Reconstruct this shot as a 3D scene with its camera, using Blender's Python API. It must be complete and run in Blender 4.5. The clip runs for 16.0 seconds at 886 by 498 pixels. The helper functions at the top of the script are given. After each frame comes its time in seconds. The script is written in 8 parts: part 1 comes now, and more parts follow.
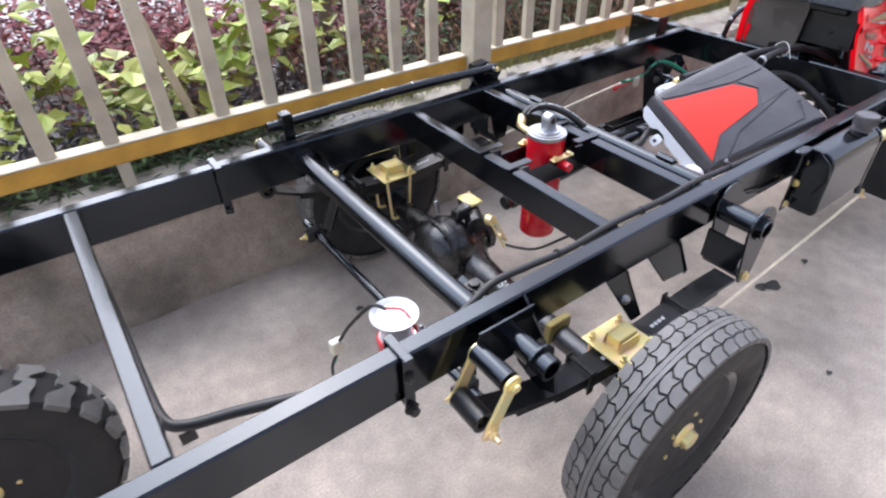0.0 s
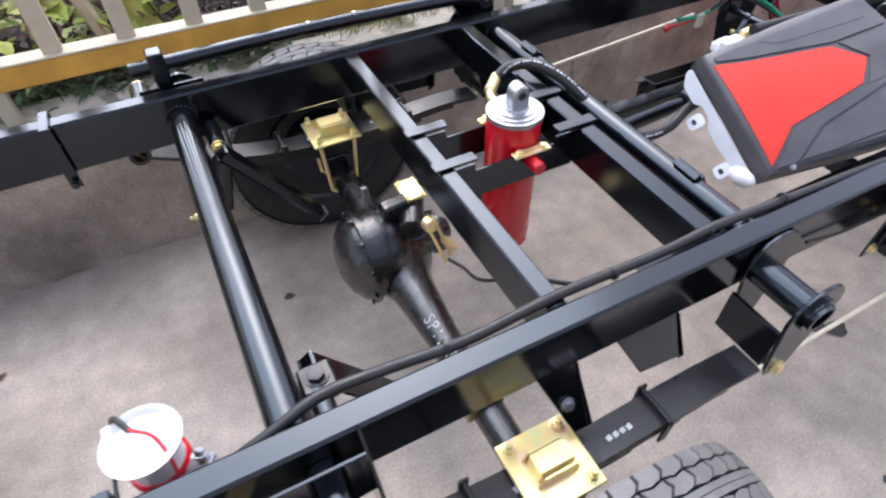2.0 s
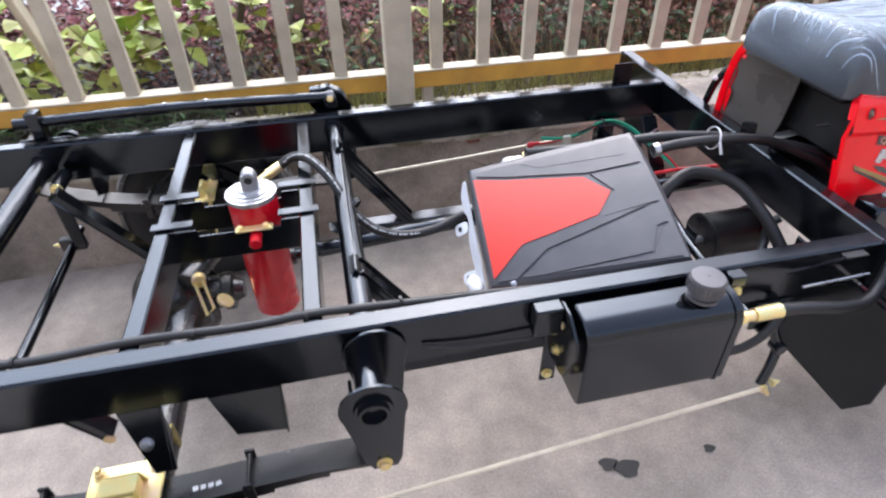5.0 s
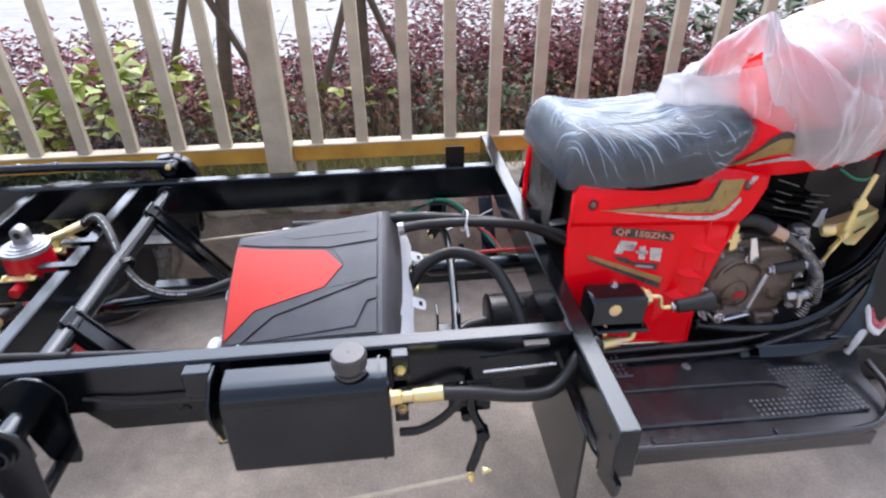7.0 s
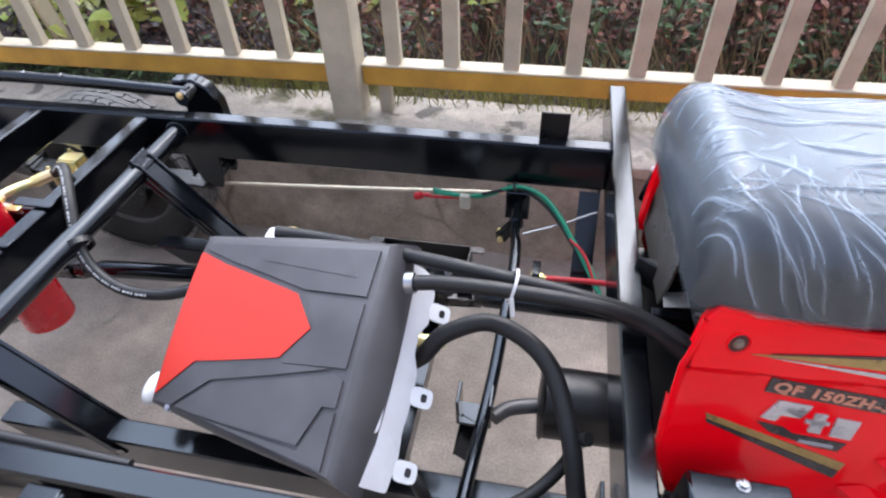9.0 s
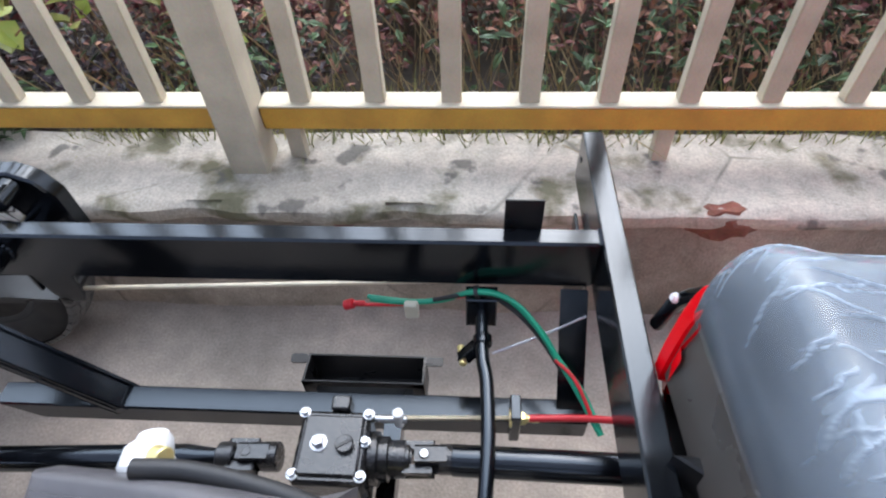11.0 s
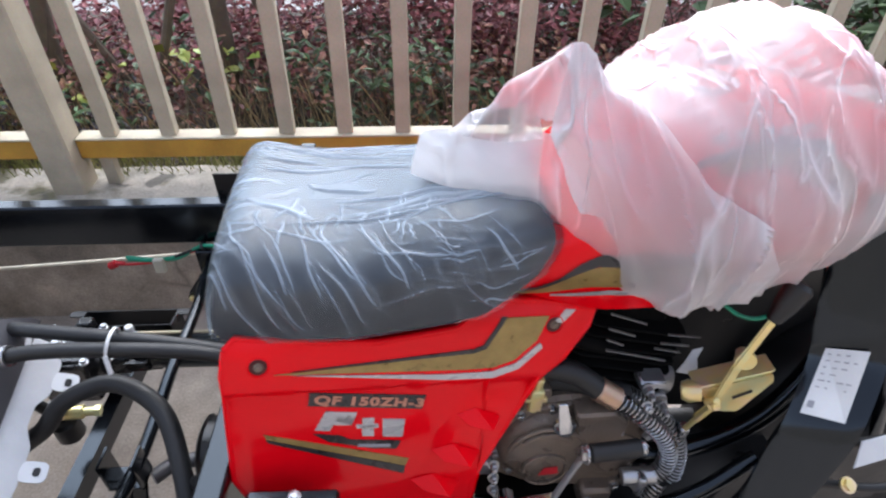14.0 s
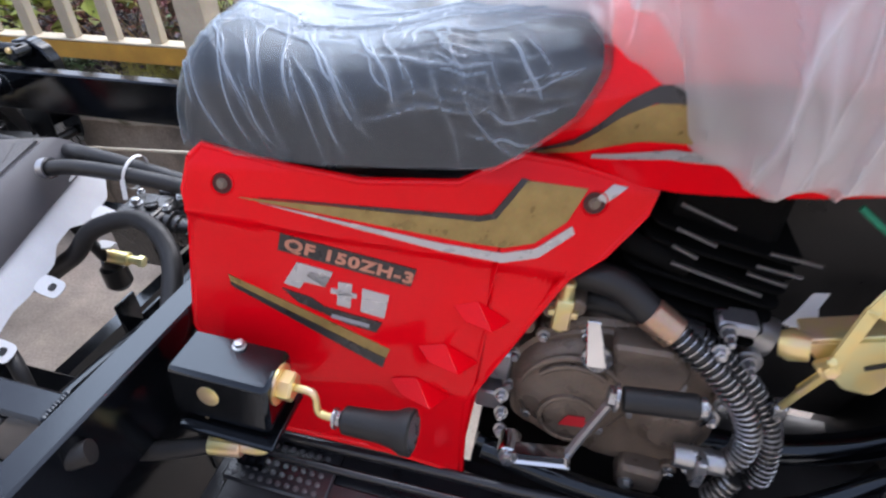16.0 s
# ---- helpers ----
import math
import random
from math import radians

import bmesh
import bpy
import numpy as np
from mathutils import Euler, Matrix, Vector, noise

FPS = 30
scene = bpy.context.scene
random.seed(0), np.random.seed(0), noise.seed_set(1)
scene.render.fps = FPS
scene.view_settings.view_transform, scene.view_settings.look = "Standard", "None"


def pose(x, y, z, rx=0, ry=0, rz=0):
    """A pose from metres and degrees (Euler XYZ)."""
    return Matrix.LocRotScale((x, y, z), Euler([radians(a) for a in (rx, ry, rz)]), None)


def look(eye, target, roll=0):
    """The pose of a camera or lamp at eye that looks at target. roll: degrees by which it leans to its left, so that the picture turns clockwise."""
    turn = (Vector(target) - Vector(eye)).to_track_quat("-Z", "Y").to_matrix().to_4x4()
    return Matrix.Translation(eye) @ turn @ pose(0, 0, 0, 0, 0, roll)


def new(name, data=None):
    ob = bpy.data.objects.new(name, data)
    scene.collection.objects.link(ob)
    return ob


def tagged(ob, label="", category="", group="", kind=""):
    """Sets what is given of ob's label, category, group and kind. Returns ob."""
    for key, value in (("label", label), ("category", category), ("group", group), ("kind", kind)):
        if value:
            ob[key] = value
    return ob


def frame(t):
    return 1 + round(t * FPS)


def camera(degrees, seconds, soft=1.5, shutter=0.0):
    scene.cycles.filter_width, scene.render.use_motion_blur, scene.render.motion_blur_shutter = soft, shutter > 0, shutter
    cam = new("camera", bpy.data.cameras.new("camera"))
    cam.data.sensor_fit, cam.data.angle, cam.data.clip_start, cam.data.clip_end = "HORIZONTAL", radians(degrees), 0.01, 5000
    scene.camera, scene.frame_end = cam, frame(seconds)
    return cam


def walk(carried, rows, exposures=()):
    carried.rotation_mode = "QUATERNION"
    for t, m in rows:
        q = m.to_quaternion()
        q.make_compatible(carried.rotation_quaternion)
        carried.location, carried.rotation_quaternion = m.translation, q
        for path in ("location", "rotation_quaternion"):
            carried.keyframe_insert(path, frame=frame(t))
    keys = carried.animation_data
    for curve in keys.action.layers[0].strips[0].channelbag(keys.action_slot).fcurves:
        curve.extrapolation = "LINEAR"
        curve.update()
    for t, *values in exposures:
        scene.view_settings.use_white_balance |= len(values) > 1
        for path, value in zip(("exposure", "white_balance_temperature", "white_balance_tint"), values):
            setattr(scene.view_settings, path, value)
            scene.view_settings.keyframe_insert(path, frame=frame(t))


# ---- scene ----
cam = camera(76.0, 16.0, 2.2, 0.35)
PATH = [
    (0, (-2.128, -0.556, 1.264), (-1.197, 0.738, 0.056), -0.6),
    (0.5, (-1.984, -0.524, 1.261), (-1.127, 0.762, -0.008), -0.1),
    (1, (-1.877, -0.467, 1.229), (-1.091, 0.757, -0.144), -0.0),
    (1.5, (-1.74, -0.365, 1.203), (-1.038, 0.828, -0.241), 0.1),
    (2, (-1.619, -0.324, 1.17), (-1.002, 0.904, -0.283), -0.8),
    (2.5, (-1.448, -0.349, 1.168), (-0.939, 0.984, -0.232), -1.5),
    (3, (-1.349, -0.397, 1.193), (-0.799, 1.021, -0.106), -1.6),
    (3.5, (-1.228, -0.397, 1.204), (-0.553, 1.019, -0.036), -0.0),
    (3.7, (-1.175, -0.377, 1.212), (-0.49, 1.025, -0.039), 1.2),
    (5.8, (-0.72, -0.899, 1.237), (-0.572, 0.744, 0.105), -2.3),
    (6, (-0.634, -0.932, 1.243), (-0.461, 0.743, 0.163), -1.4),
    (6.5, (-0.446, -0.941, 1.269), (-0.243, 0.774, 0.26), 0.0),
    (7, (-0.303, -0.799, 1.25), (-0.141, 0.91, 0.224), -0.9),
    (7.5, (-0.219, -0.648, 1.25), (-0.232, 1.023, 0.151), -1.0),
    (8, (-0.124, -0.512, 1.232), (-0.362, 1.112, 0.089), 0.7),
    (8.2, (-0.101, -0.458, 1.23), (-0.412, 1.133, 0.06), 0.1),
    (10.3, (-0.175, 0.083, 1.218), (-0.444, 1.259, -0.377), -7.4),
    (10.5, (-0.166, 0.114, 1.239), (-0.399, 1.333, -0.329), -6.3),
    (11, (-0.18, 0.184, 1.213), (-0.303, 1.511, -0.278), -3.0),
    (11.5, (-0.203, 0.202, 1.187), (-0.33, 1.351, -0.445), -3.6),
    (12, (-0.159, 0.183, 1.188), (-0.357, 1.211, -0.516), -7.2),
    (12.5, (-0.057, 0.091, 1.231), (-0.041, 1.332, -0.337), 2.0),
    (13, (0.04, -0.015, 1.26), (0.088, 1.377, -0.175), 1.6),
    (13.5, (0.176, -0.194, 1.272), (0.256, 1.354, 0.008), 4.2),
    (14, (0.279, -0.265, 1.259), (0.37, 1.307, 0.026), 0.7),
    (14.5, (0.417, -0.22, 1.22), (0.322, 1.293, -0.084), 0.2),
    (15, (0.469, -0.242, 1.2), (0.17, 1.216, -0.136), 2.4),
    (15.5, (0.504, -0.249, 1.135), (0.004, 1.244, -0.099), -0.2),
    (16, (0.45, -0.235, 1.019), (-0.031, 1.306, -0.161), -1.8),
]
# exposure along the clip
EXPOSURES = [(0.0, 1.73, 6550, 17), (3.5, 1.82, 6550, 17), (6.0, 1.82, 6550, 17), (6.6, 1.64, 6550, 17), (7.0, 1.60, 6550, 17), (8.0, 1.70, 6550, 17), (11.0, 1.72, 6450, 13), (12.0, 1.65, 6450, 10), (13.0, 1.52, 6550, 13), (14.5, 1.46, 6500, 14), (16.0, 1.65, 6500, 17)]
walk(cam, [(t, look(eye, target, roll)) for t, eye, target, roll in PATH], EXPOSURES)

# ---- world and sun: a bright overcast day ----
world = bpy.data.worlds.new("overcast_sky")
world.use_nodes = True
scene.world = world
wn, wl = world.node_tree.nodes, world.node_tree.links
sky = wn.new("ShaderNodeTexSky")
sky.sky_type = "NISHITA"
sky.sun_disc = False
sky.sun_elevation = radians(50)
sky.sun_rotation = radians(12)
sky.air_density, sky.dust_density, sky.ozone_density = 1.0, 2.2, 1.0
soft_sky = wn.new("ShaderNodeHueSaturation")
soft_sky.inputs["Saturation"].default_value = 0.6
wl.new(sky.outputs["Color"], soft_sky.inputs["Color"])
wl.new(soft_sky.outputs["Color"], wn["Background"].inputs["Color"])
wn["Background"].inputs["Strength"].default_value = 0.145
sun = new("sun", bpy.data.lights.new("sun", "SUN"))
sun.data.energy, sun.data.angle, sun.data.color = 1.3, radians(75), (0.74, 0.88, 1.0)
sun.matrix_world = look((0, 0, 10), (1.5, -7.6, 0))


# ---- materials ----
def node_material(name):
    m = bpy.data.materials.new(name)
    m.use_nodes = True
    return m, m.node_tree.nodes, m.node_tree.links, m.node_tree.nodes["Principled BSDF"]


def mat(name, col, rough=0.5, metal=0.0, var=0.25, scale=12.0, bump=0.0, bscale=250.0, rvar=0.12, coat=0.0, col2=None, island=0.0, obj_random=0.0):
    """A surface with blotches at one scale, grain at a finer one, uneven gloss and fine relief."""
    m, n, l, b = node_material(name)
    tc = n.new("ShaderNodeTexCoord")
    big, fine = n.new("ShaderNodeTexNoise"), n.new("ShaderNodeTexNoise")
    for node, s, d in ((big, scale, 5.0), (fine, bscale, 3.0)):
        node.inputs["Scale"].default_value = s
        node.inputs["Detail"].default_value = d
        l.new(tc.outputs["Object"], node.inputs["Vector"])
    ramp = n.new("ShaderNodeValToRGB")
    ramp.color_ramp.elements[0].position, ramp.color_ramp.elements[1].position = 0.32, 0.68
    lo = col2 or tuple(c * (1 - var) for c in col)
    ramp.color_ramp.elements[0].color, ramp.color_ramp.elements[1].color = (*lo, 1), (*col, 1)
    l.new(big.outputs["Fac"], ramp.inputs["Fac"])
    grain = n.new("ShaderNodeMix")
    grain.data_type, grain.blend_type = "RGBA", "MULTIPLY"
    grain.inputs["Factor"].default_value = min(1.0, var)
    l.new(ramp.outputs["Color"], grain.inputs["A"])
    l.new(fine.outputs["Color"], grain.inputs["B"])
    last = grain.outputs["Result"]
    if island or obj_random:
        hsv = n.new("ShaderNodeHueSaturation")
        if island:
            rnd = n.new("ShaderNodeNewGeometry").outputs["Random Per Island"]
        else:
            rnd = n.new("ShaderNodeObjectInfo").outputs["Random"]
        k = island or obj_random
        for key, a, z in (("Value", 1 - k, 1 + k), ("Hue", 0.5 - 0.03 * k, 0.5 + 0.03 * k)):
            mr = n.new("ShaderNodeMapRange")
            mr.inputs["To Min"].default_value, mr.inputs["To Max"].default_value = a, z
            l.new(rnd, mr.inputs["Value"])
            l.new(mr.outputs["Result"], hsv.inputs[key])
        l.new(last, hsv.inputs["Color"])
        last = hsv.outputs["Color"]
    l.new(last, b.inputs["Base Color"])
    mr = n.new("ShaderNodeMapRange")
    mr.inputs["From Min"].default_value, mr.inputs["From Max"].default_value = 0.3, 0.7
    mr.inputs["To Min"].default_value, mr.inputs["To Max"].default_value = max(0.03, rough - rvar), min(1, rough + rvar)
    l.new(big.outputs["Fac"], mr.inputs["Value"])
    l.new(mr.outputs["Result"], b.inputs["Roughness"])
    b.inputs["Metallic"].default_value = metal
    b.inputs["Coat Weight"].default_value = coat
    b.inputs["Coat Roughness"].default_value = 0.08
    if bump:
        bp = n.new("ShaderNodeBump")
        bp.inputs["Strength"].default_value, bp.inputs["Distance"].default_value = bump, 0.004
        l.new(fine.outputs["Fac"], bp.inputs["Height"])
        l.new(bp.outputs["Normal"], b.inputs["Normal"])
    return m


def spotted(name, base, dark, patch, patch_scale, spot_scale, spot_size, rough=0.9, bump=0.6, crack=0.0, moss=None):
    """Old concrete: patches, speckles, hairline cracks and, on top, moss."""
    m, n, l, b = node_material(name)
    tc = n.new("ShaderNodeTexCoord")

    def tex(kind, s, detail=6.0):
        t = n.new(kind)
        t.inputs["Scale"].default_value = s
        if "Detail" in t.inputs:
            t.inputs["Detail"].default_value = detail
        l.new(tc.outputs["Object"], t.inputs["Vector"])
        return t

    def ramp(src, a, z, ca, cz):
        r = n.new("ShaderNodeValToRGB")
        r.color_ramp.elements[0].position, r.color_ramp.elements[1].position = a, z
        r.color_ramp.elements[0].color, r.color_ramp.elements[1].color = ca, cz
        l.new(src, r.inputs["Fac"])
        return r.outputs["Color"]

    def mix(a, c, fac, kind="MIX"):
        x = n.new("ShaderNodeMix")
        x.data_type, x.blend_type = "RGBA", kind
        l.new(a, x.inputs["A"])
        if isinstance(c, tuple):
            x.inputs["B"].default_value = c
        else:
            l.new(c, x.inputs["B"])
        if isinstance(fac, float):
            x.inputs["Factor"].default_value = fac
        else:
            l.new(fac, x.inputs["Factor"])
        return x.outputs["Result"]

    big, mid, fine = tex("ShaderNodeTexNoise", patch_scale), tex("ShaderNodeTexNoise", patch_scale * 7), tex("ShaderNodeTexNoise", 160.0)
    col = ramp(big.outputs["Fac"], 0.35, 0.65, (*patch, 1), (*base, 1))
    col = mix(col, ramp(mid.outputs["Fac"], 0.3, 0.7, (0.82, 0.82, 0.82, 1), (1.08, 1.07, 1.06, 1)), 1.0, "MULTIPLY")
    col = mix(col, ramp(fine.outputs["Fac"], 0.3, 0.75, (0.7, 0.7, 0.7, 1), (1.15, 1.15, 1.15, 1)), 0.8, "MULTIPLY")
    vor = tex("ShaderNodeTexVoronoi", spot_scale)
    gate = ramp(tex("ShaderNodeTexNoise", spot_scale * 0.35).outputs["Fac"], 0.52, 0.62, (0, 0, 0, 1), (1, 1, 1, 1))
    spot = ramp(vor.outputs["Distance"], spot_size * 0.6, spot_size, (1, 1, 1, 1), (0, 0, 0, 1))
    both = mix(spot, gate, 1.0, "MULTIPLY")
    col = mix(col, (*dark, 1), both)
    if moss:
        grow = ramp(tex("ShaderNodeTexNoise", 7.0, 9.0).outputs["Fac"], 0.56, 0.66, (0, 0, 0, 1), (0.85, 0.85, 0.85, 1))
        col = mix(col, (*moss, 1), grow)
        grime = ramp(tex("ShaderNodeTexNoise", 11.0, 8.0).outputs["Fac"], 0.60, 0.66, (0, 0, 0, 1), (0.8, 0.8, 0.8, 1))
        col = mix(col, (0.10, 0.095, 0.085, 1), grime)
    if crack:
        vc = tex("ShaderNodeTexVoronoi", 2.2)
        vc.feature = "DISTANCE_TO_EDGE"
        line = ramp(vc.outputs["Distance"], 0.0, crack, (1, 1, 1, 1), (0, 0, 0, 1))
        gate2 = ramp(big.outputs["Fac"], 0.5, 0.6, (0, 0, 0, 1), (0.7, 0.7, 0.7, 1))
        col = mix(col, (*dark, 1), mix(line, gate2, 1.0, "MULTIPLY"))
    l.new(col, b.inputs["Base Color"])
    b.inputs["Roughness"].default_value = rough
    bp = n.new("ShaderNodeBump")
    bp.inputs["Strength"].default_value, bp.inputs["Distance"].default_value = bump, 0.006
    h = mix(mid.outputs["Color"], fine.outputs["Color"], 0.5)
    l.new(h, bp.inputs["Height"])
    l.new(bp.outputs["Normal"], b.inputs["Normal"])
    return m


def film(name, tint, milk, streak, rough, turn, stretch, wrinkle, ior, along=False):
    """Thin packing film: mostly clear, cloudy in places, white along its creases, glossy all over."""
    m, n, l, b = node_material(name)
    out = n["Material Output"]
    n.remove(b)
    tc = n.new("ShaderNodeTexCoord")

    def creases(rot, scl, size, lo, hi, kind="line"):
        mp, ns, mr = n.new("ShaderNodeMapping"), n.new("ShaderNodeTexNoise"), n.new("ShaderNodeMapRange")
        mp.inputs["Scale"].default_value, mp.inputs["Rotation"].default_value = scl, rot
        l.new(tc.outputs["UV" if along and kind != "FBM" else "Object"], mp.inputs["Vector"])
        ns.inputs["Scale"].default_value, ns.inputs["Detail"].default_value = size, 2.0
        ns.inputs["Distortion"].default_value = 0.5
        l.new(mp.outputs["Vector"], ns.inputs["Vector"])
        mr.inputs["From Min"].default_value, mr.inputs["From Max"].default_value = lo, hi
        if kind == "line":
            # thin bright lines where the noise passes its middle value
            off, dist = n.new("ShaderNodeMath"), n.new("ShaderNodeMath")
            off.operation, off.inputs[1].default_value = "SUBTRACT", 0.5
            dist.operation = "ABSOLUTE"
            l.new(ns.outputs["Fac"], off.inputs[0])
            l.new(off.outputs[0], dist.inputs[0])
            l.new(dist.outputs[0], mr.inputs["Value"])
        else:
            l.new(ns.outputs["Fac"], mr.inputs["Value"])
        return mr.outputs["Result"]

    def calc(op, a, c):
        x = n.new("ShaderNodeMath")
        x.operation, x.use_clamp = op, False
        for k, v in enumerate((a, c)):
            if isinstance(v, float):
                x.inputs[k].default_value = v
            else:
                l.new(v, x.inputs[k])
        return x.outputs["Value"]

    fine = calc("MULTIPLY", creases(turn, stretch, wrinkle, 0.03, 0.0), creases((0, 0, 0), (1, 1, 1), 11.0, 0.42, 0.62, "FBM"))
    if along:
        # a film drawn tight: its whitened creases and painted sky sheen come with the mesh
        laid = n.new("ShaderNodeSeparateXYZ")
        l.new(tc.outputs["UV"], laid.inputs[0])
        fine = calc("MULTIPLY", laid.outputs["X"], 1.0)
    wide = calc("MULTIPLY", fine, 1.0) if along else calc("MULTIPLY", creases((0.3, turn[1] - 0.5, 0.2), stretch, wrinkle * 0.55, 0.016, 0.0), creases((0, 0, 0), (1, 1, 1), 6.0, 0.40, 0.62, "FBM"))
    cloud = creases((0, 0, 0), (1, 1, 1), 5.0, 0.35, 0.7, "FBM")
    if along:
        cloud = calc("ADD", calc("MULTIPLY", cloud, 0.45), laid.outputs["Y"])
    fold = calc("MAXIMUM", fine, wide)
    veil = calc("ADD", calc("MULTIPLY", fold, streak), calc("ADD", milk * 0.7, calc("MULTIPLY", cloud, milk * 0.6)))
    bp = n.new("ShaderNodeBump")
    bp.inputs["Strength"].default_value, bp.inputs["Distance"].default_value = (0.15, 0.002) if along else (0.55, 0.007)
    l.new(fold, bp.inputs["Height"])
    clear, white, thru, cloudy, veiled, shine, both, fr = (n.new("ShaderNode" + k) for k in ("BsdfTransparent", "BsdfDiffuse", "BsdfTranslucent", "MixShader", "MixShader", "BsdfGlossy", "MixShader", "Fresnel"))
    white.inputs["Color"].default_value = thru.inputs["Color"].default_value = (*tint, 1)
    cloudy.inputs[0].default_value = 0.4
    l.new(white.outputs[0], cloudy.inputs[1])
    l.new(thru.outputs[0], cloudy.inputs[2])
    l.new(veil, veiled.inputs[0])
    l.new(clear.outputs[0], veiled.inputs[1])
    l.new(cloudy.outputs[0], veiled.inputs[2])
    fr.inputs["IOR"].default_value = ior
    shine.inputs["Roughness"].default_value = rough
    shine.inputs["Color"].default_value = (0.86, 0.94, 1.0, 1) if along else (1, 1, 1, 1)
    for node in (fr, shine, white):
        l.new(bp.outputs["Normal"], node.inputs["Normal"])
    l.new(fr.outputs[0], both.inputs[0])
    l.new(veiled.outputs[0], both.inputs[1])
    l.new(shine.outputs[0], both.inputs[2])
    l.new(both.outputs[0], out.inputs["Surface"])
    return m


def zinc(name):
    """Yellow passivated zinc with a faint pink and green sheen."""
    m, n, l, b = node_material(name)
    tc, ns, r = n.new("ShaderNodeTexCoord"), n.new("ShaderNodeTexNoise"), n.new("ShaderNodeValToRGB")
    ns.inputs["Scale"].default_value, ns.inputs["Detail"].default_value = 28.0, 2.0
    l.new(tc.outputs["Object"], ns.inputs["Vector"])
    cr = r.color_ramp
    cr.elements[0].position, cr.elements[1].position = 0.3, 0.72
    cr.elements[0].color, cr.elements[1].color = (0.70, 0.68, 0.36, 1), (0.80, 0.58, 0.44, 1)
    e = cr.elements.new(0.5)
    e.color = (0.82, 0.66, 0.28, 1)
    l.new(ns.outputs["Fac"], r.inputs["Fac"])
    l.new(r.outputs["Color"], b.inputs["Base Color"])
    b.inputs["Metallic"].default_value, b.inputs["Roughness"].default_value = 0.65, 0.3
    return m


def gloss(m, ior, tint=None):
    m.node_tree.nodes["Principled BSDF"].inputs["IOR"].default_value = ior
    if tint:
        m.node_tree.nodes["Principled BSDF"].inputs["Specular Tint"].default_value = (*tint, 1)
    return m


BLACK = gloss(mat("black_gloss_paint", (0.004, 0.0045, 0.006), 0.15, 0, 0.4, 9, 0.03, 420, 0.05, 0.06), 1.55, (0.76, 0.88, 1.0))
BLACK_MATT = gloss(mat("black_satin_metal", (0.013, 0.013, 0.014), 0.36, 0, 0.4, 20, 0.1, 300, 0.1), 1.5)
CAST = gloss(mat("black_painted_casting", (0.013, 0.013, 0.014), 0.24, 0, 0.4, 25, 0.3, 220, 0.1, 0.4), 1.52)
PLASTIC = mat("grained_black_plastic", (0.100, 0.097, 0.104), 0.33, 0, 0.3, 14, 0.12, 900, 0.05)
HOSE = mat("black_rubber_hose", (0.014, 0.014, 0.015), 0.5, 0, 0.3, 40, 0.1, 300, 0.1)
RUBBER = mat("tyre_rubber", (0.016, 0.016, 0.017), 0.68, 0, 0.35, 18, 0.2, 260, 0.12)
# tread tops: dust, plus sky light put into the paler colour
RUBBER_TOP = mat("dusty_skylit_tread_rubber", (0.19, 0.183, 0.175), 0.6, 0, 0.4, 16, 0.2, 260, 0.1, col2=(0.11, 0.107, 0.103))
RED = gloss(mat("red_gloss_paint", (0.93, 0.003, 0.010), 0.13, 0, 0.10, 6, 0, 300, 0.04, 0.05), 1.28)
RED_PLASTIC = mat("orange_red_plastic", (0.72, 0.035, 0.018), 0.38, 0, 0.1, 10, 0.08, 900, 0.04)
CYL_RED = mat("red_cylinder_paint", (0.62, 0.006, 0.018), 0.26, 0, 0.15, 10, 0.05, 200, 0.06, 0.3)
ZINC = zinc("yellow_zinc")
STEEL = mat("bare_steel", (0.55, 0.56, 0.58), 0.3, 0.95, 0.2, 30, 0.05, 300)
CHROME = mat("chrome", (0.75, 0.76, 0.78), 0.12, 1.0, 0.1, 20, 0, 300, 0.04)
ALU = mat("turned_aluminium", (0.50, 0.51, 0.53), 0.38, 0.85, 0.2, 40, 0.1, 400)
SHEET = mat("pale_painted_sheet", (0.70, 0.72, 0.75), 0.5, 0.0, 0.12, 20, 0.05, 300)
ENGINE = mat("brown_grey_engine_casting", (0.24, 0.185, 0.145), 0.34, 0.35, 0.3, 30, 0.35, 350)
FIN_EDGE = mat("pale_fin_edge", (0.22, 0.21, 0.20), 0.4, 0.4, 0.4, 60)
FIN = gloss(mat("black_cylinder_fins", (0.008, 0.008, 0.008), 0.8, 0, 0.3, 30, 0.2, 300), 1.12)
WHITE = mat("white_nylon", (0.74, 0.75, 0.75), 0.45, 0, 0.08, 30, 0.02, 300)
HORN_WHITE = mat("milky_white_plastic", (0.70, 0.71, 0.72), 0.35, 0, 0.1, 30)
CREAM = mat("cream_connector", (0.66, 0.63, 0.5), 0.5, 0, 0.1, 30)
GREEN_WIRE = mat("green_wire", (0.01, 0.30, 0.17), 0.4, 0, 0.1, 30)
RED_WIRE = mat("red_wire", (0.60, 0.02, 0.03), 0.4, 0, 0.1, 30)
CABLE = mat("cream_brake_rod", (0.60, 0.52, 0.36), 0.4, 0.4, 0.2, 60)
GOLD_STRIPE = mat("brushed_gold_decal", (0.42, 0.29, 0.10), 0.35, 0.35, 0.3, 60, 0, 300)
SILVER_STRIPE = mat("silver_decal", (0.52, 0.52, 0.53), 0.3, 0.4, 0.1, 40)
DARK_STRIPE = mat("dark_grey_decal", (0.03, 0.028, 0.03), 0.3, 0, 0.1, 40)
PLATE_INK = mat("copper_letter", (0.62, 0.26, 0.17), 0.4, 0, 0.1, 40)
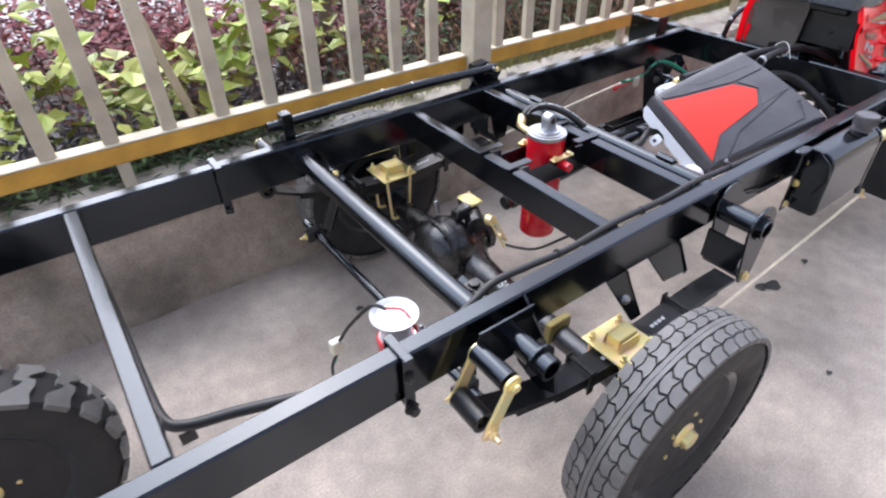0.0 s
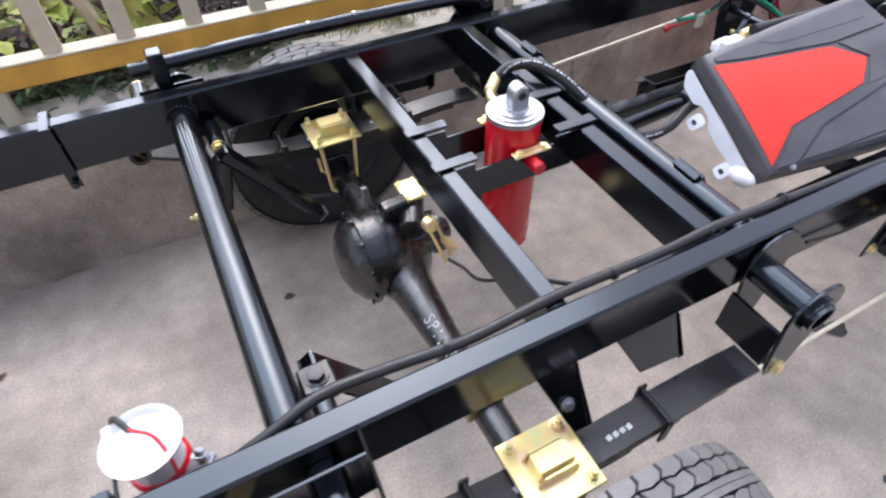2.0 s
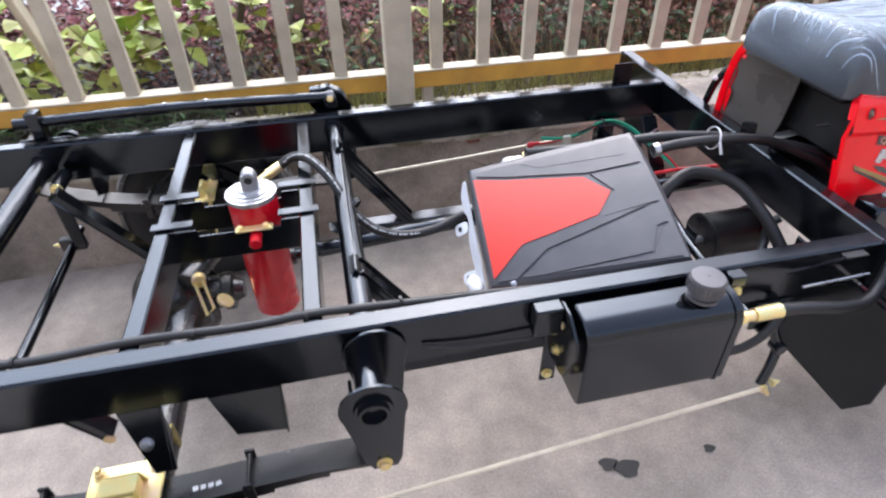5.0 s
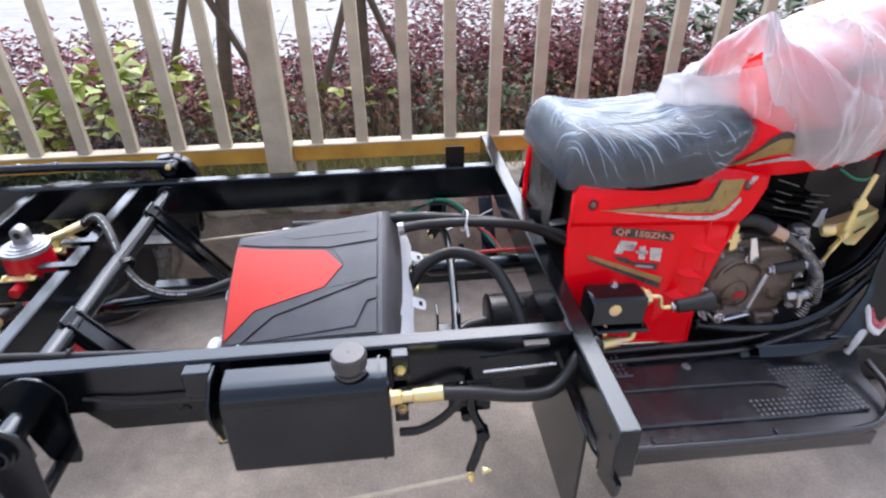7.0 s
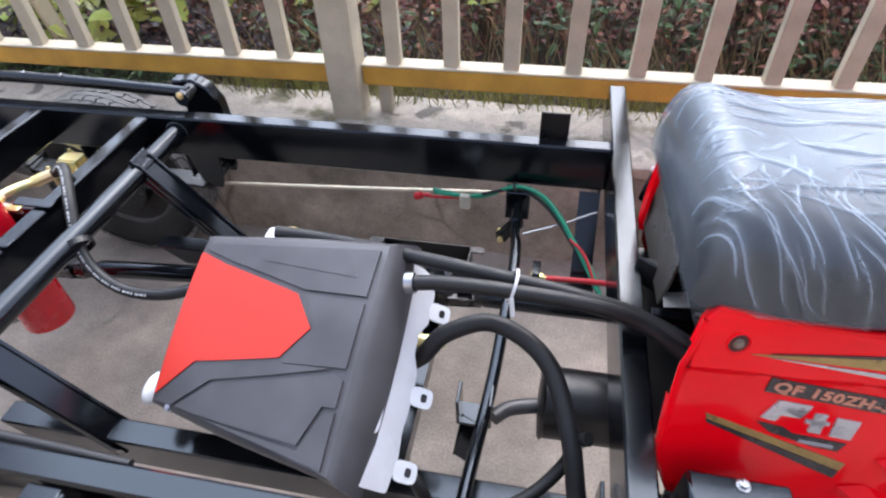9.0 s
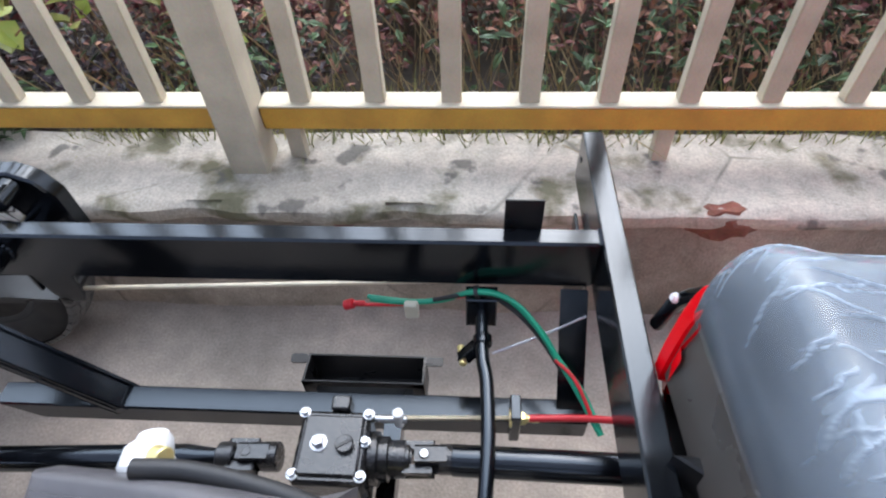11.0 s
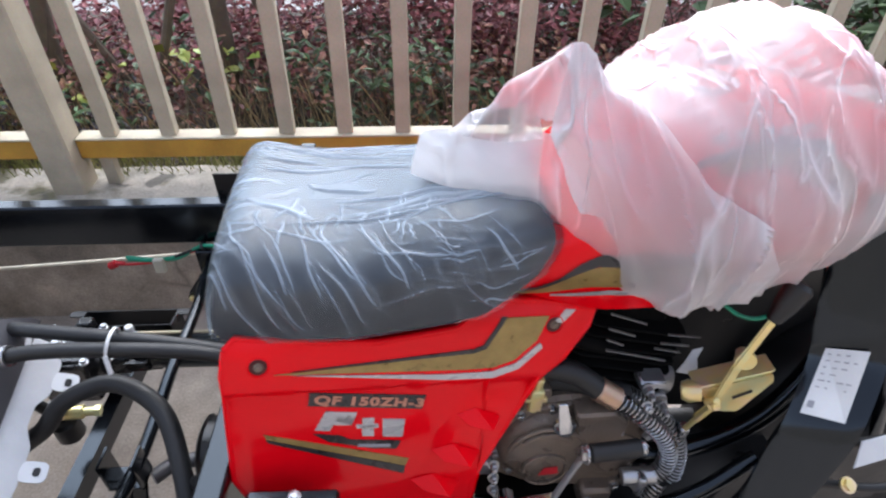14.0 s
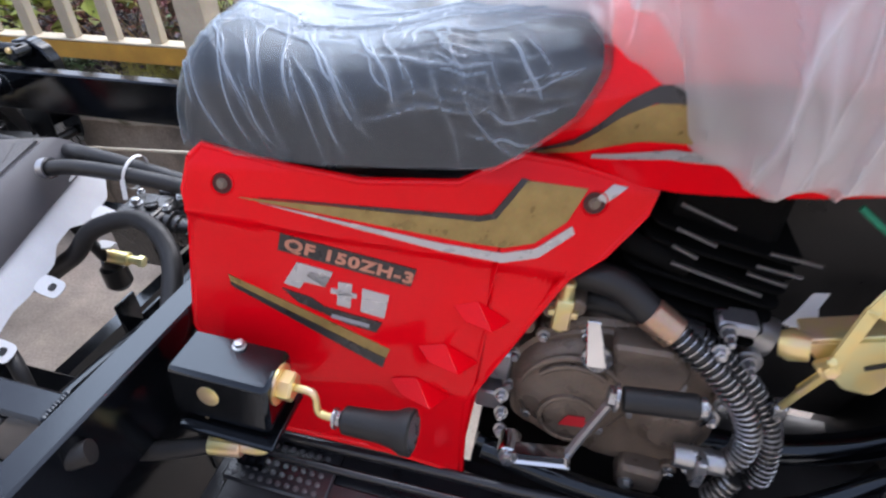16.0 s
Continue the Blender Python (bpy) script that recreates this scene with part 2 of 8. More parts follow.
INK = mat("grey_ink", (0.35, 0.35, 0.38), 0.6, 0, 0.1, 40)
ROD_PALE = mat("pale_plated_rod", (0.80, 0.72, 0.56), 0.42, 0.25, 0.2, 40)
CHALK = mat("white_paint_mark", (0.7, 0.72, 0.72), 0.7, 0, 0.3, 60)
SEAT = mat("black_seat_vinyl", (0.020, 0.023, 0.028), 0.5, 0, 0.2, 20, 0.0, 500)
FOOT = gloss(mat("black_moulded_plastic", (0.03, 0.03, 0.035), 0.2, 0, 0.3, 14, 0.06, 500, 0.06), 1.62)
# dots in a paler colour than the board, standing in for sky glints
FOOT_DOT = gloss(mat("shiny_tread_dots", (0.10, 0.10, 0.11), 0.16, 0, 0.3, 14), 1.7)
TAUPE = mat("brown_black_plastic_sheet", (0.10, 0.088, 0.078), 0.32, 0, 0.25, 12, 0.03, 400)
GROUND = spotted("worn_concrete_slab", (0.515, 0.440, 0.372), (0.09, 0.08, 0.075), (0.315, 0.271, 0.233), 2.4, 14.0, 0.09, 0.9, 0.8, 0.0)
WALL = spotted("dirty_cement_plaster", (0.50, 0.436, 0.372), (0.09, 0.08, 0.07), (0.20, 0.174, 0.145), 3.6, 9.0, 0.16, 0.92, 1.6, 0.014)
CAP = spotted("weathered_cement_cap", (0.61, 0.56, 0.48), (0.06, 0.06, 0.05), (0.44, 0.405, 0.345), 3.5, 16.0, 0.34, 0.92, 0.8, 0.01, (0.09, 0.085, 0.035))
BRICK = mat("broken_red_brick", (0.33, 0.13, 0.09), 0.9, 0, 0.4, 25, 0.6, 120)
FENCE = mat("weathered_cream_paint", (0.66, 0.585, 0.44), 0.75, 0, 0.26, 9, 0.25, 180, 0.1, col2=(0.46, 0.40, 0.30), obj_random=0.08)
BEAM = mat("faded_yellow_paint", (0.74, 0.40, 0.06), 0.65, 0, 0.3, 10, 0.25, 180, 0.1, col2=(0.52, 0.27, 0.04))
SOIL = spotted("dark_bed_soil", (0.085, 0.065, 0.045), (0.03, 0.025, 0.02), (0.05, 0.04, 0.03), 6.0, 30.0, 0.3, 0.95, 1.0)
ROAD = spotted("pale_road_concrete", (0.36, 0.355, 0.35), (0.2, 0.2, 0.2), (0.31, 0.305, 0.30), 0.5, 4.0, 0.05, 0.85, 0.2)
KERB = mat("pale_kerb_stone", (0.58, 0.57, 0.55), 0.85, 0, 0.2, 6, 0.3, 120)
RED_LEAF = mat("dark_red_leaf", (0.34, 0.09, 0.10), 0.75, 0, 0.5, 4, 0, 90, 0.1, col2=(0.19, 0.06, 0.07), island=0.4)
RUST_LEAF = mat("rusty_leaf", (0.38, 0.19, 0.13), 0.8, 0, 0.4, 4, 0, 90, 0.1, col2=(0.16, 0.06, 0.05), island=0.5)
GREEN_LEAF = mat("green_leaf", (0.10, 0.16, 0.06), 0.6, 0, 0.4, 5, 0, 90, 0.1, col2=(0.03, 0.065, 0.025), island=0.55)
LIME_LEAF = mat("yellow_green_leaf", (0.50, 0.51, 0.13), 0.5, 0, 0.3, 7, 0, 60, 0.1, col2=(0.26, 0.36, 0.05), island=0.4)
GRASS = mat("dry_grass", (0.36, 0.35, 0.11), 0.6, 0, 0.3, 8, 0, 90, 0.1, col2=(0.18, 0.20, 0.06), island=0.5)
STRAW = mat("dry_straw", (0.42, 0.33, 0.20), 0.75, 0, 0.3, 8, 0, 90, 0.1, col2=(0.22, 0.16, 0.09), island=0.4)
TWIG = mat("bare_twig", (0.13, 0.09, 0.07), 0.8, 0, 0.4, 20, 0.2, 100, island=0.4)
BARK = mat("grey_brown_bark", (0.17, 0.13, 0.10), 0.9, 0, 0.4, 12, 0.8, 70)
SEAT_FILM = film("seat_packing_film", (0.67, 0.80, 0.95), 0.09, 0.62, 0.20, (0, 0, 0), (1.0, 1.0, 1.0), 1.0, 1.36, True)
TANK_FILM = film("loose_packing_film", (0.80, 0.81, 0.84), 0.60, 0.5, 0.48, (0.1, 0.45, 0.0), (1.0, 0.4, 0.14), 16.0, 1.45)
FLAP_FILM = film("doubled_packing_film", (0.84, 0.85, 0.87), 0.8, 0.2, 0.34, (0.1, 0.35, 0.0), (1.0, 0.4, 0.2), 10.0, 1.4)


# ---- mesh helpers ----
def tidy(bm, smooth=True):
    bmesh.ops.recalc_face_normals(bm, faces=bm.faces)
    return smooth


def about(old, at, rows):
    """A lasting change of size and slant round one place."""
    return Matrix.Translation(at) @ Matrix(rows).to_4x4() @ Matrix.Translation(-Vector(old))


AS_DRAWN = Matrix.Identity(4)
BODY = about((0.361, 0.242, 0.705), (0.367, 0.224, 0.696), ((0.941, -0.048, 0.07), (0.0, 0.945, 0.09), (-0.026, 0.011, 0.936)))
BOARD = about((0.418, 0.0, 0.374), (0.412, -0.004, 0.366), ((0.976, -0.06, 0.0), (0.0, 0.95, 0.0), (-0.02, 0.03, 1.0)))
layout = AS_DRAWN


def part(name, bm, material, parent=None, label="", smooth=True, recalc=True):
    """One mesh object from a bmesh, under a thing or a part."""
    if layout != AS_DRAWN:
        bm.transform(layout)
    if recalc:
        bmesh.ops.recalc_face_normals(bm, faces=bm.faces)
    me = bpy.data.meshes.new(name)
    bm.to_mesh(me)
    bm.free()
    me.materials.append(material)
    if smooth:
        me.shade_smooth()
        me.set_sharp_from_angle(angle=radians(38))
    ob = new(name, me)
    if smooth and len(me.polygons) < 400:
        # keeps large flat faces flat beside their rounded edges
        flat = ob.modifiers.new("flat_faces", "WEIGHTED_NORMAL")
        flat.keep_sharp = True
    if parent is not None:
        ob.parent = parent
        ob.matrix_parent_inverse = Matrix.Translation(-Vector(parent.location))
    if label:
        tagged(ob, label)
    return ob


def thing(name, at, label, category, group="", kind=""):
    e = new(name)
    e.location = at
    e.empty_display_size = 0.1
    return tagged(e, label, category, group, kind)


def box(x0, x1, y0, y1, z0, z1, bev=0.002, bm=None, seg=1):
    bm2 = bmesh.new()
    bmesh.ops.create_cube(bm2, size=1)
    for v in bm2.verts:
        v.co = Vector(((x0 + x1) / 2 + v.co.x * (x1 - x0), (y0 + y1) / 2 + v.co.y * (y1 - y0), (z0 + z1) / 2 + v.co.z * (z1 - z0)))
    if bev:
        bmesh.ops.bevel(bm2, geom=bm2.edges[:], offset=bev, segments=seg, affect="EDGES", profile=0.5)
    return join(bm, bm2)


def join(bm, other):
    if bm is None:
        return other
    me = bpy.data.meshes.new("tmp")
    other.to_mesh(me)
    other.free()
    bm.from_mesh(me)
    bpy.data.meshes.remove(me)
    return bm


def frame_of(d, up=Vector((0, 0, 1))):
    d = Vector(d).normalized()
    if abs(d.dot(up)) > 0.98:
        up = Vector((1, 0, 0))
    s = d.cross(up).normalized()
    return d, s, s.cross(d).normalized()


def bar(p0, p1, w, h, bev=0.002, bm=None, up=(0, 0, 1)):
    """A square bar from p0 to p1: w across, h along up."""
    p0, p1 = Vector(p0), Vector(p1)
    d, s, u = frame_of(p1 - p0, Vector(up))
    bm2 = bmesh.new()
    bmesh.ops.create_cube(bm2, size=1)
    mid, ln = (p0 + p1) / 2, (p1 - p0).length
    for v in bm2.verts:
        v.co = mid + d * v.co.x * ln + s * v.co.y * w + u * v.co.z * h
    if bev:
        bmesh.ops.bevel(bm2, geom=bm2.edges[:], offset=bev, segments=1, affect="EDGES")
    return join(bm, bm2)


def curve_points(pts, n=8):
    pts = [Vector(p) for p in pts]
    if len(pts) < 3:
        return pts
    out = []
    ext = [pts[0] * 2 - pts[1]] + pts + [pts[-1] * 2 - pts[-2]]
    for i in range(1, len(ext) - 2):
        a, b, c, d = ext[i - 1 : i + 3]
        for k in range(n):
            t = k / n
            out.append(0.5 * ((2 * b) + (c - a) * t + (2 * a - 5 * b + 4 * c - d) * t * t + (3 * b - a - 3 * c + d) * t**3))
    return out + [pts[-1]]


def tube(pts, r, seg=12, n=8, bm=None, caps=True, radii=None, smooth=True):
    """A pipe along a smooth line; radii may give one radius for each point of the line."""
    line = curve_points(pts, n) if smooth else [Vector(p) for p in pts]
    bm = bm or bmesh.new()
    rings, s0 = [], None
    for i, p in enumerate(line):
        d = (line[min(i + 1, len(line) - 1)] - line[max(i - 1, 0)]).normalized()
        if s0 is None:
            _, s0, _ = frame_of(d)
        s0 = (s0 - d * s0.dot(d)).normalized()
        u = s0.cross(d)
        rr = r if radii is None else np.interp(i / (len(line) - 1), np.linspace(0, 1, len(radii)), radii)
        rings.append([bm.verts.new(p + (s0 * math.cos(a) + u * math.sin(a)) * rr) for a in (2 * math.pi * k / seg for k in range(seg))])
    for a, b in zip(rings, rings[1:]):
        for k in range(seg):
            bm.faces.new((a[k], a[(k + 1) % seg], b[(k + 1) % seg], b[k]))
    if caps:
        bm.faces.new(rings[0])
        bm.faces.new(rings[-1])
    return bm


def lathe(axis_from, axis_to, profile, seg=32, bm=None, close=False):
    """Turned shape: profile rows (distance along the axis in metres, radius)."""
    p, q = Vector(axis_from), Vector(axis_to)
    d, s, u = frame_of(q - p)
    bm = bm or bmesh.new()
    rings = []
    for h, r in profile:
        if r < 1e-5:
            rings.append([bm.verts.new(p + d * h)])
        else:
            rings.append([bm.verts.new(p + d * h + (s * math.cos(a) + u * math.sin(a)) * r) for a in (2 * math.pi * k / seg for k in range(seg))])
    pairs = list(zip(rings, rings[1:])) + ([(rings[-1], rings[0])] if close else [])
    for a, b in pairs:
        for k in range(seg):
            k2 = (k + 1) % seg
            if len(a) == 1 and len(b) == 1:
                continue
            if len(a) == 1:
                bm.faces.new((a[0], b[k], b[k2]))
            elif len(b) == 1:
                bm.faces.new((a[k], a[k2], b[0]))
            else:
                bm.faces.new((a[k], a[k2], b[k2], b[k]))
    if not close:
        for ring in (rings[0], rings[-1]):
            if len(ring) > 2:
                bm.faces.new(ring)
    return bm


def rod(p0, p1, r, seg=16, bm=None, bev=0.0015):
    ln = (Vector(p1) - Vector(p0)).length
    bev = min(bev, r * 0.3, ln * 0.3)
    return lathe(p0, p1, [(0, r - bev), (bev, r), (ln - bev, r), (ln, r - bev)], seg, bm)


def hollow(p0, p1, r, wall, seg=20, bm=None):
    ln = (Vector(p1) - Vector(p0)).length
    return lathe(p0, p1, [(0, r), (ln, r), (ln, r - wall), (0, r - wall)], seg, bm, close=True)


def slab(outline, thick, at=(0, 0, 0), u=(1, 0, 0), v=(0, 0, 1), bev=0.0, bm=None, rounded=0):
    """A flat plate: outline in (u, v) metres from at, thick along u x v."""
    u, v, at = Vector(u).normalized(), Vector(v).normalized(), Vector(at)
    n = u.cross(v).normalized()
    pts = outline
    if rounded:
        pts = []
        m = len(outline)
        for i in range(m):
            a, b, c = (Vector(outline[(i + k) % m]) for k in (-1, 0, 1))
            da, dc = (a - b), (c - b)
            ra = min(rounded, da.length * 0.45, dc.length * 0.45)
            p, q = b + da.normalized() * ra, b + dc.normalized() * ra
            for k in range(4):
                t = k / 3
                pts.append(((1 - t) ** 2 * p + 2 * t * (1 - t) * b + t * t * q)[:])
    bm2 = bmesh.new()
    face = bm2.faces.new([bm2.verts.new(at + u * a + v * b) for a, b in pts])
    ext = bmesh.ops.extrude_face_region(bm2, geom=[face])
    for e in ext["geom"]:
        if isinstance(e, bmesh.types.BMVert):
            e.co += n * thick
    if bev:
        es = [e for e in bm2.edges if len(e.link_faces) == 2 and e.calc_face_angle(0) > 0.6]
        bmesh.ops.bevel(bm2, geom=es, offset=bev, segments=1, affect="EDGES")
    return join(bm, bm2)


def bolt(p, axis, r=0.008, h=0.007, washer=True, stud=0.0, bm=None):
    """A hexagon head with its washer, standing on p along axis."""
    d, s, u = frame_of(axis)
    p = Vector(p)
    bm2 = bmesh.new()
    if washer:
        lathe(p, p + d, [(-0.001, r * 1.35), (0.0018, r * 1.35), (0.0022, r * 1.2)], 16, bm2)
    lathe(p + d * 0.002, p + d, [(0, r), (h * 0.85, r), (h, r * 0.8)], 6, bm2)
    if stud:
        lathe(p, p + d, [(h, r * 0.55), (h + stud, r * 0.55), (h + stud + 0.001, r * 0.4)], 10, bm2)
    return join(bm, bm2)


def merge(*bms):
    out = bms[0]
    for b in bms[1:]:
        out = join(out, b)
    return out

# ---- the yard, the low wall, the fence and the bed behind it ----
def grid_mesh(xs, ys, fn):
    bm = bmesh.new()
    rows = [[bm.verts.new(fn(x, y)) for y in ys] for x in xs]
    for a, b in zip(rows, rows[1:]):
        for j in range(len(ys) - 1):
            bm.faces.new((a[j], b[j], b[j + 1], a[j + 1]))
    return bm


def wob(x, y, z, s, a):
    return a * noise.fractal(Vector((x * s, y * s, z * s)), 1.0, 2.0, 4)


ground = tagged(part("ground", grid_mesh(np.linspace(-60, 60, 25), np.linspace(-60, 60, 25), lambda x, y: (x, y, 0.0)), GROUND), "worn grey concrete yard slab with faint stains", "ground", kind="structure")

bm = bmesh.new()
for i, (x, y, r) in enumerate(((-0.385, -0.035, 0.03), (-0.425, -0.015, 0.022), (-0.17, -0.03, 0.014), (-1.56, 0.70, 0.013), (-0.62, -0.33, 0.010), (0.02, 0.45, 0.016))):
    bm.faces.new([bm.verts.new((x + r * (1 + 0.25 * math.sin(3 * a + i)) * math.cos(a), y + 0.75 * r * math.sin(a), 0.004)) for a in (k * math.pi / 12 for k in range(24))])
oil_marks = tagged(part("oil_stains", bm, mat("oil_stain", (0.045, 0.042, 0.04), 0.6, 0, 0.3, 40), None, "", False), "small dark oil stains on the concrete slab", "stain", kind="stuff")

# fallen leaves lying on the slab
for lx, ly, a, c in ((-2.24, 0.775, 0.5, RUST_LEAF), (0.50, -0.28, 0.9, CREAM), (-0.33, -0.60, 0.3, RUST_LEAF), (-1.30, 0.60, 1.2, CREAM), (-0.06, 0.56, 0.4, CREAM)):
    d = Vector((math.cos(a), math.sin(a), 0))
    s = Vector((-d.y, d.x, 0))
    bm = bmesh.new()
    pts = [(-0.022, 0, 0.003), (-0.006, 0.007, 0.006), (0.012, 0.006, 0.005), (0.024, 0, 0.007), (0.010, -0.006, 0.004), (-0.008, -0.007, 0.005)]
    vs = [bm.verts.new(Vector((lx, ly, z)) + d * p + s * q) for p, q, z in pts]
    bm.faces.new(vs)
    bmesh.ops.solidify(bm, geom=bm.faces[:], thickness=0.0008)
    tagged(part("fallen_leaf", bm, c), "small dry leaf lying on the concrete slab", "leaf", "fallen leaves")

# unseen wall added behind the viewer to block low sky and darken reflections
unseen_back_wall = tagged(part("unseen_wall_south", box(-22, 22, -8.3, -8.0, -0.02, 4.5, 0.01), WALL), "plain unseen wall added to block low sky light", "wall", kind="structure")

wall_x = np.linspace(-6.5, 5.5, 301)
bm = grid_mesh(wall_x, np.linspace(-0.02, 0.352, 14), lambda x, z: (x, 1.052 + wob(x, 0, z, 3.0, 0.010) + wob(x, 5, z, 14, 0.006), z))
bm = merge(bm, box(-6.5, 5.5, 1.075, 1.31, -0.02, 0.35, 0))
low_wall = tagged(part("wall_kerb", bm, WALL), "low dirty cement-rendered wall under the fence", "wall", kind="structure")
cap_ys = [(1.036, 0.335), (1.030, 0.352), (1.033, 0.368), (1.045, 0.376)] + [(y, 0.378) for y in np.linspace(1.06, 1.30, 14)] + [(1.315, 0.33)]


def cap_point(x, j):
    y, z = cap_ys[j]
    edge = 1.0 if j < 4 else 0.35
    chip = max(0.0, noise.noise(Vector((x * 4.5, 3.1, 0))) - 0.28) * 0.07 if j < 4 else 0.0
    return (x, y + edge * wob(x, j, 0, 5, 0.007) + chip, z + wob(x, y * 3, 0, 7, 0.006) - chip * 0.3)


cap = part("wall_cap", grid_mesh(wall_x, range(len(cap_ys)), lambda x, j: cap_point(x, j)), CAP, low_wall, "pale weathered cement cap with moss and black specks")
bm = bmesh.new()
bmesh.ops.create_icosphere(bm, subdivisions=3, radius=1)
for v in bm.verts:
    v.co = Vector((0.335 + v.co.x * 0.085, 1.058 + v.co.y * 0.03, 0.335 + v.co.z * 0.045)) + v.co * wob(v.co.x, v.co.y, v.co.z, 3, 0.012)
part("brick", bm, BRICK, low_wall, "broken red brick showing in the chipped cap")
part("brick", box(-0.50, -0.455, 1.04, 1.08, 0.315, 0.34, 0.004), BRICK, low_wall)

# the fence
fence = thing("fence", (-0.7, 1.2, 0.37), "weathered cream picket fence with a faded yellow bottom beam", "fence")
slat_me = None
SLAT_GAP = 0.1625
for i in range(-27, 26):
    x = -0.078 + SLAT_GAP * i
    if abs(x + 0.70) < 0.06 or abs(x - 1.92) < 0.06 or abs(x + 3.33) < 0.06:
        continue
    if slat_me is None:
        s = part("slat", box(-0.021, 0.021, -0.015, 0.015, 0, 0.72, 0.003), FENCE, fence)
        slat_me = s.data
    else:
        s = new("slat", slat_me)
        s.parent = fence
        s.matrix_parent_inverse = Matrix.Translation(-fence.location)
    s.location = (x, 1.221, 0.526)
    s.rotation_euler = (random.uniform(-0.006, 0.006), random.uniform(-0.008, 0.008), random.uniform(-0.05, 0.05))
for x0, x1 in ((-6.4, -3.375), (-3.285, -0.744), (-0.656, 1.875), (1.965, 5.4)):
    part("bottom_beam", box(x0, x1, 1.194, 1.247, 0.466, 0.522, 0.004), BEAM, fence, "faded yellow painted beam")
    part("beam_top", box(x0, x1, 1.192, 1.249, 0.5215, 0.5275, 0.002), FENCE, fence)
for x in (-3.33, -0.70, 1.92):
    part("post", box(x - 0.044, x + 0.044, 1.148, 1.236, 0.366, 1.30, 0.005), FENCE, fence, "thick square cream fence post")
for x in (-2.02, -0.60, 0.222, 1.20):
    part("foot", box(x - 0.018, x + 0.018, 1.206, 1.236, 0.366, 0.468, 0.002), FENCE, fence)

bed_soil = tagged(part("bed_soil", grid_mesh(np.linspace(-6.5, 5.5, 90), np.linspace(1.30, 3.75, 22), lambda x, y: (x, y, 0.345 - 0.07 * (y - 1.3) + wob(x, y, 0, 2.5, 0.03))), SOIL), "dark bare soil of the planting bed", "soil", kind="structure")
part("bed_edge", box(-40, 40, 3.72, 3.84, -0.02, 0.16, 0.01), KERB, bed_soil, "pale kerb stone along the road")
road = tagged(part("road", box(-60, 60, 3.84, 60, -0.2, 0.03, 0), ROAD), "pale grey concrete road behind the bed", "road", kind="structure")
part("road_line", box(-60, 60, 5.3, 5.42, 0.02, 0.034, 0), KERB, road, "worn white road line")


def leaf_mesh(name, material, centers, sizes, slim=0.5, droop=0.3, label="", category="", curl=0.25):
    """Many folded leaves in one mesh of kind stuff."""
    rs = np.random.RandomState(len(name) * 7 + len(centers) % 97)
    n = len(centers)
    yaw, pit = rs.uniform(0, 2 * np.pi, n), rs.uniform(-droop - 0.5, 0.7 - droop, n)
    d = np.stack([np.cos(yaw) * np.cos(pit), np.sin(yaw) * np.cos(pit), np.sin(pit)], 1)
    s = np.stack([-np.sin(yaw), np.cos(yaw), rs.uniform(-0.5, 0.5, n)], 1)
    s /= np.linalg.norm(s, axis=1)[:, None]
    up = np.cross(d, s)
    L, w = sizes[:, None], sizes[:, None] * slim * 0.5
    base, tip = centers - d * L / 2, centers + d * L / 2 - up * L * 0.12
    v = np.empty((n, 6, 3))
    v[:, 0], v[:, 3] = base, tip
    v[:, 1] = base + d * L * 0.38 + s * w + up * w * curl
    v[:, 2] = base + d * L * 0.75 + s * w * 0.65 + up * w * curl * 0.5
    v[:, 4] = base + d * L * 0.75 - s * w * 0.65 + up * w * curl * 0.5
    v[:, 5] = base + d * L * 0.38 - s * w + up * w * curl
    idx = np.arange(n)[:, None] * 6
    faces = np.concatenate([idx + np.array([[0, 1, 2, 3]]), idx + np.array([[0, 3, 4, 5]])])
    me = bpy.data.meshes.new(name)
    me.from_pydata(v.reshape(-1, 3).tolist(), [], faces.tolist())
    me.materials.append(material)
    return tagged(new(name, me), label, category, kind="stuff")


R = np.random.RandomState(5)


def hedge_points(n, x0, x1, y0, y1, z0, top, clump=60, spread=0.11):
    """Clumped points in a hedge whose top is uneven."""
    c = np.stack([R.uniform(x0, x1, clump), R.uniform(y0, y1, clump), R.uniform(0.0, 1.0, clump) ** 0.7], 1)
    tops = top * (0.88 + 0.12 * np.sin(c[:, 0] * 2.3 + 1) + R.uniform(-0.10, 0.10, clump))
    c[:, 2] = z0 + (tops - z0) * c[:, 2]
    p = c[R.randint(0, clump, n)] + R.normal(0, spread, (n, 3)) * np.array([1.2, 0.9, 0.75])
    return p[(p[:, 2] > 0.33) & (p[:, 1] > 1.29)]


def sizes(p, a, b):
    return R.uniform(a, b, len(p))


p = hedge_points(40000, -5.5, 5.0, 1.85, 2.9, 0.38, 0.66, 520, 0.09)
leaf_mesh("red_hedge", RED_LEAF, p, sizes(p, 0.026, 0.05), 0.6, 0.1, "dense dark red leafy hedge behind the fence", "hedge")
p = hedge_points(6500, -0.2, 1.6, 1.75, 2.6, 0.5, 0.92, 60, 0.10)
leaf_mesh("tall_red_shrub", RED_LEAF, p, sizes(p, 0.022, 0.04), 0.55, 0.1, "taller wine-red shrub behind the fence", "shrub")
p = hedge_points(9000, -2.0, 3.2, 1.5, 2.2, 0.36, 0.60, 170, 0.09)
leaf_mesh("rusty_undergrowth", RUST_LEAF, p, sizes(p, 0.02, 0.04), 0.5, 0.4, "rust-brown dusty undergrowth in the bed", "undergrowth")
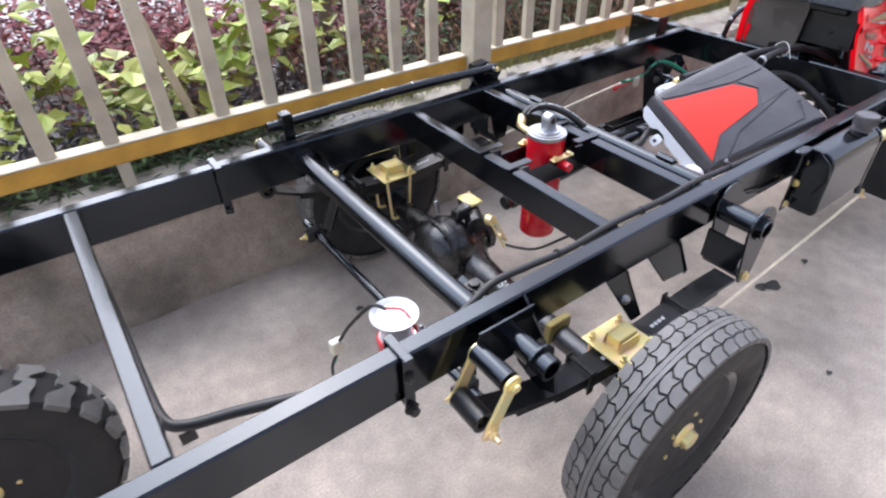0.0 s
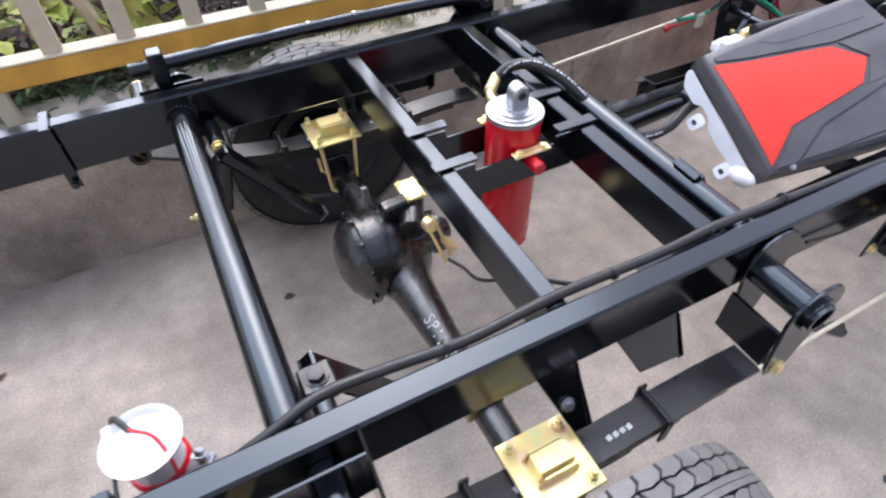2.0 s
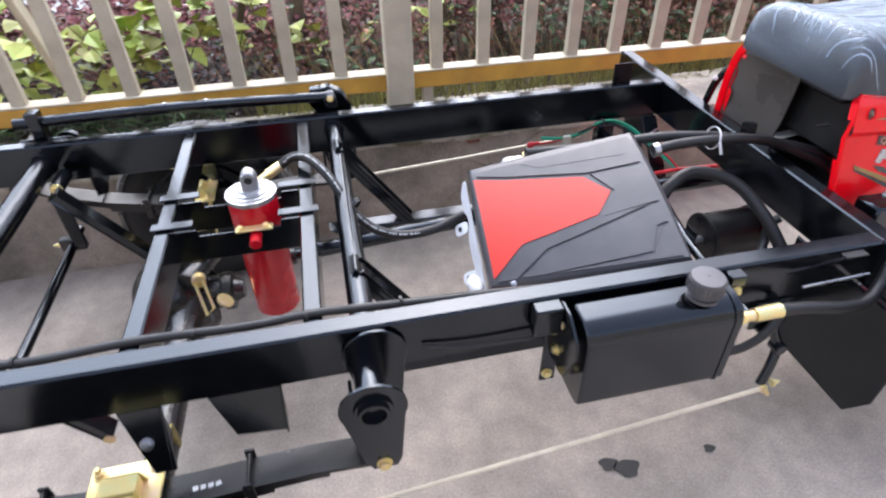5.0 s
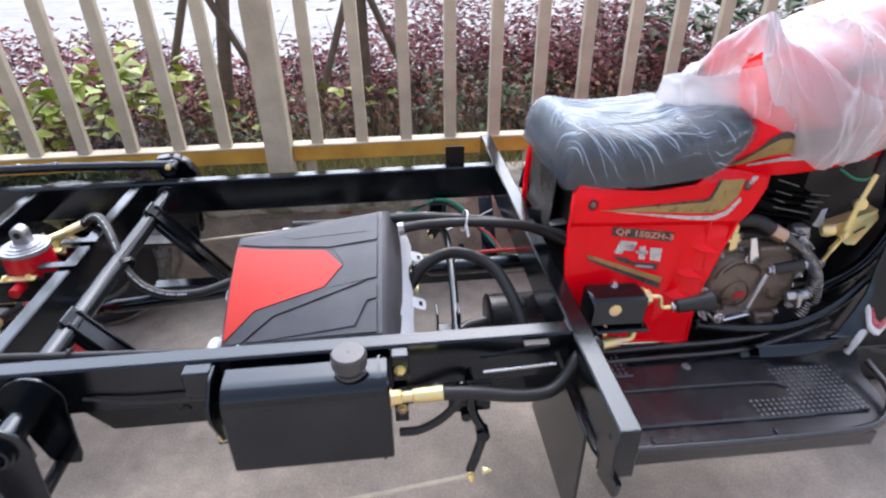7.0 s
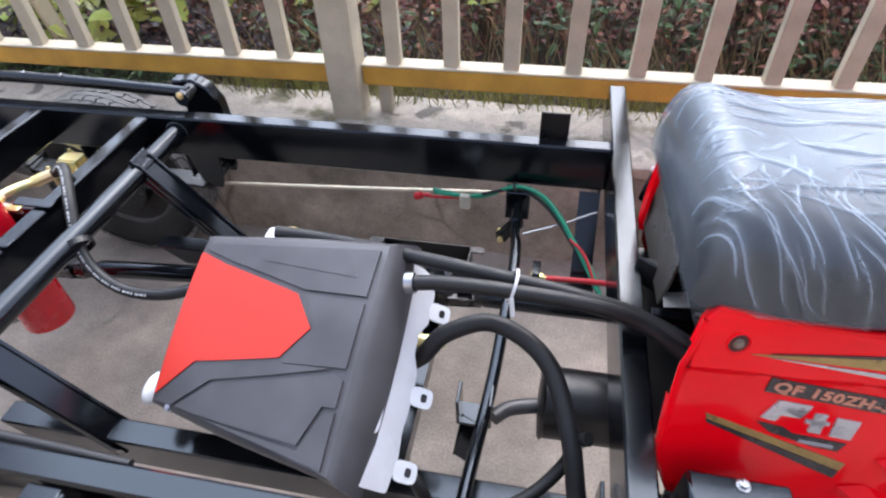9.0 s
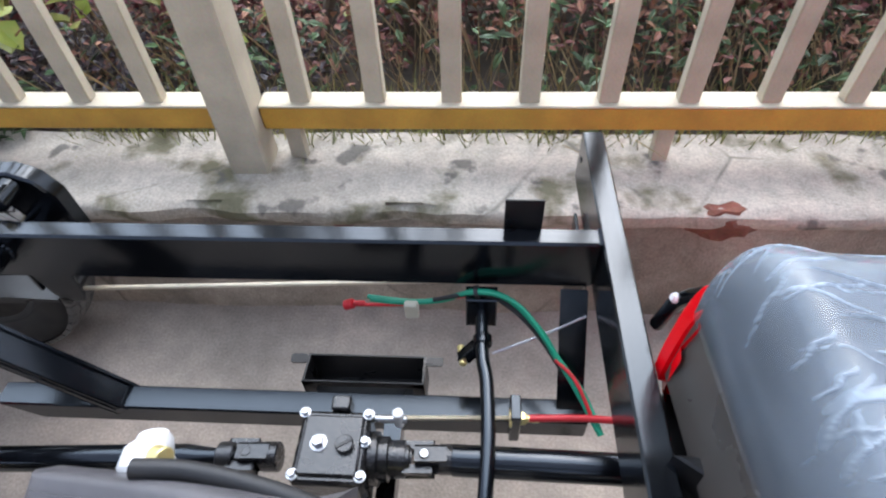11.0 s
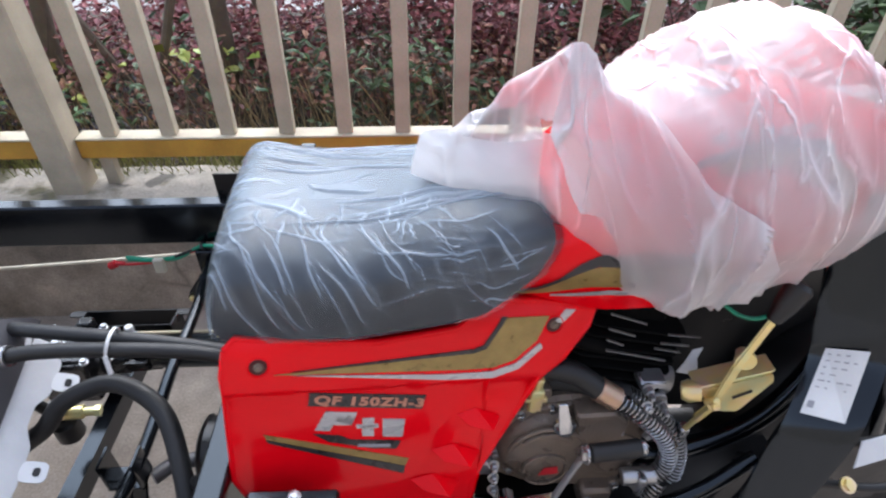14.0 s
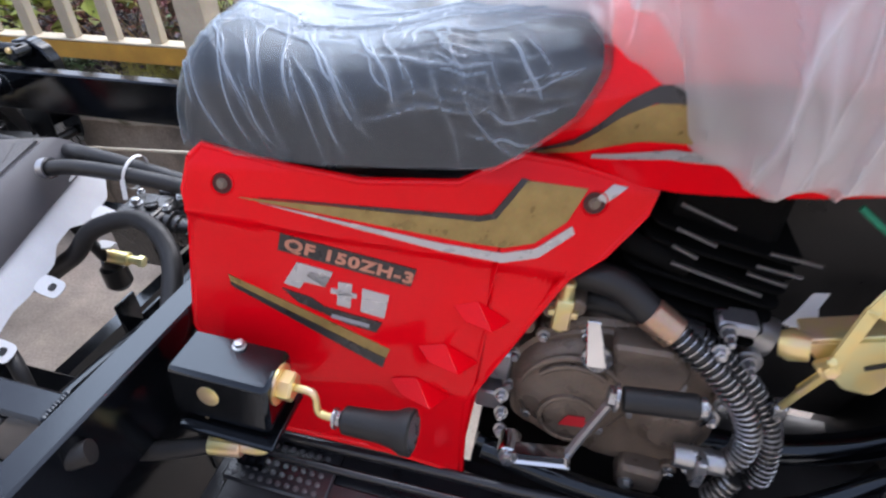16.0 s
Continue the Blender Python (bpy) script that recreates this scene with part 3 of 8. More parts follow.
p = hedge_points(7000, -5.0, -0.7, 1.36, 1.8, 0.34, 0.47, 130, 0.07)
leaf_mesh("purple_ground_cover", mat("purple_black_leaf", (0.06, 0.035, 0.05), 0.42, 0, 0.4, 5, 0, 90, 0.1, col2=(0.025, 0.02, 0.03), island=0.5), p, sizes(p, 0.02, 0.045), 0.5, 0.2, "dark purple ground cover in the bed", "ground cover")
p = hedge_points(6000, -1.2, 4.5, 1.4, 2.4, 0.36, 0.60, 100, 0.10)
leaf_mesh("green_undergrowth", GREEN_LEAF, p, sizes(p, 0.025, 0.06), 0.4, 0.2, "dull green weeds growing in the bed", "weeds")
p = hedge_points(2600, 0.9, 4.0, 1.5, 2.6, 0.5, 1.15, 40, 0.13)
leaf_mesh("green_shrub", GREEN_LEAF, p, sizes(p, 0.05, 0.10), 0.55, 0.2, "broad-leaved green shrub behind the fence", "shrub")
p = np.stack([R.uniform(-4.2, -1.30, 3400), R.uniform(1.24, 1.40, 3400), R.uniform(0.37, 0.475, 3400)], 1)
leaf_mesh("green_edging", GREEN_LEAF, p, sizes(p, 0.03, 0.06), 0.26, 0.0, "narrow-leaved green plants spilling over the wall cap", "plants")
# yellow-green broad leaves in loose sprays
spray = np.concatenate([np.stack([R.normal(cx, 0.11, k), R.normal(cy, 0.07, k), R.normal(cz, 0.07, k)], 1) for cx, cy, cz, k in ((-1.55, 1.55, 0.60, 60), (-1.30, 1.62, 0.66, 60), (-1.75, 1.50, 0.55, 60), (-2.10, 1.60, 0.66, 55), (-2.35, 1.55, 0.50, 45), (-1.95, 1.52, 0.52, 40), (-2.75, 1.6, 0.6, 50), (-1.05, 1.70, 0.52, 14), (-0.45, 1.75, 0.50, 12))])
leaf_mesh("lime_leaves", LIME_LEAF, spray, sizes(spray, 0.05, 0.10), 0.85, 0.25, "bright yellow-green broad leaves of a creeper", "creeper")
# grass on the back of the cap
n = 2600
gx, gy = R.uniform(-1.2, 2.4, n), R.uniform(1.26, 1.42, n)
h = R.uniform(0.04, 0.15, n)
lean = R.normal(0, 0.045, (n, 2))
v = np.empty((n, 3, 3))
v[:, 0] = np.stack([gx - 0.0022, gy, np.full(n, 0.35)], 1)
v[:, 1] = np.stack([gx + 0.0022, gy, np.full(n, 0.35)], 1)
v[:, 2] = np.stack([gx + lean[:, 0], gy + lean[:, 1] - 0.02, 0.35 + h], 1)
me = bpy.data.meshes.new("grass")
me.from_pydata(v.reshape(-1, 3).tolist(), [], np.arange(3 * n).reshape(-1, 3).tolist())
me.materials.append(GRASS)
tagged(new("grass", me), "yellowing grass tufts along the wall cap", "grass", kind="stuff")
# long dry stalks between the shrubs and the fence
n = 700
gx, gy = R.uniform(-1.3, 1.5, n), R.uniform(1.36, 1.85, n)
h = R.uniform(0.10, 0.34, n)
lean = R.normal(0, 0.10, (n, 2))
v = np.empty((n, 4, 3))
v[:, 0] = np.stack([gx - 0.0018, gy, np.full(n, 0.32)], 1)
v[:, 1] = np.stack([gx + 0.0018, gy, np.full(n, 0.32)], 1)
v[:, 2] = np.stack([gx + 0.0014 + lean[:, 0] * 0.58, gy + lean[:, 1] * 0.58, 0.32 + h * 0.60], 1)
v[:, 3] = np.stack([gx + lean[:, 0], gy + lean[:, 1], 0.32 + h], 1)
idx = np.arange(n)[:, None] * 4
me = bpy.data.meshes.new("dry_stalks")
me.from_pydata(v.reshape(-1, 3).tolist(), [], np.concatenate([idx + np.array([[0, 1, 2]]), idx + np.array([[0, 2, 3]])]).tolist())
me.materials.append(STRAW)
tagged(new("dry_stalks", me), "straw-coloured dry stalks among the shrubs", "dry grass", kind="stuff")
# bare stems of the shrubs
bm = bmesh.new()
for i in range(420):
    x, y = R.uniform(-3.2, 3.6), R.uniform(1.45, 2.5)
    a, ln = R.uniform(0, 6.28), R.uniform(0.15, 0.5)
    q = Vector((x + 0.5 * ln * math.cos(a), y + 0.35 * ln * math.sin(a), 0.33 + ln))
    tube([(x, y, 0.30), ((x + q.x) / 2 + R.normal(0, 0.03), (y + q.y) / 2, 0.33 + ln * 0.55), q], 0.003, 4, 2, bm, False, [R.uniform(0.002, 0.0045), 0.0012])
tagged(part("shrub_stems", bm, TWIG), "thin bare brown stems of the shrubs", "stems", kind="stuff")

for x, y, lean_x in ((-0.40, 1.85, 0.01), (-1.06, 1.86, 0.14)):
    tree = thing("young_tree", (x, y, 0.3), "young tree trunk propped by leaning wooden stakes", "tree", "young trees")
    part("trunk", tube([(x, y, 0.22), (x + lean_x * 0.4, y, 0.7), (x + lean_x, y + 0.02, 1.3), (x + lean_x, y, 1.9)], 0.03, 10, 4, None, True, [0.036, 0.03, 0.026, 0.022]), BARK, tree)
    part("stake", tube([(x - 0.30, y - 0.12, 0.25), (x + 0.03, y - 0.05, 1.15)], 0.016, 8), BARK, tree)
    part("stake", tube([(x + 0.34, y + 0.02, 0.25), (x - 0.02, y - 0.03, 1.10)], 0.016, 8), BARK, tree)
    k = np.stack([R.normal(x - 0.08, 0.16, 26), R.normal(y, 0.1, 26), R.uniform(0.8, 1.15, 26)], 1)
    lf = leaf_mesh("leaves", GREEN_LEAF, k, sizes(k, 0.03, 0.06), 0.4, 0.2)
    lf.parent, lf.matrix_parent_inverse = tree, Matrix.Translation(-tree.location)
pole = tagged(part("leaning_pole", bar((-1.72, 1.36, 0.30), (-1.98, 1.40, 1.5), 0.045, 0.02, 0.003), FENCE), "weathered loose picket leaning behind the fence", "picket")

# ---- the cargo tricycle: bare rear chassis, saddle and engine in front ----
TRIKE = thing("cargo_tricycle", (-0.6, 0.371, 0.0), "unfinished cargo tricycle with bare black chassis and red front body", "tricycle")
MID = 0.371


def P(name, bm, material, label="", parent=None, smooth=True):
    return part(name, bm, material, parent or TRIKE, label, smooth)


# main rails and cross members
RAIL_N, RAIL_F = (-0.033, 0.003), (0.742, 0.776)
for y0, y1 in (RAIL_N, RAIL_F):
    P("frame_rail", box(-2.55, 0.0, y0, y1, 0.5, 0.6, 0.004), BLACK, "glossy black box-section frame rail")
P("rear_crossmember", box(-2.196, -2.166, 0.003, 0.742, 0.555, 0.599, 0.003), BLACK)
cm1 = P("crossmember", box(-1.306, -1.277, 0.003, 0.742, 0.520, 0.597, 0.003), BLACK)
cm2 = P("crossmember", box(-1.034, -1.004, 0.003, 0.742, 0.520, 0.597, 0.003), BLACK)
front_cross = P("front_crossmember", box(0.0, 0.036, -0.262, 1.012, 0.497, 0.6, 0.003), BLACK, "long black front crossmember standing out past both rails")
for y0, y1 in ((-0.25, -0.215), (0.965, 1.0)):
    P("bolt_hole", rod((-0.0015, (y0 + y1) / 2, 0.56), (0.002, (y0 + y1) / 2, 0.56), 0.006, 12), BLACK_MATT, "", front_cross)
P("cross_tube", lathe((-1.645, 0.003, 0.552), (-1.645, 0.742, 0.552), [(0, 0.025), (0.739, 0.025)], 28), BLACK, "thick round black cross tube")
P("cross_tube", lathe((-0.942, 0.003, 0.563), (-0.942, 0.742, 0.563), [(0, 0.0215), (0.739, 0.0215)], 28), BLACK, "round black cross tube")
for y in (0.012, 0.733):
    for x, z, r in ((-1.645, 0.552, 0.027), (-0.942, 0.563, 0.0235)):
        bm = bmesh.new()
        for k in range(20):
            a = k * 2 * math.pi / 20
            bmesh.ops.create_icosphere(bm, subdivisions=1, radius=0.0042, matrix=Matrix.Translation((x + r * math.cos(a), 0.0045 if y < 0.3 else 0.7405, z + r * math.sin(a))))
        P("weld_bead", bm, BLACK)
# weld beads where the cross members meet the rails
for x in (-0.0015,):
    for y in (-0.028, 0.744):
        bm = bmesh.new()
        for k in range(9):
            bmesh.ops.create_icosphere(bm, subdivisions=1, radius=0.0035 + 0.001 * random.random(), matrix=Matrix.Translation((x + random.uniform(-0.001, 0.001), y + k * 0.0036, 0.599)))
        P("weld_bead", bm, BLACK)

# sub-frame under the saddle tank
for y, s in ((0.606, 1), (0.136, -1)):
    P("lower_beam", slab([(-0.99, 0.352), (-0.93, 0.302), (0.0, 0.302), (0.0, 0.352)] if s > 0 else [(-0.99, 0.378), (-0.93, 0.302), (0.0, 0.302), (0.0, 0.378)], 0.042, (0, y + 0.021, 0), bev=0.003), BLACK, "flat black lower beam of the sub-frame")
    top, low = Vector((-0.945, y - 0.004 * s, 0.592)), Vector((-0.775, y, 0.352))
    g = P("gusset", bar(top, low, 0.045, 0.012, 0.002), BLACK, "sloping folded steel gusset")
    for dy in (-0.021, 0.021):
        P("flange", bar(top + Vector((0.004, dy, -0.013)), low + Vector((0.004, dy, -0.013)), 0.003, 0.03, 0.001), BLACK, "", g)
    P("front_leg", bar((-0.028, 0.371 + s * 0.365, 0.50), (-0.028, y, 0.345), 0.04, 0.006, 0.001, None, (0, -s, 0.4)), BLACK)
for y, sgn in ((-0.033, -1), (0.776, 1)):
    P("down_plate", slab([(-0.130, 0.498), (0.172, 0.498), (0.168, 0.310), (0.132, 0.245), (-0.130, 0.250)] if sgn < 0 else [(0.0, 0.498), (0.165, 0.498), (0.105, 0.212), (0.062, 0.206)], 0.006, (-0.006 if sgn < 0 else -0.012, y - 0.03 * sgn, 0), (0, sgn, 0), (0, 0, 1), 0.001), BLACK, "tapered black plate hanging under the crossmember")
    P("step_bracket", slab([(0.190, 0.498), (0.262, 0.498), (0.256, 0.462), (0.196, 0.440)], 0.01, (0.014, y - 0.02 * sgn, 0), (0, sgn, 0), (0, 0, 1), 0.001), BLACK)
P("rail_tab", slab([(-0.142, 0.585), (-0.085, 0.585), (-0.085, 0.652), (-0.142, 0.652)], 0.004, (0, 0.782, 0), bev=0.001), BLACK_MATT, "small upright mounting tab on the rail")
P("rail_tab", box(-0.09, -0.045, -0.050, -0.033, 0.588, 0.592, 0.001), BLACK_MATT)

# cylinder carrier between the two cross members
for y in (0.428, 0.322):
    pl = P("carrier_plate", slab([(-1.28, 0.585), (-1.235, 0.585), (-1.232, 0.570), (-1.075, 0.570), (-1.072, 0.585), (-1.03, 0.585), (-1.03, 0.512), (-1.28, 0.512)], 0.005, (0, y, 0), bev=0.001), BLACK, "black carrier plate for the lifting cylinder")
    P("tab", box(-1.312, -1.235, y - 0.014, y + 0.008, 0.599, 0.603, 0.001), BLACK, "", pl)
    P("tab", box(-1.075, -0.995, y - 0.014, y + 0.008, 0.599, 0.603, 0.001), BLACK, "", pl)

CX, CY = -1.125, 0.375
cyl = P("hydraulic_cylinder", lathe((CX, CY, 0.318), (CX, CY, 1), [(0, 0.044), (0.005, 0.0490), (0.295, 0.0490), (0.299, 0.047)], 40), CYL_RED, "red painted hydraulic lifting cylinder with a silver cap")
P("cap", lathe((CX, CY, 0.614), (CX, CY, 1), [(0, 0.0505), (0.009, 0.0505), (0.0095, 0.043), (0.012, 0.043), (0.0125, 0.034), (0.015, 0.034), (0.0155, 0.025), (0.019, 0.022)], 40), ALU, "turned silver end cap", cyl)
bm = slab([(-0.016, 0.0), (0.016, 0.0), (0.016, 0.03), (0.011, 0.041), (0.0, 0.046), (-0.011, 0.041), (-0.016, 0.03)], 0.028, (CX + 0.003, CY + 0.014, 0.628), (1, 0, 0), (0, 0, 1), 0.003, None, 0.006)
P("eye", bm, ALU, "rounded silver lifting eye", cyl)
P("eye_hole", rod((CX + 0.003, CY - 0.0148, 0.655), (CX + 0.003, CY + 0.0148, 0.655), 0.0085, 18), BLACK_MATT, "", cyl)
P("trunnion", rod((CX, CY - 0.04, 0.556), (CX, CY - 0.092, 0.556), 0.012, 20), CYL_RED, "", cyl)
P("trunnion", rod((CX, CY + 0.04, 0.556), (CX, CY + 0.085, 0.556), 0.012, 20), CYL_RED, "", cyl)
cl = P("clamp_strap", box(CX - 0.036, CX + 0.036, 0.306, 0.324, 0.5715, 0.577, 0.0015), ZINC, "yellow zinc strap over the trunnion")
for dx in (-0.025, 0.022):
    P("clamp_bolt", bolt((CX + dx, 0.314, 0.577), (0, 0, 1), 0.006, 0.005), ZINC, "", cl)
cl = P("clamp_strap", box(CX - 0.036, CX + 0.036, 0.424, 0.442, 0.5715, 0.577, 0.0015), ZINC, "yellow zinc strap over the trunnion")
P("clamp_bolt", bolt((CX - 0.022, 0.433, 0.577), (0, 0, 1), 0.006, 0.005), ZINC, "", cl)
el = P("hose_elbow", tube([(CX + 0.0, CY + 0.036, 0.596), (CX + 0.004, CY + 0.07, 0.596), (CX + 0.012, CY + 0.10, 0.592), (CX + 0.03, CY + 0.13, 0.588)], 0.0085, 12), ZINC, "plated elbow fitting")
P("nut", bolt((CX, CY + 0.045, 0.596), (0, 1, 0.0), 0.013, 0.018), ZINC, "", el)
P("ferrule", rod((CX + 0.022, CY + 0.12, 0.588), (CX + 0.056, CY + 0.152, 0.594), 0.0115, 14), ZINC, "", el)
lift_hose = [(CX + 0.05, CY + 0.147, 0.592), (-1.045, 0.520, 0.612), (-1.01, 0.492, 0.622), (-0.975, 0.445, 0.607), (-0.945, 0.395, 0.572), (-0.922, 0.365, 0.540), (-0.885, 0.345, 0.510), (-0.83, 0.335, 0.493), (-0.76, 0.34, 0.492), (-0.69, 0.365, 0.50), (-0.60, 0.38, 0.505)]
hs = P("hydraulic_hose", tube(lift_hose, 0.0105, 14, 8), HOSE, "black rubber hydraulic hose with white print")
# white print along the hose, illegible
line = curve_points(lift_hose, 8)
bm = bmesh.new()
for i in range(4, len(line) - 20, 1):
    a, b = line[i], line[i] + (line[i + 1] - line[i]) * (0.75 if i % 3 else 0.35)
    d = (b - a).normalized()
    side = d.cross(Vector((0.25, -0.75, 0.6))).normalized().cross(d) * 0.0108
    side = side if side.z > 0 else -side
    bar(a + side, b + side, 0.0035, 0.0006, 0, bm, up=side)
P("hose_print", bm, CHALK, "", hs)
P("cable_tie", hollow((-0.934, 0.374, 0.558), (-0.926, 0.368, 0.552), 0.028, 0.002), BLACK_MATT, "black cable tie round hose and tube", hs)

# ---- rear axle ----
AX, AZ = -1.345, 0.278
axle = P("rear_axle", tube([(AX, -0.175, AZ), (AX, 0.0, AZ), (AX, 0.22, AZ), (AX, 0.36, AZ), (AX, 0.42, AZ)], 0.03, 20, 6, None, True, [0.027, 0.028, 0.032, 0.045, 0.075]), CAST, "black rear axle with a bulging differential housing")
P("axle_tube", tube([(AX, 0.52, AZ), (AX, 0.56, AZ), (AX, 0.66, AZ), (AX, 0.80, AZ), (AX, 0.88, AZ)], 0.03, 20, 6, None, True, [0.075, 0.05, 0.032, 0.028, 0.027]), CAST, "", axle)
DX, DY, DZ = -1.352, 0.468, 0.30
P("differential", lathe((DX - 0.11, DY, DZ), (DX + 1, DY, DZ), [(0, 0.0), (0.002, 0.035), (0.012, 0.062), (0.030, 0.085), (0.046, 0.092), (0.048, 0.100), (0.058, 0.100), (0.060, 0.092), (0.095, 0.098), (0.130, 0.086), (0.150, 0.060), (0.158, 0.045), (0.20, 0.040), (0.205, 0.047), (0.225, 0.047), (0.23, 0.030), (0.25, 0.022)], 36), CAST, "", axle)
for k in range(10):
    a = 2 * math.pi * k / 10 + 0.2
    P("cover_bolt", bolt((DX - 0.062, DY + 0.096 * math.cos(a), DZ + 0.096 * math.sin(a)), (-1, 0, 0), 0.0055, 0.005, False), BLACK, "", axle)
P("breather", rod((DX - 0.01, DY + 0.06, DZ + 0.085), (DX - 0.014, DY + 0.066, DZ + 0.125), 0.007, 12), STEEL, "", axle)
P("rib", slab([(-0.03, 0.085), (0.03, 0.09), (0.028, 0.125), (-0.02, 0.12)], 0.03, (DX + 0.02, DY + 0.015, DZ), bev=0.004), CAST, "", axle)
gs = P("gear_lock", rod((DX + 0.035, DY - 0.055, DZ + 0.085), (DX + 0.085, DY + 0.055, DZ + 0.09), 0.026, 18), CAST, "black gear-lock housing", axle)
P("lock_lid", box(DX + 0.045, DX + 0.09, DY - 0.012, DY + 0.05, DZ + 0.116, DZ + 0.124, 0.002), ZINC, "yellow plated lid", axle)
for dx, dy in ((0.052, -0.005), (0.083, -0.005), (0.052, 0.043), (0.083, 0.043)):
    P("lid_screw", bolt((DX + dx, DY + dy, DZ + 0.124), (0, 0, 1), 0.0035, 0.003, False), ZINC, "", axle)
lk = P("lock_link", tube([(DX + 0.075, DY - 0.075, DZ + 0.11), (DX + 0.09, DY - 0.115, DZ + 0.05), (DX + 0.075, DY - 0.125, DZ + 0.04), (DX + 0.06, DY - 0.085, DZ + 0.10)], 0.0035, 8, 1, None, True, None, False), ZINC, "bent yellow wire link", axle)
P("lock_disc", rod((DX + 0.065, DY - 0.062, DZ + 0.10), (DX + 0.068, DY - 0.082, DZ + 0.103), 0.015, 18), ZINC, "", axle)
P("lock_eye", rod((DX + 0.105, DY - 0.075, DZ + 0.03), (DX + 0.11, DY - 0.075, DZ + 0.036), 0.020, 18), ZINC, "", axle)
P("lock_cable", tube([(DX + 0.082, DY - 0.122, DZ + 0.042), (DX + 0.093, DY - 0.16, DZ + 0.05), (DX + 0.085, DY - 0.24, DZ + 0.10), (DX + 0.10, DY - 0.34, DZ + 0.20), (DX + 0.11, DY - 0.44, DZ + 0.285)], 0.0035, 8), HOSE, "", axle)
# hand-painted characters running down the axle tube
txt = bpy.data.curves.new("axle_lettering", "FONT")
txt.body, txt.size, txt.extrude, txt.space_character, txt.offset = "SP1180", 0.030, 0.0003, 1.15, -0.0004
tob = new("axle_lettering", txt)
bpy.context.view_layer.update()
me = bpy.data.meshes.new_from_object(tob)
bpy.data.objects.remove(tob)
bm = bmesh.new()
bm.from_mesh(me)
wmax = max(v.co.x for v in bm.verts)
for v in bm.verts:
    yy, dx = 0.262 - 0.100 * v.co.x / wmax, v.co.y * 1.05 - 0.024
    r = 0.0330 + 0.010 * max(0.0, yy - 0.22) / 0.14
    v.co = Vector((AX + dx, yy, AZ + math.sqrt(max(0.0, r * r - dx * dx)) + v.co.z))
P("axle_lettering", bm, CHALK, "hand-painted white characters", axle, False)
P("brake_pipe_block", box(AX - 0.04, AX + 0.03, 0.055, 0.075, AZ - 0.01, AZ + 0.05, 0.003), mat("dull_yellow_plating", (0.30, 0.24, 0.08), 0.45, 0.4), "dull yellow bracket", axle)


def side(near):
    """Maps the near side's y to either side."""
    return (lambda y: y) if near else (lambda y: 0.743 - y)


LEAF_Z = [(-1.745, 0.470), (-1.66, 0.432), (-1.55, 0.398), (-1.45, 0.379), (-1.345, 0.370), (-1.24, 0.372), (-1.14, 0.380), (-1.05, 0.385), (-0.962, 0.380)]


def leaf_z(x):
    return float(np.interp(x, [a for a, _ in LEAF_Z], [b for _, b in LEAF_Z]))


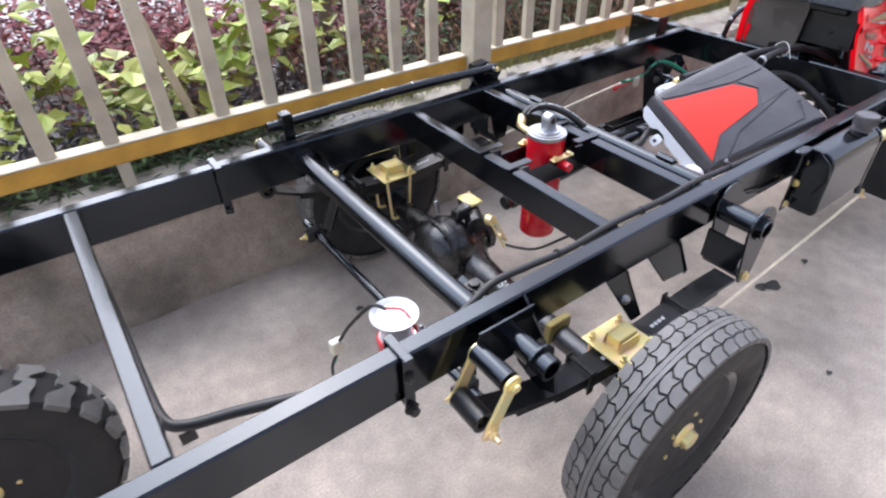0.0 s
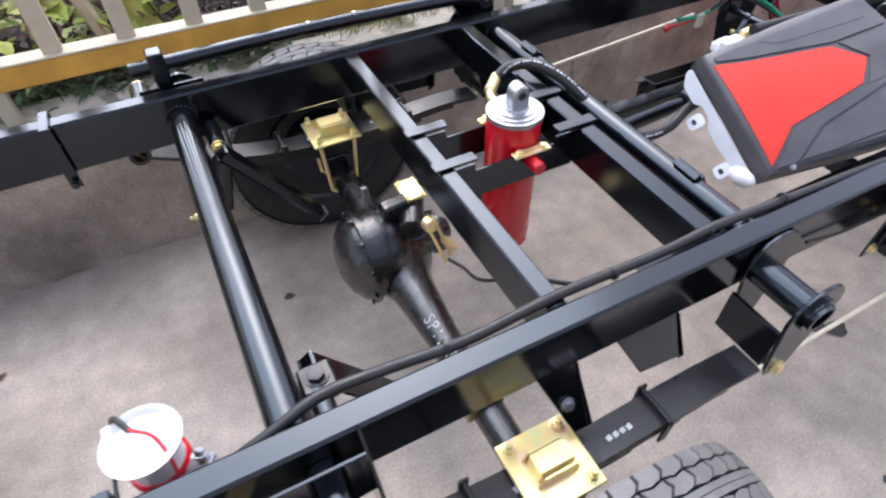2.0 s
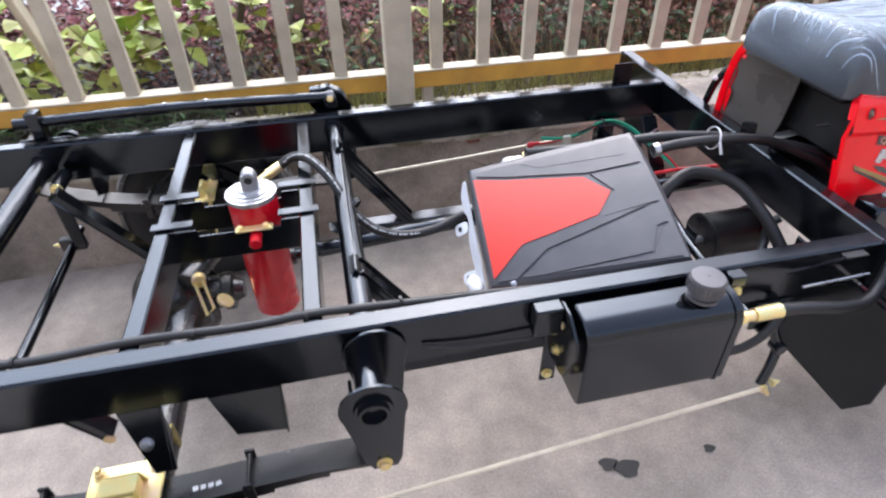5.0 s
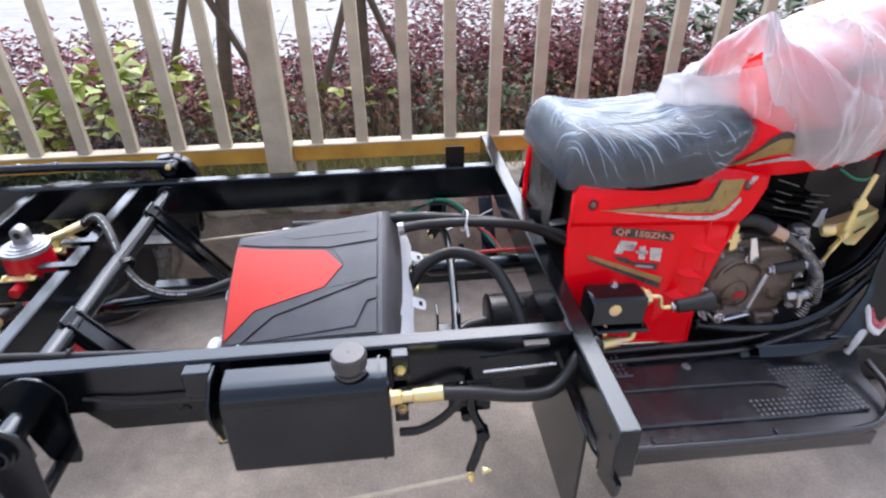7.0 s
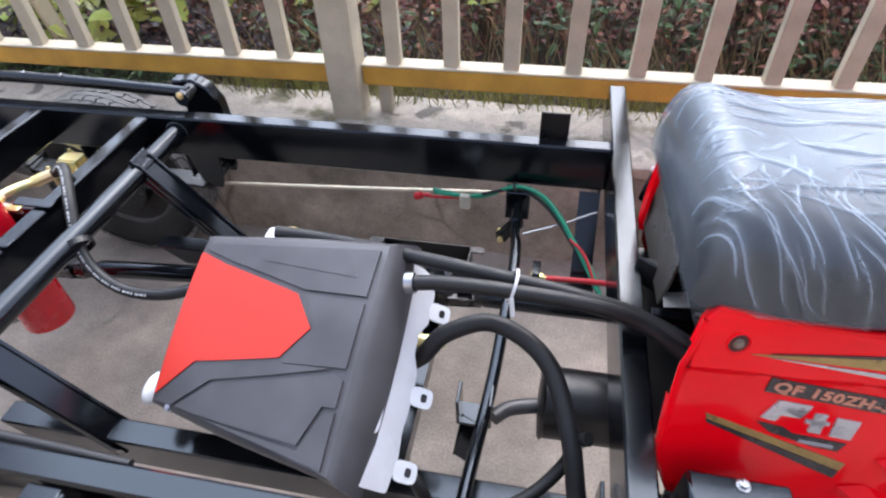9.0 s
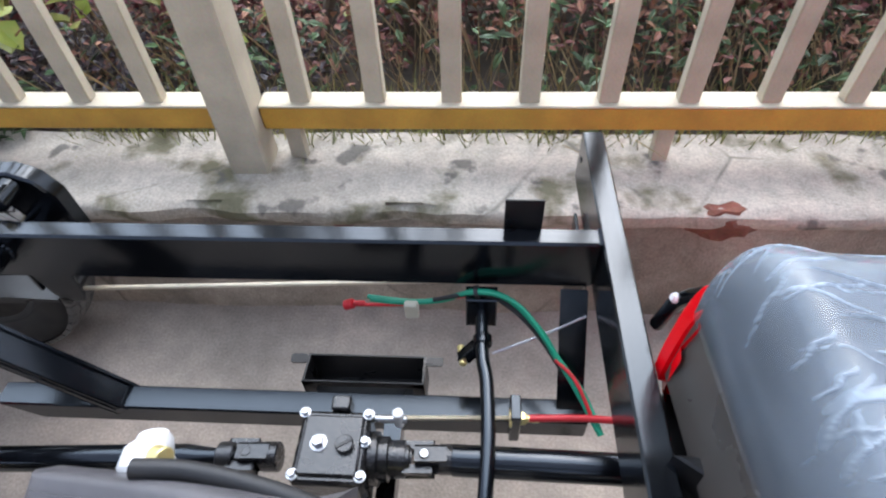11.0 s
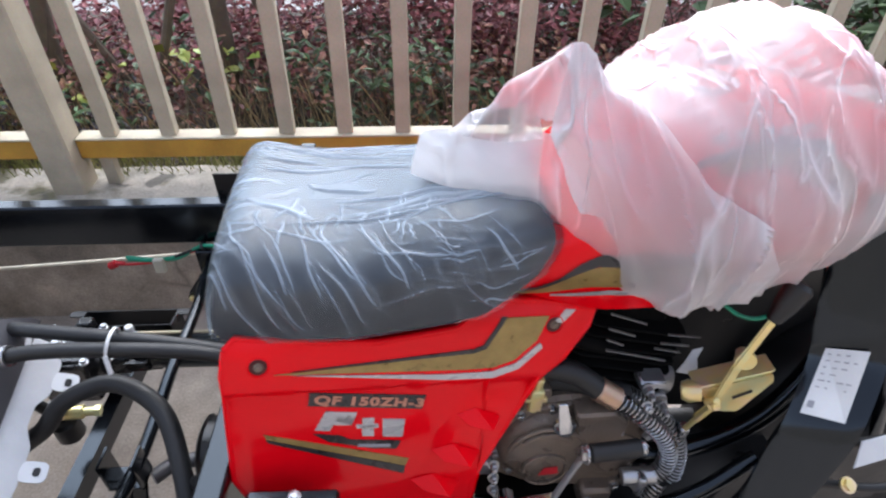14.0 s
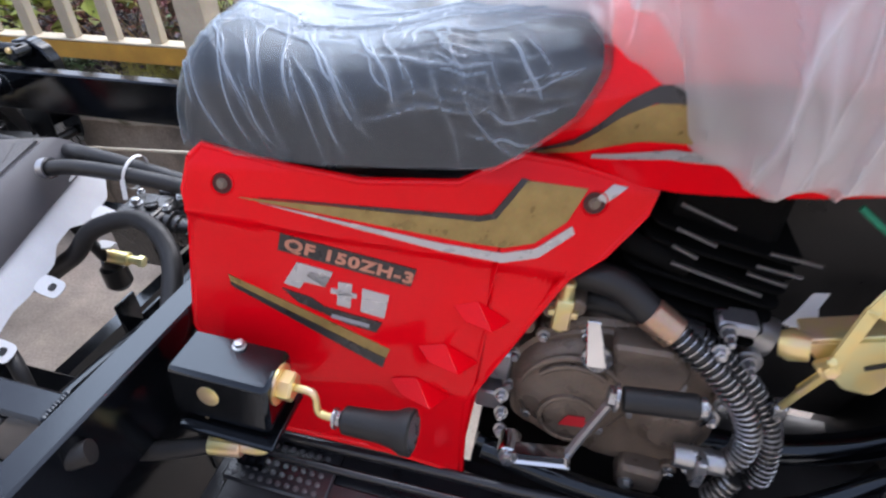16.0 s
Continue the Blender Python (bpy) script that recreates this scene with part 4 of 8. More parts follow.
def spring_set(near):
    Y = side(near)
    yc = -0.100 if near else -0.062
    sp = None
    # main leaf and three shorter leaves below it
    for k, (a, b) in enumerate(((-1.745, -0.962), (-1.66, -1.03), (-1.56, -1.12), (-1.47, -1.21))):
        bm = bmesh.new()
        xs = np.linspace(a, b, 26)
        rows = []
        for x in xs:
            z = leaf_z(x) - k * 0.0095
            rows.append([bm.verts.new((x, Y(yc + dy), z + dz)) for dy, dz in ((-0.027, -0.0045), (0.027, -0.0045), (0.027, 0.004), (-0.027, 0.004))])
        for r0, r1 in zip(rows, rows[1:]):
            for j in range(4):
                bm.faces.new((r0[j], r0[(j + 1) % 4], r1[(j + 1) % 4], r1[j]))
        bm.faces.new(rows[0])
        bm.faces.new(rows[-1])
        if sp is None:
            sp = P("leaf_spring", bm, BLACK_MATT, "black multi-leaf spring pack under the rail")
        else:
            P("spring_leaf", bm, BLACK_MATT, "", sp)
    P("spring_eye", hollow((-1.745, Y(yc - 0.033), 0.476), (-1.745, Y(yc + 0.033), 0.476), 0.021, 0.008), BLACK_MATT, "", sp)
    for x in (-1.465, -1.155):
        z = leaf_z(x)
        P("spring_clip", merge(box(x - 0.008, x + 0.008, Y(yc) - 0.034, Y(yc) - 0.029, z - 0.04, z + 0.022, 0.001), box(x - 0.008, x + 0.008, Y(yc) + 0.029, Y(yc) + 0.034, z - 0.04, z + 0.022, 0.001), rod((x, Y(yc) - 0.036, z + 0.014), (x, Y(yc) + 0.036, z + 0.014), 0.004, 10)), BLACK_MATT, "", sp)
    bm = bmesh.new()
    for i in range(4):
        x = -1.46 + 0.055 + 0.012 * i
        bar((x, Y(yc - 0.006), leaf_z(x) + 0.0045), (x + 0.008, Y(yc - 0.004), leaf_z(x) + 0.0045), 0.009, 0.001, 0, bm)
        bar((x + 0.16, Y(yc - 0.005), leaf_z(x + 0.16) + 0.0045), (x + 0.168, Y(yc - 0.003), leaf_z(x + 0.16) + 0.0045), 0.008, 0.001, 0, bm)
    tagged(P("paint_marks", bm, CHALK, "", sp), "small white painted marks", kind="stuff")
    # zinc plate, block and U-bolts over the axle
    zp = 0.386
    pl = P("spring_plate", box(AX - 0.057, AX + 0.057, Y(yc) - 0.056, Y(yc) + 0.056, zp, zp + 0.006, 0.0015), ZINC, "yellow zinc spring plate with four nuts")
    bm = slab([(-0.028, 0), (0.028, 0), (0.028, 0.026), (-0.028, 0.026)], 0.034, (AX, Y(yc) + 0.017, zp + 0.006), (1, 0, 0), (0, 0, 1), 0.003)
    P("bump_block", bm, ZINC, "", pl)
    for sy in (-1, 1):
        P("block_flank", slab([(-0.034, 0), (0.034, 0), (0.026, 0.024), (-0.026, 0.024)], 0.003, (AX, Y(yc) + sy * 0.0205, zp + 0.006), (1, 0, 0), (0, 0, 1)), ZINC, "", pl)
    for dx in (-0.042, 0.042):
        for dy in (-0.042, 0.042):
            P("nut", bolt((AX + dx, Y(yc) + dy, zp + 0.006), (0, 0, 1), 0.0085, 0.008, True, 0.010), ZINC, "", pl)
            P("u_bolt_leg", rod((AX + dx, Y(yc) + dy, zp), (AX + dx * 0.75, Y(yc) + dy, AZ - 0.03), 0.0048, 10), ZINC, "", pl)
    for dy in (-0.042, 0.042):
        P("u_bolt_bow", tube([(AX - 0.032, Y(yc) + dy, AZ - 0.028), (AX - 0.02, Y(yc) + dy, AZ - 0.036), (AX + 0.02, Y(yc) + dy, AZ - 0.036), (AX + 0.032, Y(yc) + dy, AZ - 0.028)], 0.0048, 8), ZINC, "", pl)
    P("axle_saddle", box(AX - 0.03, AX + 0.03, Y(yc) - 0.03, Y(yc) + 0.03, AZ + 0.02, 0.334, 0.003), BLACK, "", pl)
    # front hanger: tube between two pear-shaped plates
    s = -1 if near else 1
    pear = [(0.052 * math.cos(a), 0.052 * math.sin(a)) for a in np.linspace(math.radians(-25), math.radians(205), 18)] + [(-0.022, -0.135), (-0.012, -0.155), (0.028, -0.155), (0.036, -0.135)]
    hx, hz = -0.946, 0.530
    hg = P("spring_hanger", slab([(a + 0.015, b + 0.015) for a, b in pear], 0.006, (hx, Y(-0.036), hz), (1, 0, 0), (0, 0, 1), 0.001), BLACK, "black pear-shaped spring hanger with a short tube")
    P("outer_plate", slab(pear, 0.006, (hx, Y(-0.128), hz), (1, 0, 0), (0, 0, 1), 0.001), BLACK, "", hg)
    P("hanger_tube", hollow((hx, Y(-0.034), hz), (hx, Y(-0.146), hz), 0.024, 0.005), BLACK, "", hg)
    P("collar", hollow((hx, Y(-0.130), hz), (hx, Y(-0.140), hz), 0.030, 0.010), BLACK, "", hg)
    P("hanger_bolt", bolt((hx + 0.006, Y(-0.134), 0.389), (0, s, 0), 0.010, 0.008), ZINC, "", hg)
    P("hanger_pin", rod((hx + 0.006, Y(-0.03), 0.389), (hx + 0.006, Y(-0.130), 0.389), 0.012, 14), BLACK_MATT, "", hg)
    P("web", box(hx - 0.035, hx - 0.029, min(Y(-0.036), Y(-0.126)), max(Y(-0.036), Y(-0.126)), 0.41, 0.49, 0.001), BLACK, "", hg)
    # rear shackle with zinc links
    br = P("shackle_bracket", slab([(0.0, 0.60), (0.09, 0.50), (0.105, 0.43), (0.06, 0.405), (0.0, 0.43)], 0.005, (-1.575, Y(-0.033), 0), (0, s, 0), (0, 0, 1), 0.001), BLACK, "black rear spring bracket with two tubes")
    P("bracket_side", slab([(-1.70, 0.595), (-1.58, 0.595), (-1.58, 0.50), (-1.66, 0.49), (-1.715, 0.535)], 0.005, (0, Y(-0.058), 0), bev=0.001), BLACK, "", br)
    P("bracket_tube", hollow((-1.625, Y(-0.034), 0.545), (-1.625, Y(-0.158), 0.545), 0.022, 0.005), BLACK, "", br)
    P("tube_flange", hollow((-1.625, Y(-0.128), 0.545), (-1.625, Y(-0.132), 0.545), 0.032, 0.011), BLACK, "", br)
    P("shackle_tube", hollow((-1.703, Y(-0.06), 0.556), (-1.703, Y(-0.14), 0.556), 0.019, 0.006), BLACK, "", br)
    for yy, nm in ((-0.056, "link"), (-0.146, "link")):
        P(nm, slab([(-1.703 + 0.018 * math.cos(a), 0.556 + 0.018 * math.sin(a)) for a in np.linspace(0.3, math.pi + 0.3, 9)] + [(-1.745 + 0.018 * math.cos(a), 0.470 + 0.018 * math.sin(a)) for a in np.linspace(math.pi + 0.3, 2 * math.pi + 0.3, 9)], 0.006, (0, Y(yy), 0), bev=0.001), ZINC, "yellow zinc shackle link", br)
    P("shackle_bolt", bolt((-1.745, Y(-0.153), 0.470), (0, s, 0), 0.009, 0.008, True, 0.012), ZINC, "", br)
    P("shackle_bolt", bolt((-1.703, Y(-0.153), 0.556), (0, s, 0), 0.008, 0.006), ZINC, "", br)
    # bump stops under the rail
    st = P("bump_stop", slab([(0.0, 0.50), (0.050, 0.41), (0.046, 0.40), (0.0, 0.44)], 0.004, (-1.268, Y(-0.033), 0), (0, s, 0), (0, 0, 1), 0.001), BLACK, "black bump-stop bracket under the rail")
    P("stop_foot", slab([(-1.335, 0.0), (-1.268, 0.0), (-1.262, 0.108), (-1.295, 0.108)], 0.004, (0, Y(-0.030), 0.50), (1, 0, 0), (0, 0.5 * s, -0.86), 0.001, None, 0.003), BLACK, "", st)
    P("stop_bolt", bolt((-1.298, Y(-0.060), 0.452), (0, 0.86 * s, 0.5), 0.008, 0.006), STEEL, "", st)
    st2 = P("side_stop", slab([(0.0, 0.50), (0.035, 0.435), (0.03, 0.42), (0.0, 0.45)], 0.004, (-1.085, Y(-0.033), 0), (0, s, 0), (0, 0, 1), 0.001), BLACK, "black triangular side stop")
    P("stop_plate", slab([(-1.20, 0.0), (-1.085, 0.0), (-1.085, 0.078), (-1.165, 0.072)], 0.004, (0, Y(-0.030), 0.50), (1, 0, 0), (0, 0.45 * s, -0.89), 0.001, None, 0.003), BLACK, "", st2)
    # inner brace from the pivot down to the axle
    bc = P("axle_brace", bar((-1.60, Y(0.112), 0.530), (-1.44, Y(0.105), 0.300), 0.03, 0.022, 0.003), BLACK, "black sloping axle brace")
    P("pivot_bolt", bolt((-1.60, Y(0.092), 0.530), (0, -s, 0), 0.010, 0.008), mat("copper_bolt", (0.5, 0.25, 0.12), 0.35, 0.9) if near else ZINC, "", bc)
    P("pivot_tube", rod((-1.60, Y(0.09), 0.530), (-1.60, Y(0.02), 0.530), 0.016, 16), BLACK, "", bc)
    P("lower_arm", bar((-1.60, Y(0.108), 0.515), (-1.63, Y(0.05), 0.35), 0.024, 0.02, 0.003), BLACK, "", bc)
    P("brace_bolt", bolt((-1.44, Y(0.088), 0.295), (0, -s, 0), 0.008, 0.006), ZINC, "", bc)


spring_set(True)
spring_set(False)
sb = P("stabiliser_bar", tube([(-1.655, 0.78, 0.335), (-1.652, 0.60, 0.332), (-1.648, 0.20, 0.332), (-1.645, -0.03, 0.335)], 0.0115, 14, 6), BLACK, "slim black stabiliser bar behind the axle")
for y in (0.715, 0.03):
    P("bar_clamp", box(-1.685, -1.625, y - 0.012, y + 0.012, 0.315, 0.352, 0.003), BLACK_MATT, "", sb)
    P("clamp_bolt", bolt((-1.685, y, 0.334), (-1, 0, 0), 0.007, 0.006, True, 0.012), ZINC, "", sb)
nb = P("pivot_box", box(-1.618, -1.572, 0.06, 0.105, 0.515, 0.545, 0.004), BLACK_MATT, "black folded pivot box")
P("pivot_nut", bolt((-1.595, 0.083, 0.545), (0, 0, 1), 0.012, 0.008), BLACK_MATT, "", nb)

# long bar outside the far rail
gb = P("guard_bar", tube([(-1.70, 0.812, 0.632), (-1.3, 0.812, 0.636), (-0.93, 0.812, 0.625)], 0.0135, 14, 6), BLACK, "long black guard bar outside the far rail")
P("bar_end", rod((-0.94, 0.79, 0.618), (-0.94, 0.835, 0.618), 0.018, 16), BLACK, "", gb)
P("end_plate", slab([(-1.0, 0.60), (-0.99, 0.635), (-0.94, 0.640), (-0.905, 0.622), (-0.885, 0.585), (-0.882, 0.50), (-0.93, 0.49)], 0.035, (0, 0.875, 0), bev=0.004, ), BLACK, "rounded black end plate", gb)
P("end_bolt", bolt((-0.94, 0.79, 0.628), (0, -1, 0.3), 0.006, 0.005), ZINC, "", gb)
P("bar_post", box(-1.665, -1.635, 0.79, 0.825, 0.585, 0.662, 0.003), BLACK, "", gb)
for x in (-1.35, -1.25):
    P("bar_bolt", bolt((x, 0.812, 0.645), (0, 0, 1), 0.005, 0.004), STEEL, "", gb)


def tyre_mesh(rad, width, pitch_n, kind):
    """Carcass by turning, tread blocks standing on it; the axis is y."""
    h = width / 2
    prof = [(-h * 0.62, rad * 0.60), (-h * 0.80, rad * 0.63), (-h * 0.98, rad * 0.76), (-h * 1.0, rad * 0.84), (-h * 0.93, rad * 0.91), (-h * 0.80, rad * 0.945), (-h * 0.4, rad * 0.960), (0, rad * 0.964), (h * 0.4, rad * 0.960), (h * 0.80, rad * 0.945), (h * 0.93, rad * 0.91), (h * 1.0, rad * 0.84), (h * 0.98, rad * 0.76), (h * 0.80, rad * 0.63), (h * 0.62, rad * 0.60)]
    carcass = lathe((0, 0, 0), (0, 1, 0), prof, 72)
    tread = bmesh.new()

    def at(a, w, r):
        # the crown falls off towards the shoulders
        r2 = r - rad * 0.035 * (abs(w) / h) ** 2.5
        return tread.verts.new((r2 * math.sin(a), w, r2 * math.cos(a)))

    step = 2 * math.pi / pitch_n

    def block(poly, a0):
        lo = [at(a0 + a * step, w, rad * 0.958) for a, w in poly]
        hi = [at(a0 + a * step, w * 0.99, rad) for a, w in poly]
        tread.faces.new(hi)
        m = len(poly)
        for i in range(m):
            tread.faces.new((lo[i], lo[(i + 1) % m], hi[(i + 1) % m], hi[i]))

    if kind == "road":
        # a plain rib along the middle, on each side two rows of waved blocks
        g = 0.07
        outer = [(g, -1.0 * h), (1 - g, -1.0 * h), (1 - g, -0.80 * h), (1.22 - g, -0.66 * h), (0.72, -0.60 * h), (0.22 + g, -0.66 * h), (g, -0.80 * h)]
        inner = [(0.22 + g, -0.60 * h), (0.72, -0.54 * h), (1.22 - g, -0.60 * h), (1.10 - g, -0.40 * h), (1.36 - g, -0.24 * h), (0.86, -0.19 * h), (0.36 + g, -0.24 * h), (0.10 + g, -0.40 * h)]
        rib = [(0.0, -0.155 * h), (1.0, -0.155 * h), (1.0, -0.010 * h), (0.0, -0.010 * h)]
        for k in range(pitch_n):
            for poly in (outer, inner, rib):
                block(poly, k * step)
                block([(1 - a + 0.5, -w) for a, w in poly], k * step)
    else:
        lug = [(-0.32, -1.02 * h), (0.30, -1.02 * h), (0.30, -0.62 * h), (0.44, -0.30 * h), (0.50, 0.02 * h), (0.30, 0.10 * h), (0.10, -0.25 * h), (-0.30, -0.60 * h)]
        for k in range(pitch_n):
            block(lug, k * step)
            block([(-a, -w) for a, w in lug], (k + 0.5) * step)
    return carcass, tread


def wheel(at, near, rad=0.262, width=0.112, pitch_n=44, kind="road", parent=None):
    carcass, tread = tyre_mesh(rad, width, pitch_n, kind)
    s = -1 if near else 1
    h = width / 2
    rim = lathe((0, 0, 0), (0, 1, 0), [(-h * 0.72, rad * 0.60), (-h * 0.74, rad * 0.625), (-h * 0.62, rad * 0.60), (-h * 0.45, rad * 0.54), (h * 0.45, rad * 0.54), (h * 0.62, rad * 0.60), (h * 0.74, rad * 0.625), (h * 0.72, rad * 0.60), (h * 0.5, rad * 0.51), (-h * 0.5, rad * 0.51)], 48, None, True)
    disc = lathe((0, s * h * 0.18, 0), (0, s * h * 0.18 + s, 0), [(0, rad * 0.53), (0.004, rad * 0.53), (-0.010, rad * 0.42), (-0.010, rad * 0.30), (0.012, rad * 0.24), (0.012, 0.03), (0.001, 0.03)], 40)
    hub = lathe((0, s * h * 0.15, 0), (0, s * h * 0.15 + s, 0), [(0, 0.042), (0.012, 0.042), (0.014, 0.034), (0.030, 0.030), (0.034, 0.022), (0.048, 0.020), (0.050, 0.012)], 20)
    tyre = P("wheel", carcass, RUBBER, "black rubber tyre on a black pressed-steel rim", parent)
    pieces = [P("tread", tread, RUBBER_TOP, "tread blocks pale with dust and painted sky light", tyre), P("rim", rim, BLACK, "", tyre), P("rim_disc", disc, BLACK, "", tyre), P("hub", hub, ZINC, "yellow zinc hub", tyre)]
    for k in range(5):
        a = 2 * math.pi * k / 5
        pieces.append(P("wheel_nut", bolt((0.058 * math.cos(a), s * (h * 0.18 + 0.012), 0.058 * math.sin(a)), (0, s, 0), 0.009, 0.010, True, 0.006), ZINC, "", tyre))
    for k in range(8):
        a = 2 * math.pi * (k + 0.5) / 8
        pieces.append(P("rim_hole", rod((rad * 0.36 * math.cos(a), s * (h * 0.18 - 0.0085), rad * 0.36 * math.sin(a)), (rad * 0.36 * math.cos(a), s * (h * 0.18 - 0.0125), rad * 0.36 * math.sin(a)), 0.015, 14), BLACK_MATT, "", tyre))
    tyre.location = at
    for o in pieces:
        o.matrix_parent_inverse = Matrix.Identity(4)
    return tyre


for near, y in ((True, -0.245), (False, 0.950)):
    wheel((AX + (0.012 if near else 0.0), y, 0.262), near)
    P("brake_drum", lathe((AX, y + (0.075 if near else -0.075), AZ), (AX, y + (0.015 if near else -0.015), AZ), [(0, 0.095), (0.004, 0.105), (0.05, 0.105), (0.055, 0.09)], 32), BLACK, "black brake drum")

# clamps round the rails
for near in (True, False):
    Y, s = side(near), (-1 if near else 1)
    xc = -1.828 if near else -1.862
    c = P("rail_clamp", box(xc - 0.008, xc + 0.008, min(Y(-0.048), Y(0.018)), max(Y(-0.048), Y(0.018)), 0.6005, 0.606, 0.001), BLACK, "black bolted clamp round the rail")
    for yy in (-0.043, 0.012):
        P("clamp_leg", box(xc - 0.010, xc + 0.010, Y(yy) - 0.0025, Y(yy) + 0.0025, 0.475, 0.603, 0.001), BLACK, "", c)
        P("clamp_bolt", bolt((xc, Y(yy) + s * 0.003, 0.565), (0, s, 0), 0.008, 0.007), BLACK_MATT, "", c)
    P("clamp_bolt", rod((xc, Y(-0.06), 0.487), (xc, Y(0.03), 0.487), 0.006, 10), BLACK_MATT, "", c)
    P("clamp_nut", bolt((xc, Y(-0.046), 0.487), (0, s, 0), 0.010, 0.012), BLACK_MATT, "", c)

# wiring along the rear of the frame
P("wiring_sleeve", tube([(-2.180, 0.73, 0.53), (-2.177, 0.60, 0.522), (-2.173, 0.40, 0.52), (-2.171, 0.22, 0.52), (-2.164, 0.140, 0.52), (-2.135, 0.112, 0.52), (-2.067, 0.092, 0.52), (-1.978, 0.060, 0.52), (-1.90, 0.025, 0.522), (-1.82, 0.012, 0.525)], 0.0095, 12, 8), HOSE, "black wiring sleeve tied along the frame")
P("wiring_sleeve", tube([(-2.190, 0.73, 0.535), (-2.190, 0.5, 0.532), (-2.187, 0.2, 0.528), (-2.165, 0.13, 0.522)], 0.006, 8, 8), HOSE)
P("sleeve_lug", slab([(-2.155, 0.51), (-2.130, 0.51), (-2.130, 0.485), (-2.155, 0.485)], 0.004, (0, 0.112, 0), bev=0.001), BLACK_MATT)
P("wiring_sleeve", tube([(-1.74, 0.012, 0.55), (-1.66, 0.016, 0.580), (-1.60, 0.024, 0.596), (-1.52, 0.020, 0.598), (-1.42, 0.012, 0.598), (-1.28, 0.016, 0.602), (-1.12, 0.014, 0.598), (-1.02, 0.015, 0.602), (-0.93, 0.014, 0.598), (-0.82, 0.012, 0.592), (-0.70, 0.011, 0.586), (-0.58, 0.010, 0.576)], 0.0072, 10, 8), HOSE, "black wiring sleeve along the near rail")
for x in (-1.45, -1.20, -1.03, -0.88):
    P("cable_tie", hollow((x, 0.014, 0.599), (x + 0.005, 0.014, 0.599), 0.0095, 0.002, 12), BLACK_MATT)

# reversing horn on the near rail
hn = P("horn", lathe((-1.787, 0.062, 0.512), (-1.787, 0.062, 1), [(0, 0.026), (0.002, 0.033), (0.030, 0.034), (0.034, 0.031)], 28), CYL_RED, "small red and white warning horn")
P("bell", lathe((-1.787, 0.062, 0.540), (-1.787, 0.062, 1), [(0.0, 0.030), (0.012, 0.028), (0.024, 0.027), (0.040, 0.031), (0.054, 0.042), (0.057, 0.0425), (0.055, 0.039), (0.042, 0.027), (0.020, 0.022)], 36), HORN_WHITE, "milky white bell with an open mouth", hn)
P("bell_face", lathe((-1.787, 0.062, 0.589), (-1.787, 0.062, 1), [(0, 0.0), (0.0006, 0.0365), (0.002, 0.012), (0.0024, 0.0)], 32), HORN_WHITE, "", hn)
P("horn_wire", tube([(-1.795, 0.075, 0.604), (-1.772, 0.055, 0.600), (-1.765, 0.026, 0.570), (-1.775, 0.024, 0.535)], 0.0022, 8), RED_WIRE, "", hn)
P("horn_bracket", bar((-1.77, 0.05, 0.535), (-1.735, 0.03, 0.545), 0.02, 0.008, 0.002), STEEL, "", hn)
P("horn_bolt", bolt((-1.745, 0.045, 0.548), (0.3, 0.4, 0.8), 0.006, 0.006), STEEL, "", hn)
P("horn_lead", tube([(-1.795, 0.075, 0.602), (-1.81, 0.10, 0.598), (-1.835, 0.145, 0.53), (-1.85, 0.172, 0.475)], 0.0035, 8), HOSE, "", hn)
P("connector", box(-1.868, -1.842, 0.165, 0.183, 0.448, 0.48, 0.003), CREAM, "cream plug connector", hn)
P("horn_lead", tube([(-1.855, 0.174, 0.45), (-1.875, 0.165, 0.42), (-1.88, 0.12, 0.41), (-1.86, 0.06, 0.45)], 0.003, 8), HOSE, "", hn)
P("horn_lead", tube([(-1.855, 0.176, 0.452), (-1.862, 0.173, 0.435), (-1.868, 0.17, 0.428)], 0.0032, 8), GREEN_WIRE, "", hn)

# ---- drive line and control rods ----
ds = P("drive_shaft", lathe((-1.10, 0.476, 0.372), (-0.52, 0.490, 0.408), [(0, 0.012), (0.04, 0.013), (0.06, 0.019), (0.50, 0.019), (0.54, 0.013), (0.58, 0.013)], 20), BLACK, "black propeller shaft with universal joints")


def joint(at, d):
    at, d = Vector(at), Vector(d).normalized()
    bm = rod(at - d * 0.045, at - d * 0.02, 0.021, 16)
    bm = rod(at + d * 0.02, at + d * 0.045, 0.021, 16, bm)
    for dy in (-0.017, 0.017):
        bm = merge(bm, bar(at - d * 0.03 + Vector((0, dy, 0)), at + d * 0.012 + Vector((0, dy, 0)), 0.008, 0.022, 0.002))
        bm = merge(bm, bar(at + d * 0.03 + Vector((0, 0, dy)), at - d * 0.012 + Vector((0, 0, dy)), 0.022, 0.008, 0.002))
    bm = rod(at - Vector((0, 0.022, 0)), at + Vector((0, 0.022, 0)), 0.008, 12, bm)
    return rod(at - Vector((0, 0, 0.022)), at + Vector((0, 0, 0.022)), 0.008, 12, bm)


